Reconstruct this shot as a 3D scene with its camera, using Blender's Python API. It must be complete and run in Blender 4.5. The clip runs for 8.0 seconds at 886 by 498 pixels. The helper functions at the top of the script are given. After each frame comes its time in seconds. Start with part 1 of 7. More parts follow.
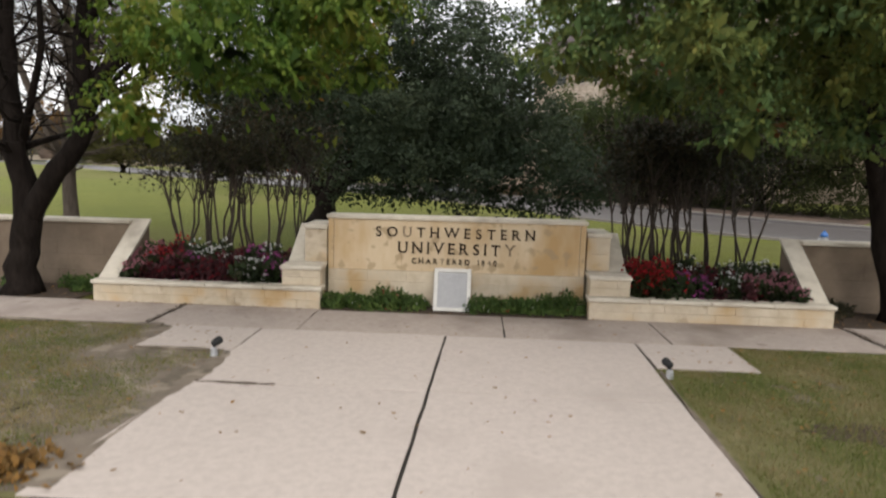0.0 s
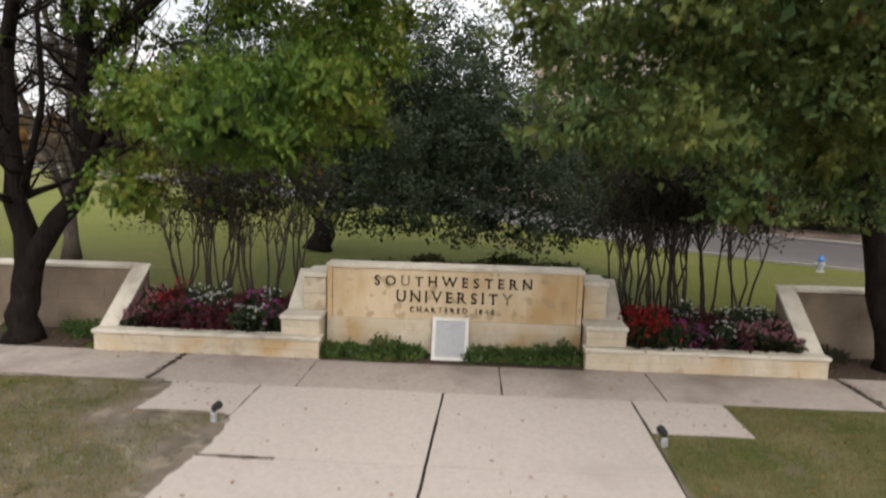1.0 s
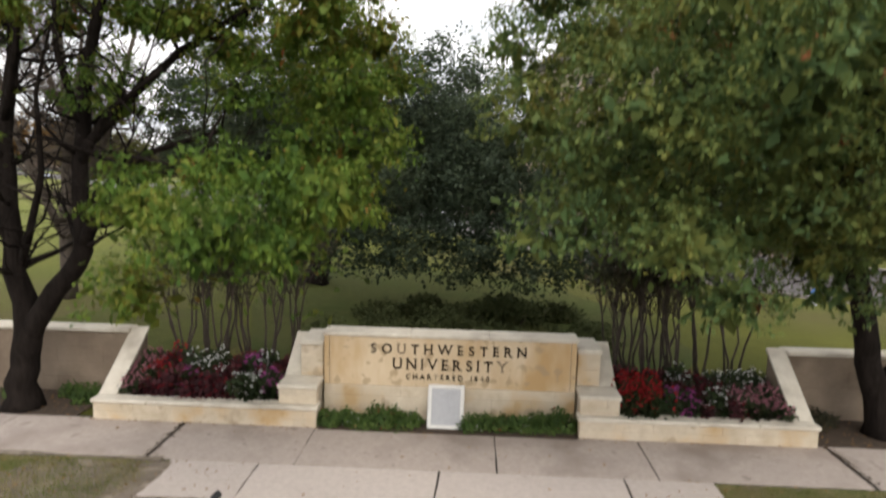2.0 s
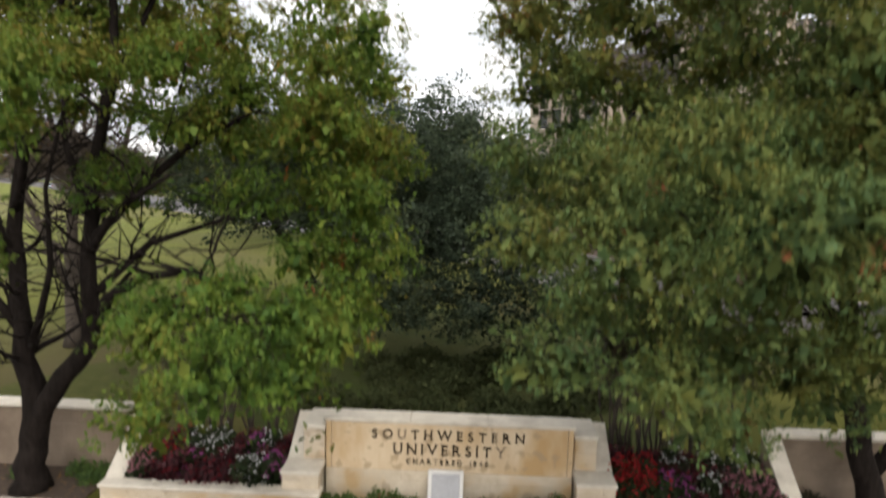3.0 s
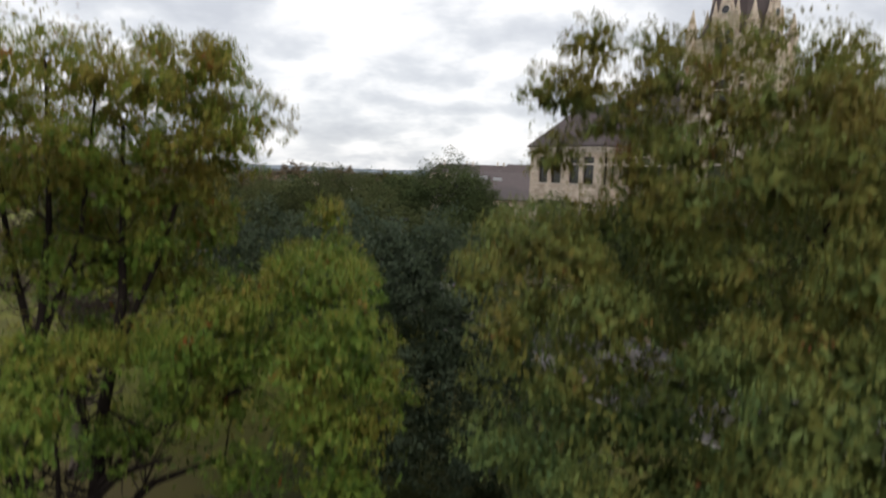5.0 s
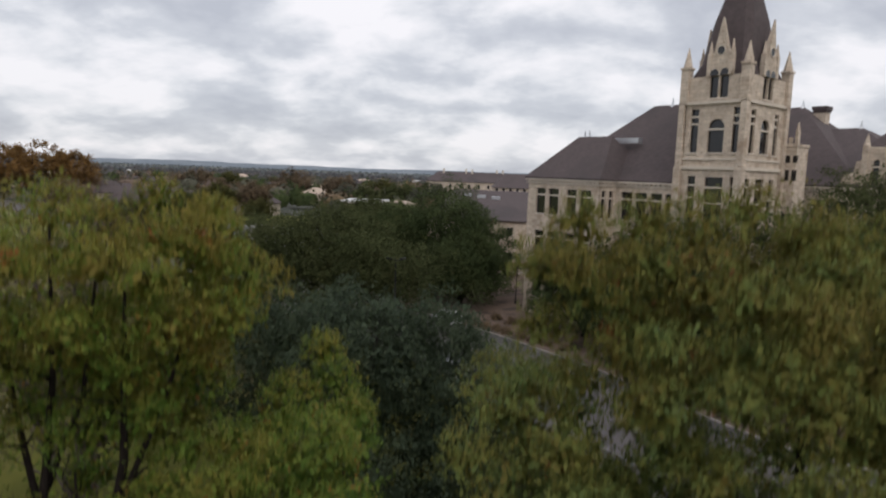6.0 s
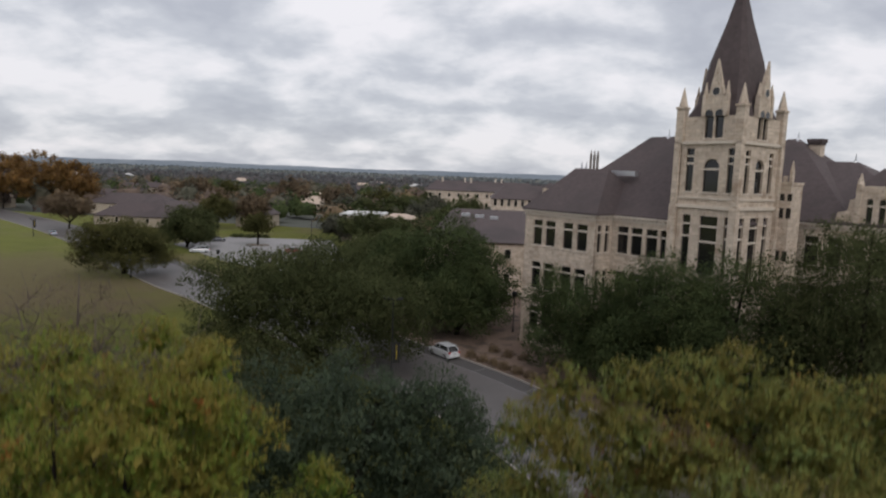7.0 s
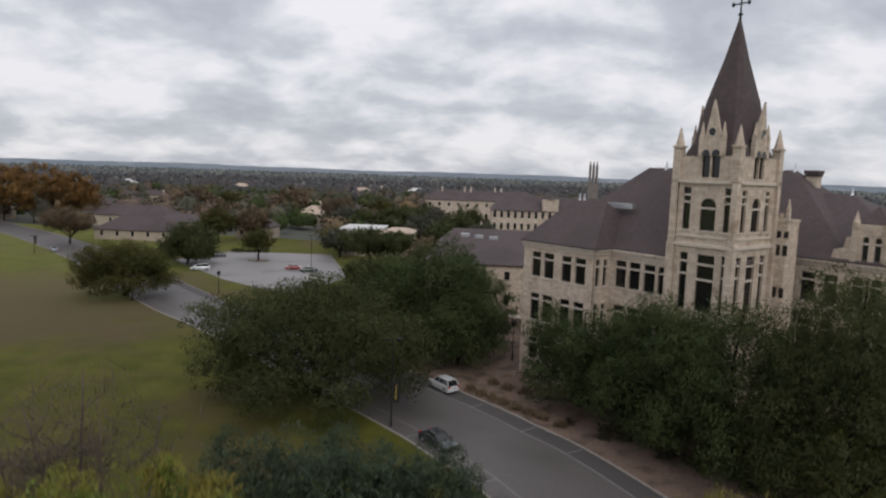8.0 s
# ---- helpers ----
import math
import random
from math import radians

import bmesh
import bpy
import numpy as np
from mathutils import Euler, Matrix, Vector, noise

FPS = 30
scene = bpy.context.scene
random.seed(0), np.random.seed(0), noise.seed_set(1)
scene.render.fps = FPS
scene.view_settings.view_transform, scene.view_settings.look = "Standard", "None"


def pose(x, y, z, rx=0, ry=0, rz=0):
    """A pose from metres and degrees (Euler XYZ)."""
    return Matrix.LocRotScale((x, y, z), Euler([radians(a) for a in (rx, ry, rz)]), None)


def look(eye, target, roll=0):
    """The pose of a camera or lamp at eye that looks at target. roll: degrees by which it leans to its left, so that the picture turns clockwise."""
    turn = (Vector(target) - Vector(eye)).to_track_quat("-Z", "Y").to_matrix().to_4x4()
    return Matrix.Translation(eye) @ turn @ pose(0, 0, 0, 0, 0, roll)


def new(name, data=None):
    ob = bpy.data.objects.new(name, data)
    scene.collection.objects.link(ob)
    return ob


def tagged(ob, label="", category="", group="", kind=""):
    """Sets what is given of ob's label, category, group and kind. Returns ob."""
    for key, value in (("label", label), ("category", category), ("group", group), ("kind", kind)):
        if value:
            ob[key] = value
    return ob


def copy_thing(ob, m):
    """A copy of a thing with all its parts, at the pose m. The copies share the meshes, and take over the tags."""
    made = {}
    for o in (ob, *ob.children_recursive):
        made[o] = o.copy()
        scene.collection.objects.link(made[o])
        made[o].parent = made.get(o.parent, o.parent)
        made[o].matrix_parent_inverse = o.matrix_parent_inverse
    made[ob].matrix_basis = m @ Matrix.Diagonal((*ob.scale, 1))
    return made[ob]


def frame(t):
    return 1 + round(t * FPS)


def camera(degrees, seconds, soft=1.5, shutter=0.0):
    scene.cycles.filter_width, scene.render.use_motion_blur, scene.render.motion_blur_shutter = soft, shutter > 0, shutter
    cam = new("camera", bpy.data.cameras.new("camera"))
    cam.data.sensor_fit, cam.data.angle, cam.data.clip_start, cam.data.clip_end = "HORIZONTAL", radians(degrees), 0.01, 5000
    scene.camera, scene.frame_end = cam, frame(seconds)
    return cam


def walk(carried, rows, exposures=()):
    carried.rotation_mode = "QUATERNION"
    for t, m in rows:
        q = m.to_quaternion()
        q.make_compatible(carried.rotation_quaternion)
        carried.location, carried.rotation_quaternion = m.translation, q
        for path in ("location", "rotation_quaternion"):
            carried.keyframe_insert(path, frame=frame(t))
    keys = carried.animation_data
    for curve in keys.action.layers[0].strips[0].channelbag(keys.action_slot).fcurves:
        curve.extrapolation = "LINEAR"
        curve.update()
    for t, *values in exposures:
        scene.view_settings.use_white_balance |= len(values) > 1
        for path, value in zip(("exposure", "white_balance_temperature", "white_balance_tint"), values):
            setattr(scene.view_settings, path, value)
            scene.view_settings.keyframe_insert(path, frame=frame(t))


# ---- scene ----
cam = camera(68.22, 8.0, soft=2.2, shutter=1.0)
PATH = [
    (0.0, (0.441, -15.247, 3.393), (-0.069, -5.342, 2.110), 1.54),
    (0.5, (0.447, -15.242, 3.924), (-0.063, -5.338, 2.646), 1.51),
    (1.0, (0.448, -15.221, 4.551), (-0.055, -5.316, 3.272), 1.48),
    (1.5, (0.446, -15.207, 5.303), (-0.033, -5.300, 4.029), 1.38),
    (2.0, (0.443, -15.209, 6.178), (-0.011, -5.300, 4.912), 1.28),
    (2.5, (0.439, -15.236, 7.160), (-0.004, -5.324, 5.913), 1.23),
    (3.0, (0.436, -15.295, 8.251), (-0.038, -5.379, 7.045), 1.32),
    (3.5, (0.476, -15.318, 9.494), (-0.027, -5.397, 8.344), 1.42),
    (4.0, (0.563, -15.392, 10.938), (0.063, -5.467, 9.817), 1.69),
    (4.5, (0.636, -15.502, 12.638), (0.133, -5.582, 11.477), 1.99),
    (5.0, (0.663, -15.530, 14.598), (0.145, -5.610, 13.450), 2.12),
    (5.5, (0.692, -15.554, 16.716), (0.174, -5.634, 15.563), 2.16),
    (6.0, (0.723, -15.576, 18.854), (0.211, -5.657, 17.692), 2.16),
    (6.5, (0.755, -15.598, 20.998), (0.251, -5.679, 19.829), 2.15),
    (7.0, (0.790, -15.623, 23.147), (0.289, -5.703, 21.985), 2.16),
    (7.5, (0.804, -15.650, 25.308), (0.304, -5.731, 24.147), 2.01),
    (8.0, (0.770, -15.657, 27.479), (0.265, -5.737, 26.324), 1.96),
]
walk(cam, [(t, look(eye, target, roll)) for t, eye, target, roll in PATH],
     exposures=[(0.0, 0.78, 6800, 10), (2.4, 1.01, 6800, 10), (3.5, 0.90, 6800, 10), (4.5, 0.57, 6750, 10), (5.0, 0.40, 6650, 10), (6.3, 0.02, 6450, 12), (8.0, -0.05, 6450, 12)])

# ---- light: overcast day ----
world = bpy.data.worlds.new("overcast_sky")
scene.world = world
world.use_nodes = True
wn, wl = world.node_tree.nodes, world.node_tree.links
wn.clear()


def wnode(kind, **kw):
    n = wn.new(kind)
    for k, v in kw.items():
        if k in n.inputs:
            n.inputs[k].default_value = v
    return n


SUN_EL, SUN_AZ = radians(46), radians(160)
sky = wn.new("ShaderNodeTexSky")
sky.sky_type, sky.sun_disc, sky.sun_elevation, sky.sun_rotation = "NISHITA", False, SUN_EL, SUN_AZ
bg_sky = wnode("ShaderNodeBackground", Strength=0.1)
wl.new(sky.outputs[0], bg_sky.inputs[0])
coord = wn.new("ShaderNodeTexCoord")
sep = wn.new("ShaderNodeSeparateXYZ")
wl.new(coord.outputs["Generated"], sep.inputs[0])
up = wn.new("ShaderNodeMath")
up.operation, up.inputs[1].default_value = "MAXIMUM", 0.0
wl.new(sep.outputs[2], up.inputs[0])
lift = wn.new("ShaderNodeMath")
lift.operation, lift.inputs[1].default_value = "ADD", 0.36
wl.new(up.outputs[0], lift.inputs[0])
flat = wn.new("ShaderNodeVectorMath")
flat.operation = "DIVIDE"
wl.new(coord.outputs["Generated"], flat.inputs[0])
wl.new(lift.outputs[0], flat.inputs[1])
stretch = wn.new("ShaderNodeMapping")
stretch.inputs["Location"].default_value = (2.1, 0.4, 0)
stretch.inputs["Scale"].default_value = (1.0, 1.1, 0.35)
wl.new(flat.outputs[0], stretch.inputs[0])
big = wnode("ShaderNodeTexNoise", Scale=3.1, Detail=8.0, Roughness=0.52, Distortion=0.15)
wl.new(stretch.outputs[0], big.inputs["Vector"])
ramp = wn.new("ShaderNodeValToRGB")
ramp.color_ramp.elements[0].position, ramp.color_ramp.elements[0].color = 0.34, (0.50, 0.525, 0.58, 1)
ramp.color_ramp.elements[1].position, ramp.color_ramp.elements[1].color = 0.62, (0.92, 0.91, 0.93, 1)
mid = ramp.color_ramp.elements.new(0.46)
mid.color = (0.62, 0.645, 0.69, 1)
edge = ramp.color_ramp.elements.new(0.53)
edge.color = (0.77, 0.785, 0.815, 1)
wl.new(big.outputs[0], ramp.inputs[0])
bg_cloud = wnode("ShaderNodeBackground", Strength=1.0)
# an overcast sky is brightest overhead
dome = wn.new("ShaderNodeMath")
dome.operation, dome.inputs[1].default_value, dome.inputs[2].default_value = "MULTIPLY_ADD", 0.35, 0.93
wl.new(up.outputs[0], dome.inputs[0])
wl.new(dome.outputs[0], bg_cloud.inputs[1])
wl.new(ramp.outputs[0], bg_cloud.inputs[0])
blend = wnode("ShaderNodeMixShader", Fac=0.93)
wl.new(bg_sky.outputs[0], blend.inputs[1])
wl.new(bg_cloud.outputs[0], blend.inputs[2])
wout = wn.new("ShaderNodeOutputWorld")
wl.new(blend.outputs[0], wout.inputs[0])

sun_data = bpy.data.lights.new("sun", "SUN")
sun_data.energy, sun_data.angle, sun_data.color = 0.85, radians(30), (1.0, 0.96, 0.9)
sun = new("sun", sun_data)
sun_dir = Vector((math.sin(SUN_AZ) * math.cos(SUN_EL), math.cos(SUN_AZ) * math.cos(SUN_EL), math.sin(SUN_EL)))
sun.matrix_world = look(sun_dir * 60, (0, 0, 0))

# ---- materials ----


def rgba(c):
    return (c[0], c[1], c[2], 1.0)


def surface(name, c1, c2, scale=3.0, rough=0.85, bump=0.3, bump_scale=None, stain=None, stain_scale=0.6, stain_from=0.55,
            rand=0.0, metal=0.0, spec=0.5, stretch_by=(1, 1, 1), bump_dist=0.01, spots=None):
    """A two-scale surface: fine grain between c1 and c2, larger stains, relief, and a shift from piece to piece."""
    m = bpy.data.materials.new(name)
    m.use_nodes = True
    n, k = m.node_tree.nodes, m.node_tree.links
    b = n["Principled BSDF"]
    b.inputs["Roughness"].default_value, b.inputs["Metallic"].default_value = rough, metal
    b.inputs["Specular IOR Level"].default_value = spec
    tc = n.new("ShaderNodeTexCoord")
    mp = n.new("ShaderNodeMapping")
    mp.inputs["Scale"].default_value = stretch_by
    k.new(tc.outputs["Object"], mp.inputs[0])
    t1 = n.new("ShaderNodeTexNoise")
    t1.inputs["Scale"].default_value, t1.inputs["Detail"].default_value, t1.inputs["Roughness"].default_value = scale, 8, 0.65
    k.new(mp.outputs[0], t1.inputs["Vector"])
    mix = n.new("ShaderNodeMix")
    mix.data_type = "RGBA"
    mix.inputs[6].default_value, mix.inputs[7].default_value = rgba(c1), rgba(c2)
    r1 = n.new("ShaderNodeMapRange")
    r1.inputs[1].default_value, r1.inputs[2].default_value = 0.3, 0.7
    k.new(t1.outputs[0], r1.inputs[0])
    k.new(r1.outputs[0], mix.inputs[0])
    col = mix.outputs[2]
    if stain:
        t2 = n.new("ShaderNodeTexNoise")
        t2.inputs["Scale"].default_value, t2.inputs["Detail"].default_value = stain_scale, 5
        k.new(mp.outputs[0], t2.inputs["Vector"])
        r2 = n.new("ShaderNodeMapRange")
        r2.inputs[1].default_value, r2.inputs[2].default_value = stain_from, stain_from + 0.18
        k.new(t2.outputs[0], r2.inputs[0])
        m2 = n.new("ShaderNodeMix")
        m2.data_type = "RGBA"
        k.new(r2.outputs[0], m2.inputs[0])
        k.new(col, m2.inputs[6])
        m2.inputs[7].default_value = rgba(stain)
        col = m2.outputs[2]
    if spots:
        t4 = n.new("ShaderNodeTexNoise")
        t4.inputs["Scale"].default_value, t4.inputs["Detail"].default_value = spots[0], 2
        k.new(tc.outputs["Object"], t4.inputs["Vector"])
        r4 = n.new("ShaderNodeMapRange")
        r4.inputs[1].default_value, r4.inputs[2].default_value, r4.inputs[4].default_value = spots[1], spots[1] + 0.06, 0.75
        k.new(t4.outputs[0], r4.inputs[0])
        m4 = n.new("ShaderNodeMix")
        m4.data_type = "RGBA"
        k.new(r4.outputs[0], m4.inputs[0])
        k.new(col, m4.inputs[6])
        m4.inputs[7].default_value = rgba(spots[2])
        col = m4.outputs[2]
    if rand:
        oi = n.new("ShaderNodeObjectInfo")
        hs = n.new("ShaderNodeHueSaturation")
        r3 = n.new("ShaderNodeMapRange")
        r3.inputs[3].default_value, r3.inputs[4].default_value = 1 - rand, 1 + rand
        k.new(oi.outputs["Random"], r3.inputs[0])
        k.new(r3.outputs[0], hs.inputs["Value"])
        k.new(col, hs.inputs["Color"])
        col = hs.outputs[0]
    k.new(col, b.inputs["Base Color"])
    if bump:
        t3 = n.new("ShaderNodeTexNoise")
        t3.inputs["Scale"].default_value, t3.inputs["Detail"].default_value = bump_scale or scale * 3, 6
        k.new(mp.outputs[0], t3.inputs["Vector"])
        bp = n.new("ShaderNodeBump")
        bp.inputs["Strength"].default_value, bp.inputs["Distance"].default_value = bump, bump_dist
        k.new(t3.outputs[0], bp.inputs["Height"])
        k.new(bp.outputs[0], b.inputs["Normal"])
    return m


def leafy(name, stops, clump_scale=0.45, translucent=0.35, rough=0.55, spec=0.2, high=None, rust=None):
    """Foliage: every leaf has its own shade, and whole sprays drift in hue. stops: (position, colour)."""
    m = bpy.data.materials.new(name)
    m.use_nodes = True
    n, k = m.node_tree.nodes, m.node_tree.links
    b = n["Principled BSDF"]
    b.inputs["Roughness"].default_value = rough
    b.inputs["Specular IOR Level"].default_value = spec
    g = n.new("ShaderNodeNewGeometry")
    tc = n.new("ShaderNodeTexCoord")
    t = n.new("ShaderNodeTexNoise")
    t.inputs["Scale"].default_value, t.inputs["Detail"].default_value = clump_scale, 3
    k.new(tc.outputs["Object"], t.inputs["Vector"])
    mr = n.new("ShaderNodeMapRange")
    mr.inputs[1].default_value, mr.inputs[2].default_value = 0.28, 0.72
    k.new(t.outputs[0], mr.inputs[0])
    a = n.new("ShaderNodeMath")
    a.operation, a.inputs[1].default_value = "MULTIPLY", 0.42
    k.new(g.outputs["Random Per Island"], a.inputs[0])
    c = n.new("ShaderNodeMath")
    c.operation, c.inputs[1].default_value = "MULTIPLY_ADD", 0.58
    k.new(mr.outputs[0], c.inputs[0])
    k.new(a.outputs[0], c.inputs[2])
    rp = n.new("ShaderNodeValToRGB")
    el = rp.color_ramp.elements
    el[0].position, el[0].color = stops[0][0], rgba(stops[0][1])
    el[1].position, el[1].color = stops[-1][0], rgba(stops[-1][1])
    for p, col in stops[1:-1]:
        el.new(p).color = rgba(col)
    shade = c.outputs[0]
    # leaves move further along the stops with height
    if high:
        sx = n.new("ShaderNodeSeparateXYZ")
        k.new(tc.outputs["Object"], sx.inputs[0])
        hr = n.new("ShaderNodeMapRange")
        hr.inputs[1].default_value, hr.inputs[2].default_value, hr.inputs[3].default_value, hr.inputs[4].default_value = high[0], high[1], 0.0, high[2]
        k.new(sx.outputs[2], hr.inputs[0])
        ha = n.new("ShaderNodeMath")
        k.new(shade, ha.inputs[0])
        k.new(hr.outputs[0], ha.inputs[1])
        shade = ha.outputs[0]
    k.new(shade, rp.inputs[0])
    hue = rp.outputs[0]
    if rust:
        # whole sprays that have turned already
        off = n.new("ShaderNodeMapping")
        off.inputs["Location"].default_value = (31, 17, 5)
        k.new(tc.outputs["Object"], off.inputs[0])
        rn = n.new("ShaderNodeTexNoise")
        rn.inputs["Scale"].default_value, rn.inputs["Detail"].default_value = 0.85, 2
        k.new(off.outputs[0], rn.inputs["Vector"])
        ra = n.new("ShaderNodeMath")
        ra.operation, ra.inputs[1].default_value = "MULTIPLY_ADD", 0.12
        k.new(g.outputs["Random Per Island"], ra.inputs[0])
        k.new(rn.outputs[0], ra.inputs[2])
        rr = n.new("ShaderNodeMapRange")
        rr.inputs[1].default_value, rr.inputs[2].default_value = rust[0], rust[0] + 0.05
        k.new(ra.outputs[0], rr.inputs[0])
        rm = n.new("ShaderNodeMix")
        rm.data_type = "RGBA"
        k.new(rr.outputs[0], rm.inputs[0])
        k.new(hue, rm.inputs[6])
        rm.inputs[7].default_value = rgba(rust[1])
        hue = rm.outputs[2]
    k.new(hue, b.inputs["Base Color"])
    # a leaf takes the light much as the mass of foliage that it belongs to
    lie = n.new("ShaderNodeAttribute")
    lie.attribute_name = "lie"
    own = n.new("ShaderNodeVectorMath")
    own.operation = "MULTIPLY_ADD"
    own.inputs[1].default_value = (0.45, 0.45, 0.45)
    k.new(g.outputs["Normal"], own.inputs[0])
    k.new(lie.outputs["Vector"], own.inputs[2])
    unit = n.new("ShaderNodeVectorMath")
    unit.operation = "NORMALIZE"
    k.new(own.outputs[0], unit.inputs[0])
    k.new(unit.outputs[0], b.inputs["Normal"])
    if translucent:
        tr = n.new("ShaderNodeBsdfTranslucent")
        k.new(hue, tr.inputs[0])
        mx = n.new("ShaderNodeMixShader")
        mx.inputs[0].default_value = translucent
        k.new(b.outputs[0], mx.inputs[1])
        k.new(tr.outputs[0], mx.inputs[2])
        k.new(mx.outputs[0], n["Material Output"].inputs[0])
    return m


def glassy(name, c, rough=0.08):
    m = bpy.data.materials.new(name)
    m.use_nodes = True
    b = m.node_tree.nodes["Principled BSDF"]
    b.inputs["Base Color"].default_value, b.inputs["Roughness"].default_value = rgba(c), rough
    b.inputs["Specular IOR Level"].default_value = 0.6
    return m


def paint(name, c, rough=0.35, metal=0.0, coat=0.0):
    m = bpy.data.materials.new(name)
    m.use_nodes = True
    b = m.node_tree.nodes["Principled BSDF"]
    b.inputs["Base Color"].default_value, b.inputs["Roughness"].default_value = rgba(c), rough
    b.inputs["Metallic"].default_value, b.inputs["Coat Weight"].default_value = metal, coat
    return m


M_CONCRETE = surface("concrete", (0.41, 0.352, 0.315), (0.50, 0.435, 0.39), 9, 0.9, 0.2, 60, (0.40, 0.343, 0.305), 0.45, 0.55, rand=0.05, spots=(9.0, 0.70, (0.36, 0.305, 0.27)))
M_JOINT = surface("joint_dirt", (0.012, 0.010, 0.008), (0.03, 0.024, 0.018), 12, 0.95, 0.3)
M_SMOOTH = surface("honed_limestone", (0.57, 0.43, 0.27), (0.70, 0.57, 0.40), 1.1, 0.75, 0.12, 40, (0.50, 0.325, 0.15), 0.8, 0.47, stretch_by=(1, 1, 0.45), spots=(2.6, 0.58, (0.40, 0.29, 0.17)))
M_BLOCK = surface("rough_limestone", (0.50, 0.41, 0.29), (0.70, 0.61, 0.48), 2.2, 0.9, 0.7, 22, (0.50, 0.345, 0.18), 1.1, 0.50, rand=0.05, bump_dist=0.02, spots=(1.7, 0.62, (0.40, 0.31, 0.21)))
M_CAP = surface("coping_limestone", (0.56, 0.50, 0.41), (0.70, 0.64, 0.54), 3.5, 0.85, 0.25, 40, (0.44, 0.385, 0.31), 1.1, 0.52)
M_MORTAR = surface("mortar", (0.46, 0.39, 0.29), (0.56, 0.49, 0.38), 8, 0.95, 0.3)
# side and retaining walls: darker and browner than the planter fronts
M_WALLSIDE = surface("mottled_brown_limestone", (0.182, 0.134, 0.095), (0.27, 0.208, 0.152), 1.6, 0.9, 0.35, 25, (0.125, 0.09, 0.062), 0.6, 0.50, rand=0.03)
M_LETTER = paint("bronze_letter", (0.035, 0.024, 0.016), 0.5, 0.6)
M_LETTER_WORN = surface("worn_bronze_letter", (0.10, 0.075, 0.05), (0.36, 0.27, 0.18), 6, 0.6, 0.1)
M_PLAQUE = surface("grey_plaque", (0.36, 0.36, 0.37), (0.43, 0.43, 0.44), 9, 0.55, 0.1)
M_PLAQUE_FRAME = surface("plaque_frame", (0.62, 0.60, 0.56), (0.72, 0.70, 0.66), 8, 0.7, 0.1)
M_SOIL = surface("bed_soil", (0.035, 0.022, 0.014), (0.075, 0.05, 0.032), 7, 0.95, 0.8, 20)
# lawn beneath the live oak; the tree's shade is put into this green
M_OAK_SHADE = surface("leaf_mulch", (0.034, 0.038, 0.011), (0.060, 0.060, 0.020), 2.0, 0.95, 0.8, 18, (0.034, 0.046, 0.011), 0.3, 0.46, spec=0.1)
M_MULCH = surface("mulch", (0.105, 0.068, 0.050), (0.20, 0.138, 0.104), 2.5, 0.95, 0.8, 20, (0.06, 0.042, 0.03), 0.35, 0.48)
M_GRASS = surface("lawn", (0.040, 0.045, 0.008), (0.094, 0.091, 0.018), 0.16, 0.95, 0.5, 30, (0.078, 0.060, 0.030), 0.06, 0.49, spec=0.1)
# a worn, dry stretch of lawn
gn, gl = M_GRASS.node_tree.nodes, M_GRASS.node_tree.links
g_bsdf = gn["Principled BSDF"]
g_old = g_bsdf.inputs["Base Color"].links[0].from_socket
g_tc, g_far, g_noise, g_add, g_map, g_mix = [gn.new("ShaderNode" + q) for q in ("TexCoord", "VectorMath", "TexNoise", "Math", "MapRange", "Mix")]
g_far.operation, g_far.inputs[1].default_value = "DISTANCE", (-84, 104, 0)
g_noise.inputs["Scale"].default_value, g_noise.inputs["Detail"].default_value, g_noise.inputs["Roughness"].default_value = 0.10, 7, 0.68
g_add.operation, g_add.inputs[1].default_value = "MULTIPLY_ADD", 64.0
g_map.inputs[1].default_value, g_map.inputs[2].default_value, g_map.inputs[3].default_value, g_map.inputs[4].default_value = 58, 78, 0.9, 0.0
g_mix.data_type = "RGBA"
g_mix.inputs[7].default_value = rgba((0.082, 0.056, 0.036))
gl.new(g_tc.outputs["Object"], g_far.inputs[0])
gl.new(g_tc.outputs["Object"], g_noise.inputs["Vector"])
gl.new(g_noise.outputs[0], g_add.inputs[0])
gl.new(g_far.outputs["Value"], g_add.inputs[2])
gl.new(g_add.outputs[0], g_map.inputs[0])
gl.new(g_map.outputs[0], g_mix.inputs[0])
gl.new(g_old, g_mix.inputs[6])
gl.new(g_mix.outputs[2], g_bsdf.inputs["Base Color"])
# thin grass whose colour also carries the canopy's shade
M_THIN_SHADE = surface("thin_shade_toned_grass", (0.038, 0.044, 0.010), (0.070, 0.070, 0.020), 1.6, 0.95, 0.7, 18, (0.058, 0.046, 0.022), 0.35, 0.52, spec=0.1)
for m in (M_GRASS, M_THIN_SHADE, M_OAK_SHADE):
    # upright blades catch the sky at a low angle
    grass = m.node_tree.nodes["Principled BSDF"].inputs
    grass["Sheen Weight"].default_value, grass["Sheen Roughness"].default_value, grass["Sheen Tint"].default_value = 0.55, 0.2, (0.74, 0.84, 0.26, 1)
M_TURF = surface("thatch", (0.120, 0.118, 0.050), (0.205, 0.178, 0.092), 5.0, 0.95, 0.9, 40, (0.088, 0.105, 0.032), 0.7, 0.47, spec=0.1, bump_dist=0.03, spots=(1.4, 0.60, (0.175, 0.14, 0.105)))
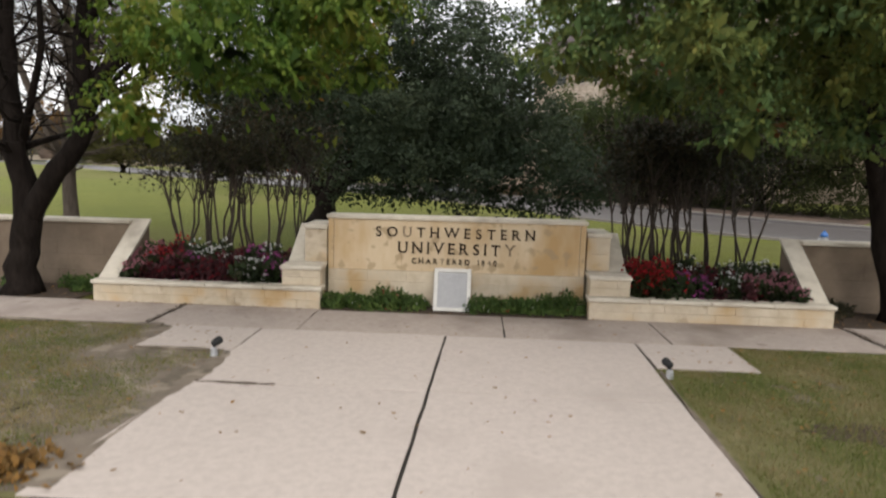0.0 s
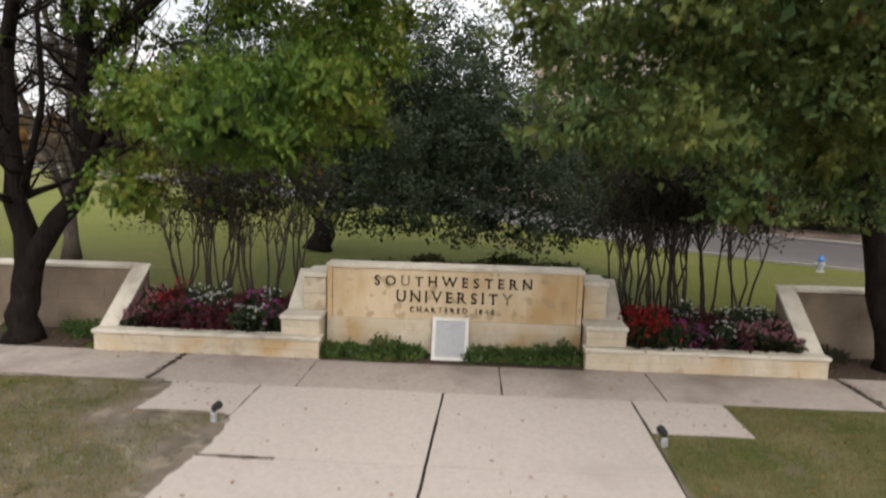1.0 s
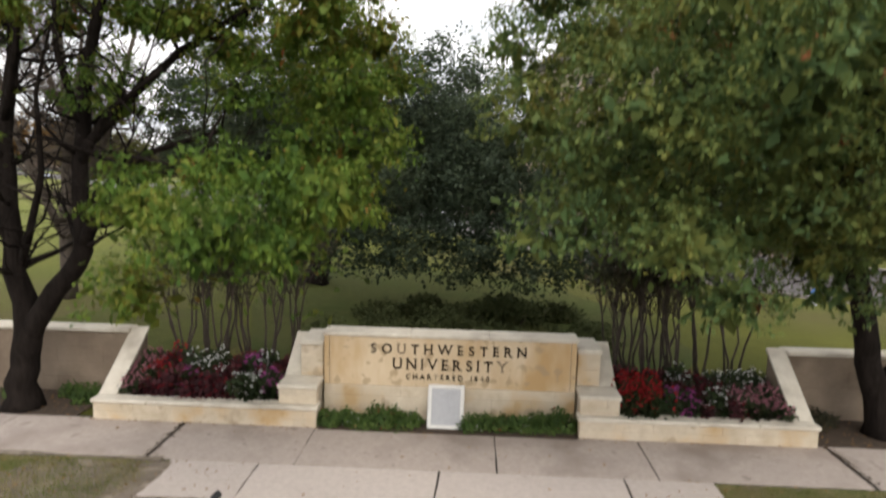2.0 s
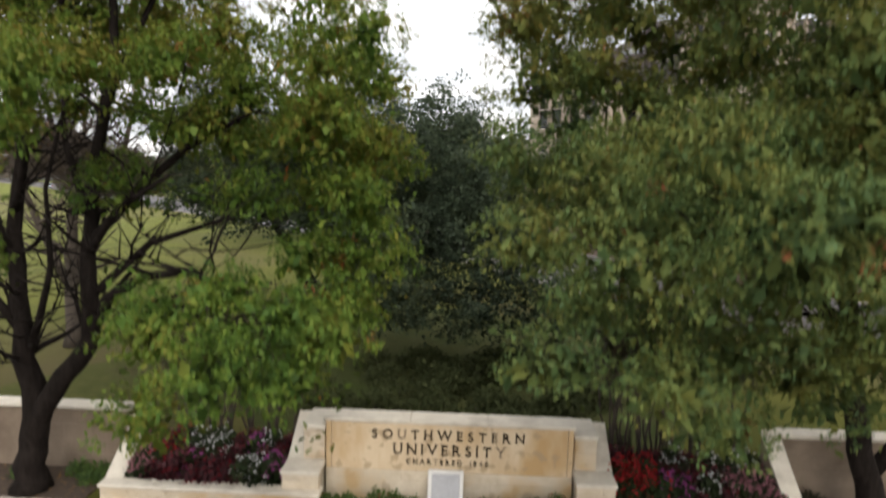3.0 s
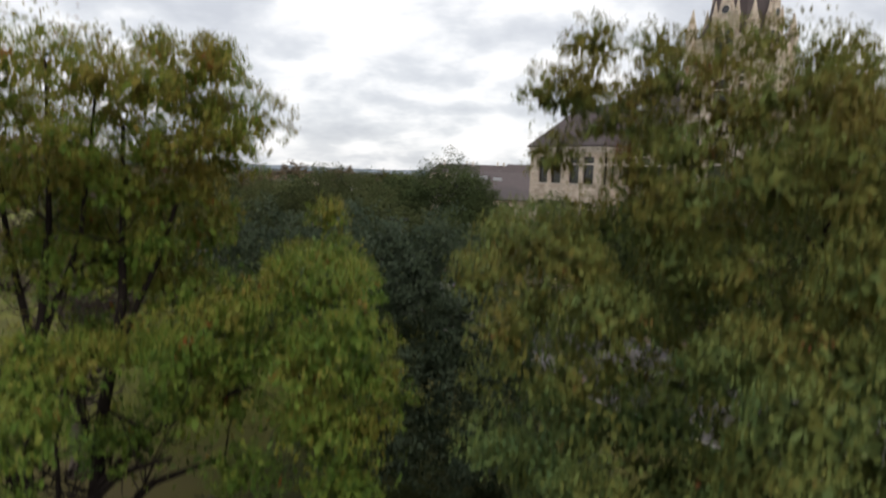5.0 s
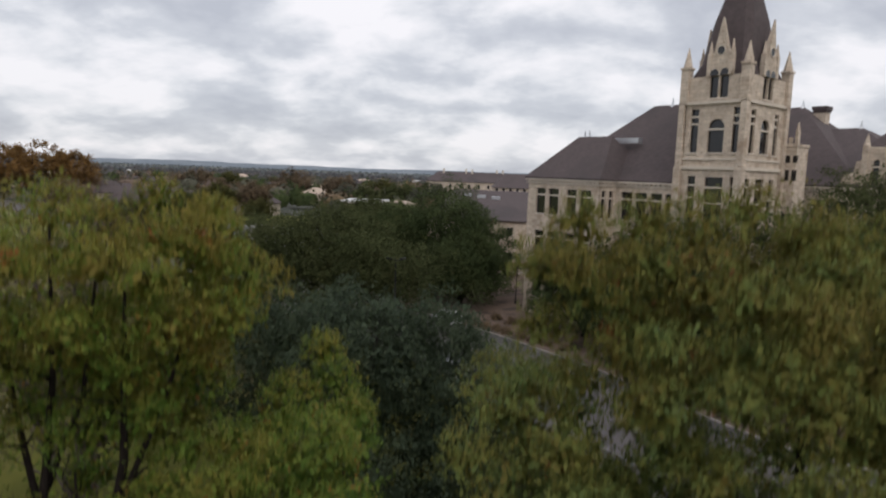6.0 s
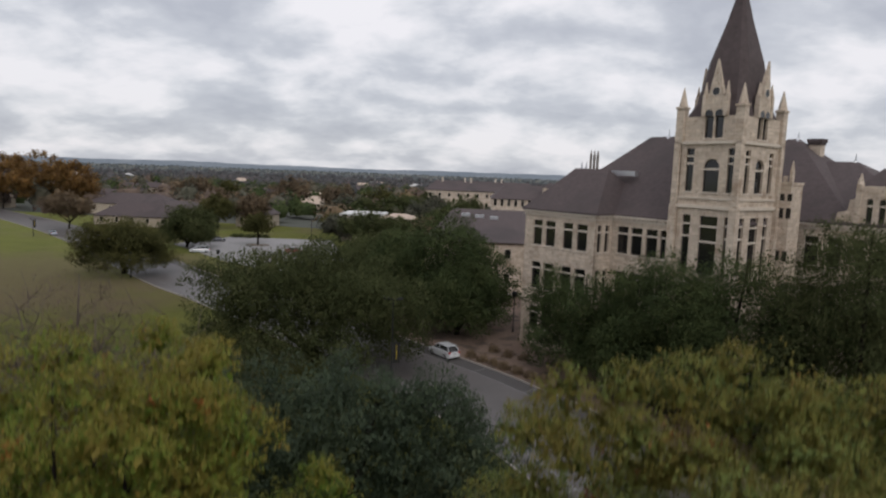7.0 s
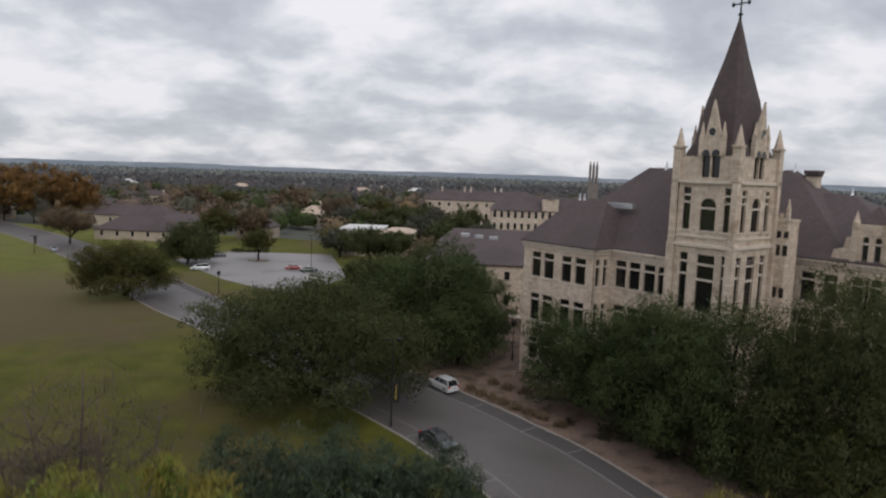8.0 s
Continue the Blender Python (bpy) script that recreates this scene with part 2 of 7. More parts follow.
M_PATH = surface("weathered_concrete", (0.33, 0.275, 0.24), (0.425, 0.36, 0.318), 9, 0.9, 0.2, 60, (0.255, 0.205, 0.175), 0.5, 0.50, rand=0.05, spots=(3.2, 0.66, (0.24, 0.195, 0.165)))
M_DIRT = surface("bare_earth", (0.125, 0.098, 0.074), (0.20, 0.162, 0.125), 3, 0.95, 0.8, 25, (0.095, 0.078, 0.052), 1.6, 0.50, spots=(2.2, 0.56, (0.26, 0.215, 0.165)))
M_BLADE = leafy("grass_blades", [(0.0, (0.085, 0.125, 0.026)), (0.35, (0.145, 0.165, 0.046)), (0.6, (0.23, 0.20, 0.088)), (1.0, (0.34, 0.265, 0.155))], 0.9, 0.3)
M_LANE = surface("dark_asphalt", (0.046, 0.041, 0.040), (0.072, 0.064, 0.062), 3, 0.7, 0.4, 60, (0.060, 0.053, 0.050), 0.25, 0.50)
M_ASPHALT = surface("asphalt", (0.072, 0.063, 0.061), (0.108, 0.096, 0.092), 3, 0.5, 0.4, 60, (0.070, 0.062, 0.058), 0.12, 0.50)
M_LOT = surface("worn_asphalt", (0.19, 0.18, 0.178), (0.25, 0.238, 0.234), 2, 0.62, 0.3, 50, (0.15, 0.145, 0.14), 0.1, 0.53)
M_LINE = surface("road_paint", (0.15, 0.145, 0.14), (0.28, 0.275, 0.27), 5, 0.8, 0.1)
M_KERB = surface("kerb_concrete", (0.24, 0.215, 0.19), (0.33, 0.30, 0.27), 4, 0.9, 0.2)
M_BARK = surface("dark_bark", (0.009, 0.007, 0.006), (0.027, 0.021, 0.018), 7, 0.95, 1.0, 14, stretch_by=(1, 1, 0.25), bump_dist=0.03, spec=0.06)
M_MYRTLE = surface("myrtle_bark", (0.03, 0.021, 0.016), (0.085, 0.062, 0.046), 9, 0.8, 0.4, 16, stretch_by=(1, 1, 0.3))
# autumn yellow grows with height; low greens are darkened for the lower crown's shade
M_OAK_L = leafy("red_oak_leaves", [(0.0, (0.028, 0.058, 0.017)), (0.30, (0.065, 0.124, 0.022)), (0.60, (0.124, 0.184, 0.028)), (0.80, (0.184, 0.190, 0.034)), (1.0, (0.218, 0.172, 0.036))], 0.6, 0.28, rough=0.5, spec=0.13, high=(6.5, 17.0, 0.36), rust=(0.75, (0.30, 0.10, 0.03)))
# turns more olive-yellow with height
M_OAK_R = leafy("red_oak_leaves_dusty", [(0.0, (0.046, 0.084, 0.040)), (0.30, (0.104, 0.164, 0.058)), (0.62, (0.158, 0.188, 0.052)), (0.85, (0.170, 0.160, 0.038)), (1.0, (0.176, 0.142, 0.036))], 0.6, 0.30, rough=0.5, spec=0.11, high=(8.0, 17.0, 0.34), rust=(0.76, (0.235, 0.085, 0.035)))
M_LIVE = leafy("live_oak_leaves", [(0.0, (0.042, 0.053, 0.024)), (0.45, (0.070, 0.082, 0.034)), (0.8, (0.100, 0.108, 0.046)), (1.0, (0.126, 0.122, 0.058))], 0.3, 0.3, 0.8, 0.03)
M_LIVE_NEAR = leafy("glossy_live_oak_leaves", [(0.0, (0.032, 0.048, 0.030)), (0.45, (0.054, 0.077, 0.044)), (0.8, (0.080, 0.102, 0.054)), (1.0, (0.096, 0.108, 0.056))], 0.35, 0.35, 0.55, 0.15)
M_LIVE2 = leafy("live_oak_leaves_green", [(0.0, (0.034, 0.050, 0.023)), (0.45, (0.060, 0.080, 0.033)), (0.8, (0.088, 0.106, 0.042)), (1.0, (0.112, 0.118, 0.048))], 0.25, 0.25, 0.8, 0.03)
M_AUTUMN = leafy("autumn_leaves", [(0.0, (0.120, 0.075, 0.030)), (0.4, (0.195, 0.110, 0.036)), (0.7, (0.28, 0.145, 0.040)), (1.0, (0.31, 0.20, 0.06))], 0.2, 0.2)
M_TWIG = leafy("bare_twigs", [(0.0, (0.095, 0.070, 0.056)), (0.6, (0.150, 0.110, 0.086)), (1.0, (0.21, 0.155, 0.115))], 0.4, 0.0, 0.9)
M_MYRTLE_LEAF = leafy("myrtle_leaves", [(0.0, (0.02, 0.018, 0.012)), (0.5, (0.045, 0.045, 0.024)), (0.8, (0.085, 0.06, 0.03)), (1.0, (0.13, 0.055, 0.03))], 0.5, 0.2)
# aerial haze is mixed into this colour, greyer and bluer than near leaves
M_FARWOOD = leafy("haze_toned_treetops", [(0.0, (0.054, 0.057, 0.060)), (0.4, (0.068, 0.068, 0.070)), (0.7, (0.086, 0.079, 0.078)), (1.0, (0.108, 0.094, 0.090))], 0.008, 0.0, 0.9)
# the two town treetop colours are greyed a little for haze
M_TOWNWOOD = leafy("town_treetops", [(0.0, (0.050, 0.056, 0.042)), (0.45, (0.078, 0.080, 0.056)), (0.75, (0.112, 0.101, 0.072)), (1.0, (0.146, 0.118, 0.085))], 0.03, 0.0, 0.9)
M_TOWNRUST = leafy("town_autumn_treetops", [(0.0, (0.095, 0.072, 0.052)), (0.5, (0.145, 0.104, 0.064)), (0.8, (0.195, 0.134, 0.072)), (1.0, (0.24, 0.172, 0.086))], 0.05, 0.0, 0.9)
M_OLIVE = leafy("olive_oak_leaves", [(0.0, (0.045, 0.048, 0.020)), (0.45, (0.085, 0.085, 0.032)), (0.8, (0.125, 0.118, 0.042)), (1.0, (0.15, 0.12, 0.05))], 0.2, 0.3, 0.8, 0.03)
M_PALEBARK = surface("pale_bark", (0.075, 0.060, 0.050), (0.14, 0.115, 0.095), 6, 0.95, 0.6, 14, stretch_by=(1, 1, 0.25), spec=0.1)
# haze is strongest in this leaf colour, the palest and bluest
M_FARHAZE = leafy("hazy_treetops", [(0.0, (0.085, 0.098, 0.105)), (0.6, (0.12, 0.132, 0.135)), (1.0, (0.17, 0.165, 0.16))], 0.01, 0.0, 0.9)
M_COUNTRY = surface("woodland_floor", (0.055, 0.062, 0.050), (0.085, 0.085, 0.066), 0.03, 0.95, 0.0, None, (0.11, 0.105, 0.075), 0.006, 0.54)
M_HEDGE = leafy("hedge_leaves", [(0.0, (0.025, 0.05, 0.014)), (0.45, (0.062, 0.11, 0.026)), (0.85, (0.13, 0.19, 0.045)), (0.95, (0.17, 0.07, 0.035))], 2.6, 0.25)
M_STONE = surface("hall_limestone", (0.45, 0.36, 0.285), (0.68, 0.59, 0.495), 1.3, 0.9, 0.9, 5, (0.37, 0.28, 0.21), 0.55, 0.55, bump_dist=0.08, spots=(2.6, 0.61, (0.33, 0.245, 0.185)))


def coursed(m, width, height, mortar, depth=0.35):
    """Adds courses of cut stone, each with its own tone, to a surface."""
    n, k = m.node_tree.nodes, m.node_tree.links
    b = n["Principled BSDF"]
    old = b.inputs["Base Color"].links[0].from_socket
    tc = n.new("ShaderNodeTexCoord")
    sp = n.new("ShaderNodeSeparateXYZ")
    k.new(tc.outputs["Object"], sp.inputs[0])
    ad = n.new("ShaderNodeMath")
    k.new(sp.outputs[0], ad.inputs[0])
    k.new(sp.outputs[1], ad.inputs[1])
    cb = n.new("ShaderNodeCombineXYZ")
    k.new(ad.outputs[0], cb.inputs[0])
    k.new(sp.outputs[2], cb.inputs[1])
    br = n.new("ShaderNodeTexBrick")
    br.inputs["Scale"].default_value, br.inputs["Brick Width"].default_value, br.inputs["Row Height"].default_value = 1.0, width, height
    br.inputs["Mortar Size"].default_value = mortar
    br.inputs["Color1"].default_value, br.inputs["Color2"].default_value, br.inputs["Mortar"].default_value = (1.12, 1.1, 1.06, 1), (0.78, 0.76, 0.73, 1), (0.7, 0.68, 0.65, 1)
    k.new(cb.outputs[0], br.inputs["Vector"])
    mx = n.new("ShaderNodeMix")
    mx.data_type, mx.blend_type = "RGBA", "MULTIPLY"
    mx.inputs[0].default_value = depth * 2
    k.new(old, mx.inputs[6])
    k.new(br.outputs[0], mx.inputs[7])
    k.new(mx.outputs[2], b.inputs["Base Color"])


coursed(M_STONE, 0.9, 0.42, 0.025)
M_TRIM = surface("hall_trim", (0.53, 0.455, 0.375), (0.64, 0.56, 0.475), 1.5, 0.88, 0.25, 8)
M_SLATE = surface("roof_shingle", (0.056, 0.041, 0.041), (0.090, 0.067, 0.066), 1.8, 0.85, 0.5, 9, (0.052, 0.040, 0.040), 0.12, 0.5, bump_dist=0.04)
M_PANE = glassy("dark_pane", (0.010, 0.010, 0.011), 0.12)
M_FRAME = paint("bronze_frame", (0.035, 0.028, 0.024), 0.5)
M_METAL = paint("galvanised", (0.55, 0.56, 0.58), 0.4, 0.8)
M_BLACK = paint("black_metal", (0.010, 0.010, 0.011), 0.75)

# ---- building helpers ----


def mesh_of(name, verts, faces, mat, smooth=False):
    me = bpy.data.meshes.new(name)
    me.from_pydata(verts, [], faces)
    me.materials.append(mat)
    if smooth:
        me.shade_smooth()
    me.update()
    return me


def part(name, data, mat, parent=None, label="", smooth=False):
    """Links a bmesh, (verts, faces) or a mesh as one object under a thing or a part."""
    if isinstance(data, bmesh.types.BMesh):
        me = bpy.data.meshes.new(name)
        data.to_mesh(me)
        data.free()
        me.materials.append(mat)
        if smooth:
            me.shade_smooth()
    elif isinstance(data, tuple):
        me = mesh_of(name, data[0], data[1], mat, smooth)
    else:
        me = data
    ob = new(name, me)
    if parent is not None:
        ob.parent = parent
    if label:
        ob["label"] = label
    return ob


def thing(name, label, category, group="", kind="", at=(0, 0, 0), turn=0.0):
    ob = new(name)
    ob.empty_display_size = 0.2
    ob.matrix_world = pose(*at, 0, 0, turn)
    return tagged(ob, label, category, group, kind)


def box(x0, x1, y0, y1, z0, z1, bevel=0.0, bm=None):
    """A box by its limits, bevelled, added to bm."""
    own = bm is None
    bm = bm or bmesh.new()
    m = Matrix.Translation(((x0 + x1) / 2, (y0 + y1) / 2, (z0 + z1) / 2)) @ Matrix.Diagonal((abs(x1 - x0), abs(y1 - y0), abs(z1 - z0), 1))
    r = bmesh.ops.create_cube(bm, size=1, matrix=m)
    if bevel:
        edges = list({e for v in r["verts"] for e in v.link_edges})
        bmesh.ops.bevel(bm, geom=edges, offset=bevel, segments=1 if own else 1, affect="EDGES", profile=0.5)
    return bm


def prism(outline, z0, z1):
    """A flat outline of (x, y) raised from z0 to z1."""
    n = len(outline)
    v = [(x, y, z0) for x, y in outline] + [(x, y, z1) for x, y in outline]
    f = [tuple(range(n))[::-1], tuple(range(n, 2 * n))] + [(i, (i + 1) % n, n + (i + 1) % n, n + i) for i in range(n)]
    return v, f


def tube(pts, radii, sides=8, close=True):
    """A tapered tube along points: (verts, faces)."""
    pts = [Vector(p) for p in pts]
    v, f = [], []
    ref = Vector((1, 0, 0))
    for i, p in enumerate(pts):
        d = (pts[min(i + 1, len(pts) - 1)] - pts[max(i - 1, 0)]).normalized()
        a = d.cross(ref)
        if a.length < 0.2:
            a = d.cross(Vector((0, 1, 0)))
        a.normalize()
        b = d.cross(a)
        for j in range(sides):
            w = 2 * math.pi * j / sides
            v.append(tuple(p + radii[i] * (math.cos(w) * a + math.sin(w) * b)))
    for i in range(len(pts) - 1):
        for j in range(sides):
            k = (j + 1) % sides
            f.append((i * sides + j, i * sides + k, (i + 1) * sides + k, (i + 1) * sides + j))
    if close:
        f.append(tuple(range(sides))[::-1])
        f.append(tuple(range((len(pts) - 1) * sides, len(pts) * sides)))
    return v, f


def joined(pieces):
    v, f = [], []
    for pv, pf in pieces:
        o = len(v)
        v += pv
        f += [tuple(i + o for i in q) for q in pf]
    return v, f


def wander(a, b, steps, sag, rng):
    """A crooked line from a to b."""
    a, b = Vector(a), Vector(b)
    n = (b - a).length
    out = []
    for i in range(steps + 1):
        t = i / steps
        j = Vector((rng.uniform(-1, 1), rng.uniform(-1, 1), rng.uniform(-0.6, 0.6))) * n * 0.045 * (0 if i in (0, steps) else 1)
        out.append(a.lerp(b, t) + j + Vector((0, 0, sag * n * math.sin(math.pi * t))))
    return out


def leaf_mesh(name, centres, normals_out, count, spread, size, mat, seed, droop=0.35, lobes=False, tuft=0.0, hang=0.0):
    """count leaves round every centre, as folded blades of about size metres, in one mesh. tuft: length of the twig along which they hang. hang: length of the shoots that carry a rosette."""
    rs = np.random.RandomState(seed)
    c = np.repeat(np.asarray(centres, float), count, 0)
    out = np.repeat(np.asarray(normals_out, float), count, 0)
    n = len(c)
    off = rs.normal(size=(n, 3)) * spread * np.array([1, 1, 0.62])
    if tuft:
        m = len(centres)
        way = np.asarray(normals_out, float) * 0.55 + np.array([0, 0, 0.75]) + rs.normal(size=(m, 3)) * 0.35
        way /= np.linalg.norm(way, axis=1)[:, None]
        q = rs.uniform(-0.5, 1.0, n)
        off = off * (1.0 - 0.55 * q.clip(0, 1))[:, None] + np.repeat(way, count, 0) * (q * tuft)[:, None]
        off[:, 2] -= 0.25 * spread * rs.uniform(0, 1, n)
    if hang:
        # rosettes: leaves fan out round the tip of every shoot and hang from it
        m = len(centres)
        way = np.asarray(normals_out, float) * np.array([1, 1, 0.7]) + np.array([0, 0, 0.25]) + rs.normal(size=(m, 3)) * 0.3
        way /= np.linalg.norm(way, axis=1)[:, None]
        ref = np.cross(way, np.array([0.31, 0.17, 0.93]))
        ref /= np.linalg.norm(ref, axis=1)[:, None] + 1e-9
        oth = np.cross(way, ref)
        turn = np.tile(np.arange(count) * 2.399, m) + np.repeat(rs.uniform(0, 6.28, m), count)
        fan = np.repeat(ref, count, 0) * np.cos(turn)[:, None] + np.repeat(oth, count, 0) * np.sin(turn)[:, None]
        out = np.repeat(way, count, 0)
        q = np.tile(np.linspace(0, 1, count), m)
        off = off * 0.35 + out * (q * hang)[:, None]
        out = fan * 0.95 + out * (0.15 + 0.75 * q)[:, None]
    p = c + off
    along = rs.normal(size=(n, 3)) * (0.22 if hang else 1.0) + out * (1.0 if hang else 0.7) + np.array([0, 0, -droop])
    along /= np.linalg.norm(along, axis=1)[:, None]
    face = rs.normal(size=(n, 3)) * (0.4 if hang else 0.75) + np.array([0, 0, 0.9]) + out * (0.0 if hang else 0.35)
    side = np.cross(along, face)
    side /= np.linalg.norm(side, axis=1)[:, None] + 1e-9
    lift = np.cross(side, along)
    s = size * rs.uniform(0.55, 1.25, n)[:, None]
    if lobes:
        prof = [(0.0, 0.0, 0.0), (0.52, -0.27, 0.07), (1.0, 0.05, -0.12), (0.66, 0.26, 0.04)]
    else:
        prof = [(0.0, 0.0, 0.0), (0.45, -0.30, 0.05), (1.0, 0.0, -0.10), (0.45, 0.30, 0.05)]
    k = len(prof)
    v = np.stack([p + s * (a * along + b * side + h * lift) for a, b, h in prof], 1).reshape(-1, 3)
    me = bpy.data.meshes.new(name)
    me.vertices.add(n * k)
    me.vertices.foreach_set("co", v.ravel())
    me.loops.add(n * k)
    me.loops.foreach_set("vertex_index", np.arange(n * k))
    me.polygons.add(n)
    me.polygons.foreach_set("loop_start", np.arange(0, n * k, k))
    me.materials.append(mat)
    me.update(calc_edges=True)
    me.validate()
    mass = np.repeat(np.asarray(normals_out, float), count, 0)
    mass = mass / (np.linalg.norm(mass, axis=1)[:, None] + 1e-9) * (0.0 if hang else 0.55)
    me.attributes.new("lie", "FLOAT_VECTOR", "POINT").data.foreach_set("vector", np.repeat(mass, k, 0).ravel())
    return me


def puffs(lobes, count, rng, r0=0.9, r1=1.7, shell=0.55, gap=0.0):
    """Foliage masses spread through ellipsoid lobes (centre, radii, density), most of them near the outside. gap keeps them apart."""
    vol = [lo[1][0] * lo[1][1] * lo[1][2] * (lo[2] if len(lo) > 2 else 1.0) for lo in lobes]
    out = []
    for lo, w in zip(lobes, vol):
        c, r = lo[:2]
        # thin lobes keep their masses further apart
        apart = gap * min(1.0, lo[2] if len(lo) > 2 else 1.0) ** -0.5
        ph = rng.uniform(0, 6.28)
        for _ in range(max(3, round(count * w / sum(vol)))):
            for _ in range(8):
                d = Vector((rng.gauss(0, 1), rng.gauss(0, 1), rng.gauss(0, 1))).normalized()
                # knolls and hollows in the outline
                knoll = 1 + (min(1.0, 2.6 / r[0]) * 0.17 * math.sin(4.3 * d.x + ph) * math.cos(3.7 * d.y - ph) + 0.10 * math.sin(7.1 * d.x + 5.3 * d.z + 2 * ph) if gap else 0.0)
                q = rng.uniform(shell, 1.0) * knoll
                rad = r0 + (r1 - r0) * rng.random() ** 1.5
                p = Vector((c[0] + d.x * (r[0] - rad * 0.7) * q, c[1] + d.y * (r[1] - rad * 0.7) * q, c[2] + d.z * (r[2] - rad * 0.7) * q))
                if not gap or all((p - o[0]).length > apart * (rad + o[1]) for o in out):
                    out.append((p, rad, d))
                    break
    return out


def sprays(masses, per, rs, plume=False):
    """Points over the masses' skins, where the leaf sprays sit, and their outward ways."""
    cs, ns = [], []
    for c, r, _ in masses:
        k = max(8, round(per * r * r)) if plume else per
        d = rs.normal(size=(k, 3))
        d /= np.linalg.norm(d, axis=1)[:, None]
        d[:, 2] = np.where(d[:, 2] < (-0.45 if plume else -0.75), -d[:, 2], d[:, 2])
        q = rs.uniform(0.74 if plume else 0.6, 1.04, (k, 1))
        # foliage hangs a little lower at the rim of every mass
        rim = np.hypot(d[:, 0], d[:, 1])
        lump = 1 + 0.16 * np.sin(d[:, :1] * 4 + r * 9) * np.cos(d[:, 1:2] * 5 + r * 5)
        p = np.array(c) + d * q * lump * r * np.array([1.06, 1.06, 0.72] if plume else [1, 1, 0.8])
        p[:, 2] -= 0.3 * r * rim**3
        cs.append(p)
        ns.append(d)
    return np.concatenate(cs), np.concatenate(ns)


def tree(name, label, stems, lobes, mat, seed, n_masses=60, per=14, count=14, spread=0.26, size=0.16, r0=0.9, r1=1.7,
         shell=0.55, lobed=False, bark=None, limbs_from=None, category="tree", group="", twig=0.05, boughs=0, tuft=0.0, hang=0.0, gap=0.0, inner=0):
    """A tree: stems as lists of (x, y, z, radius), limbs to every mass of leaves, and the crown."""
    rng, rs = random.Random(seed), np.random.RandomState(seed)
    base = stems[0][0]
    t = thing(name, label, category, group, at=base[:3])
    o = Vector(base[:3])
    bark = bark or M_BARK
    nodes = []
    for i, st in enumerate(stems):
        pts = [Vector(p[:3]) - o for p in st]
        rad = [p[3] for p in st]
        fine, frad = [], []
        for a, b, ra, rb in zip(pts, pts[1:], rad, rad[1:]):
            for q in range(3):
                jig = Vector((rng.uniform(-1, 1), rng.uniform(-1, 1), 0)) * ra * (0.25 if q else 0)
                fine.append(a.lerp(b, q / 3) + jig)
                frad.append(ra + (rb - ra) * q / 3)
        fine.append(pts[-1])
        frad.append(rad[-1])
        if i == 0 or st[0][2] < 0.3:
            frad[0] *= 1.35
        part("trunk", tube(fine, frad, 10), bark, t, smooth=True)
        nodes += [(p, r) for p, r in zip(fine, frad) if p.z > (limbs_from or fine[-1].z * 0.3)] or [(fine[-1], frad[-1])]
    masses = puffs(lobes, n_masses, rng, r0, r1, shell, gap)
    limbs = []
    for c, r, d in sorted(masses, key=lambda m: (m[0] - o - nodes[0][0]).length):
        c = c - o
        p, pr = min(nodes, key=lambda q: (q[0] - c).length + max(0, q[0].z - c.z) * 1.5)
        line = wander(p, c, 4, 0.05, rng)
        r_at = min(pr * 0.6, 0.03 + 0.016 * (c - p).length + twig)
        limbs.append(tube(line, [r_at * (1 - 0.2 * i) for i in range(5)], 5))
        nodes += [(q, r_at * (1 - 0.2 * i)) for i, q in enumerate(line) if 0 < i < 4]
        for _ in range(2 if size < 0.3 else 1):
            e = c + Vector((rng.uniform(-1, 1), rng.uniform(-1, 1), rng.uniform(-0.5, 0.8))) * r
            limbs.append(tube(wander(line[3], e, 2, 0.0, rng), [r_at * 0.4, r_at * 0.28, 0.008], 4))
    forks = [q for q in nodes if q[1] > (0.06 if twig > 0.03 else 0.02)]
    for _ in range(boughs):
        p, pr = rng.choice(forks)
        a = rng.uniform(0, 2 * math.pi)
        far = p + Vector((math.cos(a), math.sin(a), rng.uniform(0.1, 1.1))) * rng.uniform(1.2, 2.6)
        line = wander(p, far, 4, -0.05, rng)
        limbs.append(tube(line, [pr * 0.45 * (1 - 0.21 * i) for i in range(5)], 5))
        for k in (1, 2, 2, 3, 3, 4):
            e = line[k] + Vector((rng.uniform(-1, 1), rng.uniform(-1, 1), rng.uniform(-0.1, 1.0))) * rng.uniform(0.6, 1.6)
            limbs.append(tube(wander(line[k], e, 3, 0.0, rng), [0.022, 0.016, 0.011, 0.005], 4))
    branches = part("branchwork", joined(limbs), bark, t, smooth=True)
    branches["kind"] = "stuff"
    cs, ns = sprays(masses, per, rs, hang > 0)
    crown = part("crown", leaf_mesh("crown", cs - np.array(o), ns, count, spread, size, mat, seed, lobes=lobed, tuft=tuft, hang=hang, droop=0.55 if hang else 0.35), mat, t)
    crown["kind"] = "stuff"
    if hang:
        # the close-packed heart of every mass
        heart = np.repeat(np.array([tuple(m[0]) for m in masses]), 34, 0)
        hr = np.repeat(np.array([m[1] for m in masses]), 34)[:, None]
        hd = rs.normal(size=heart.shape)
        hd /= np.linalg.norm(hd, axis=1)[:, None]
        heart = heart + hd * hr * rs.uniform(0.1, 0.72, (len(heart), 1)) * np.array([1.05, 1.05, 0.62]) - np.array([0, 0, 0.12]) * hr
        core = part("inner_crown", leaf_mesh("inner_crown", heart - np.array(o), hd, 3, 0.1, 0.3, mat, seed + 2, lobes=True), mat, t)
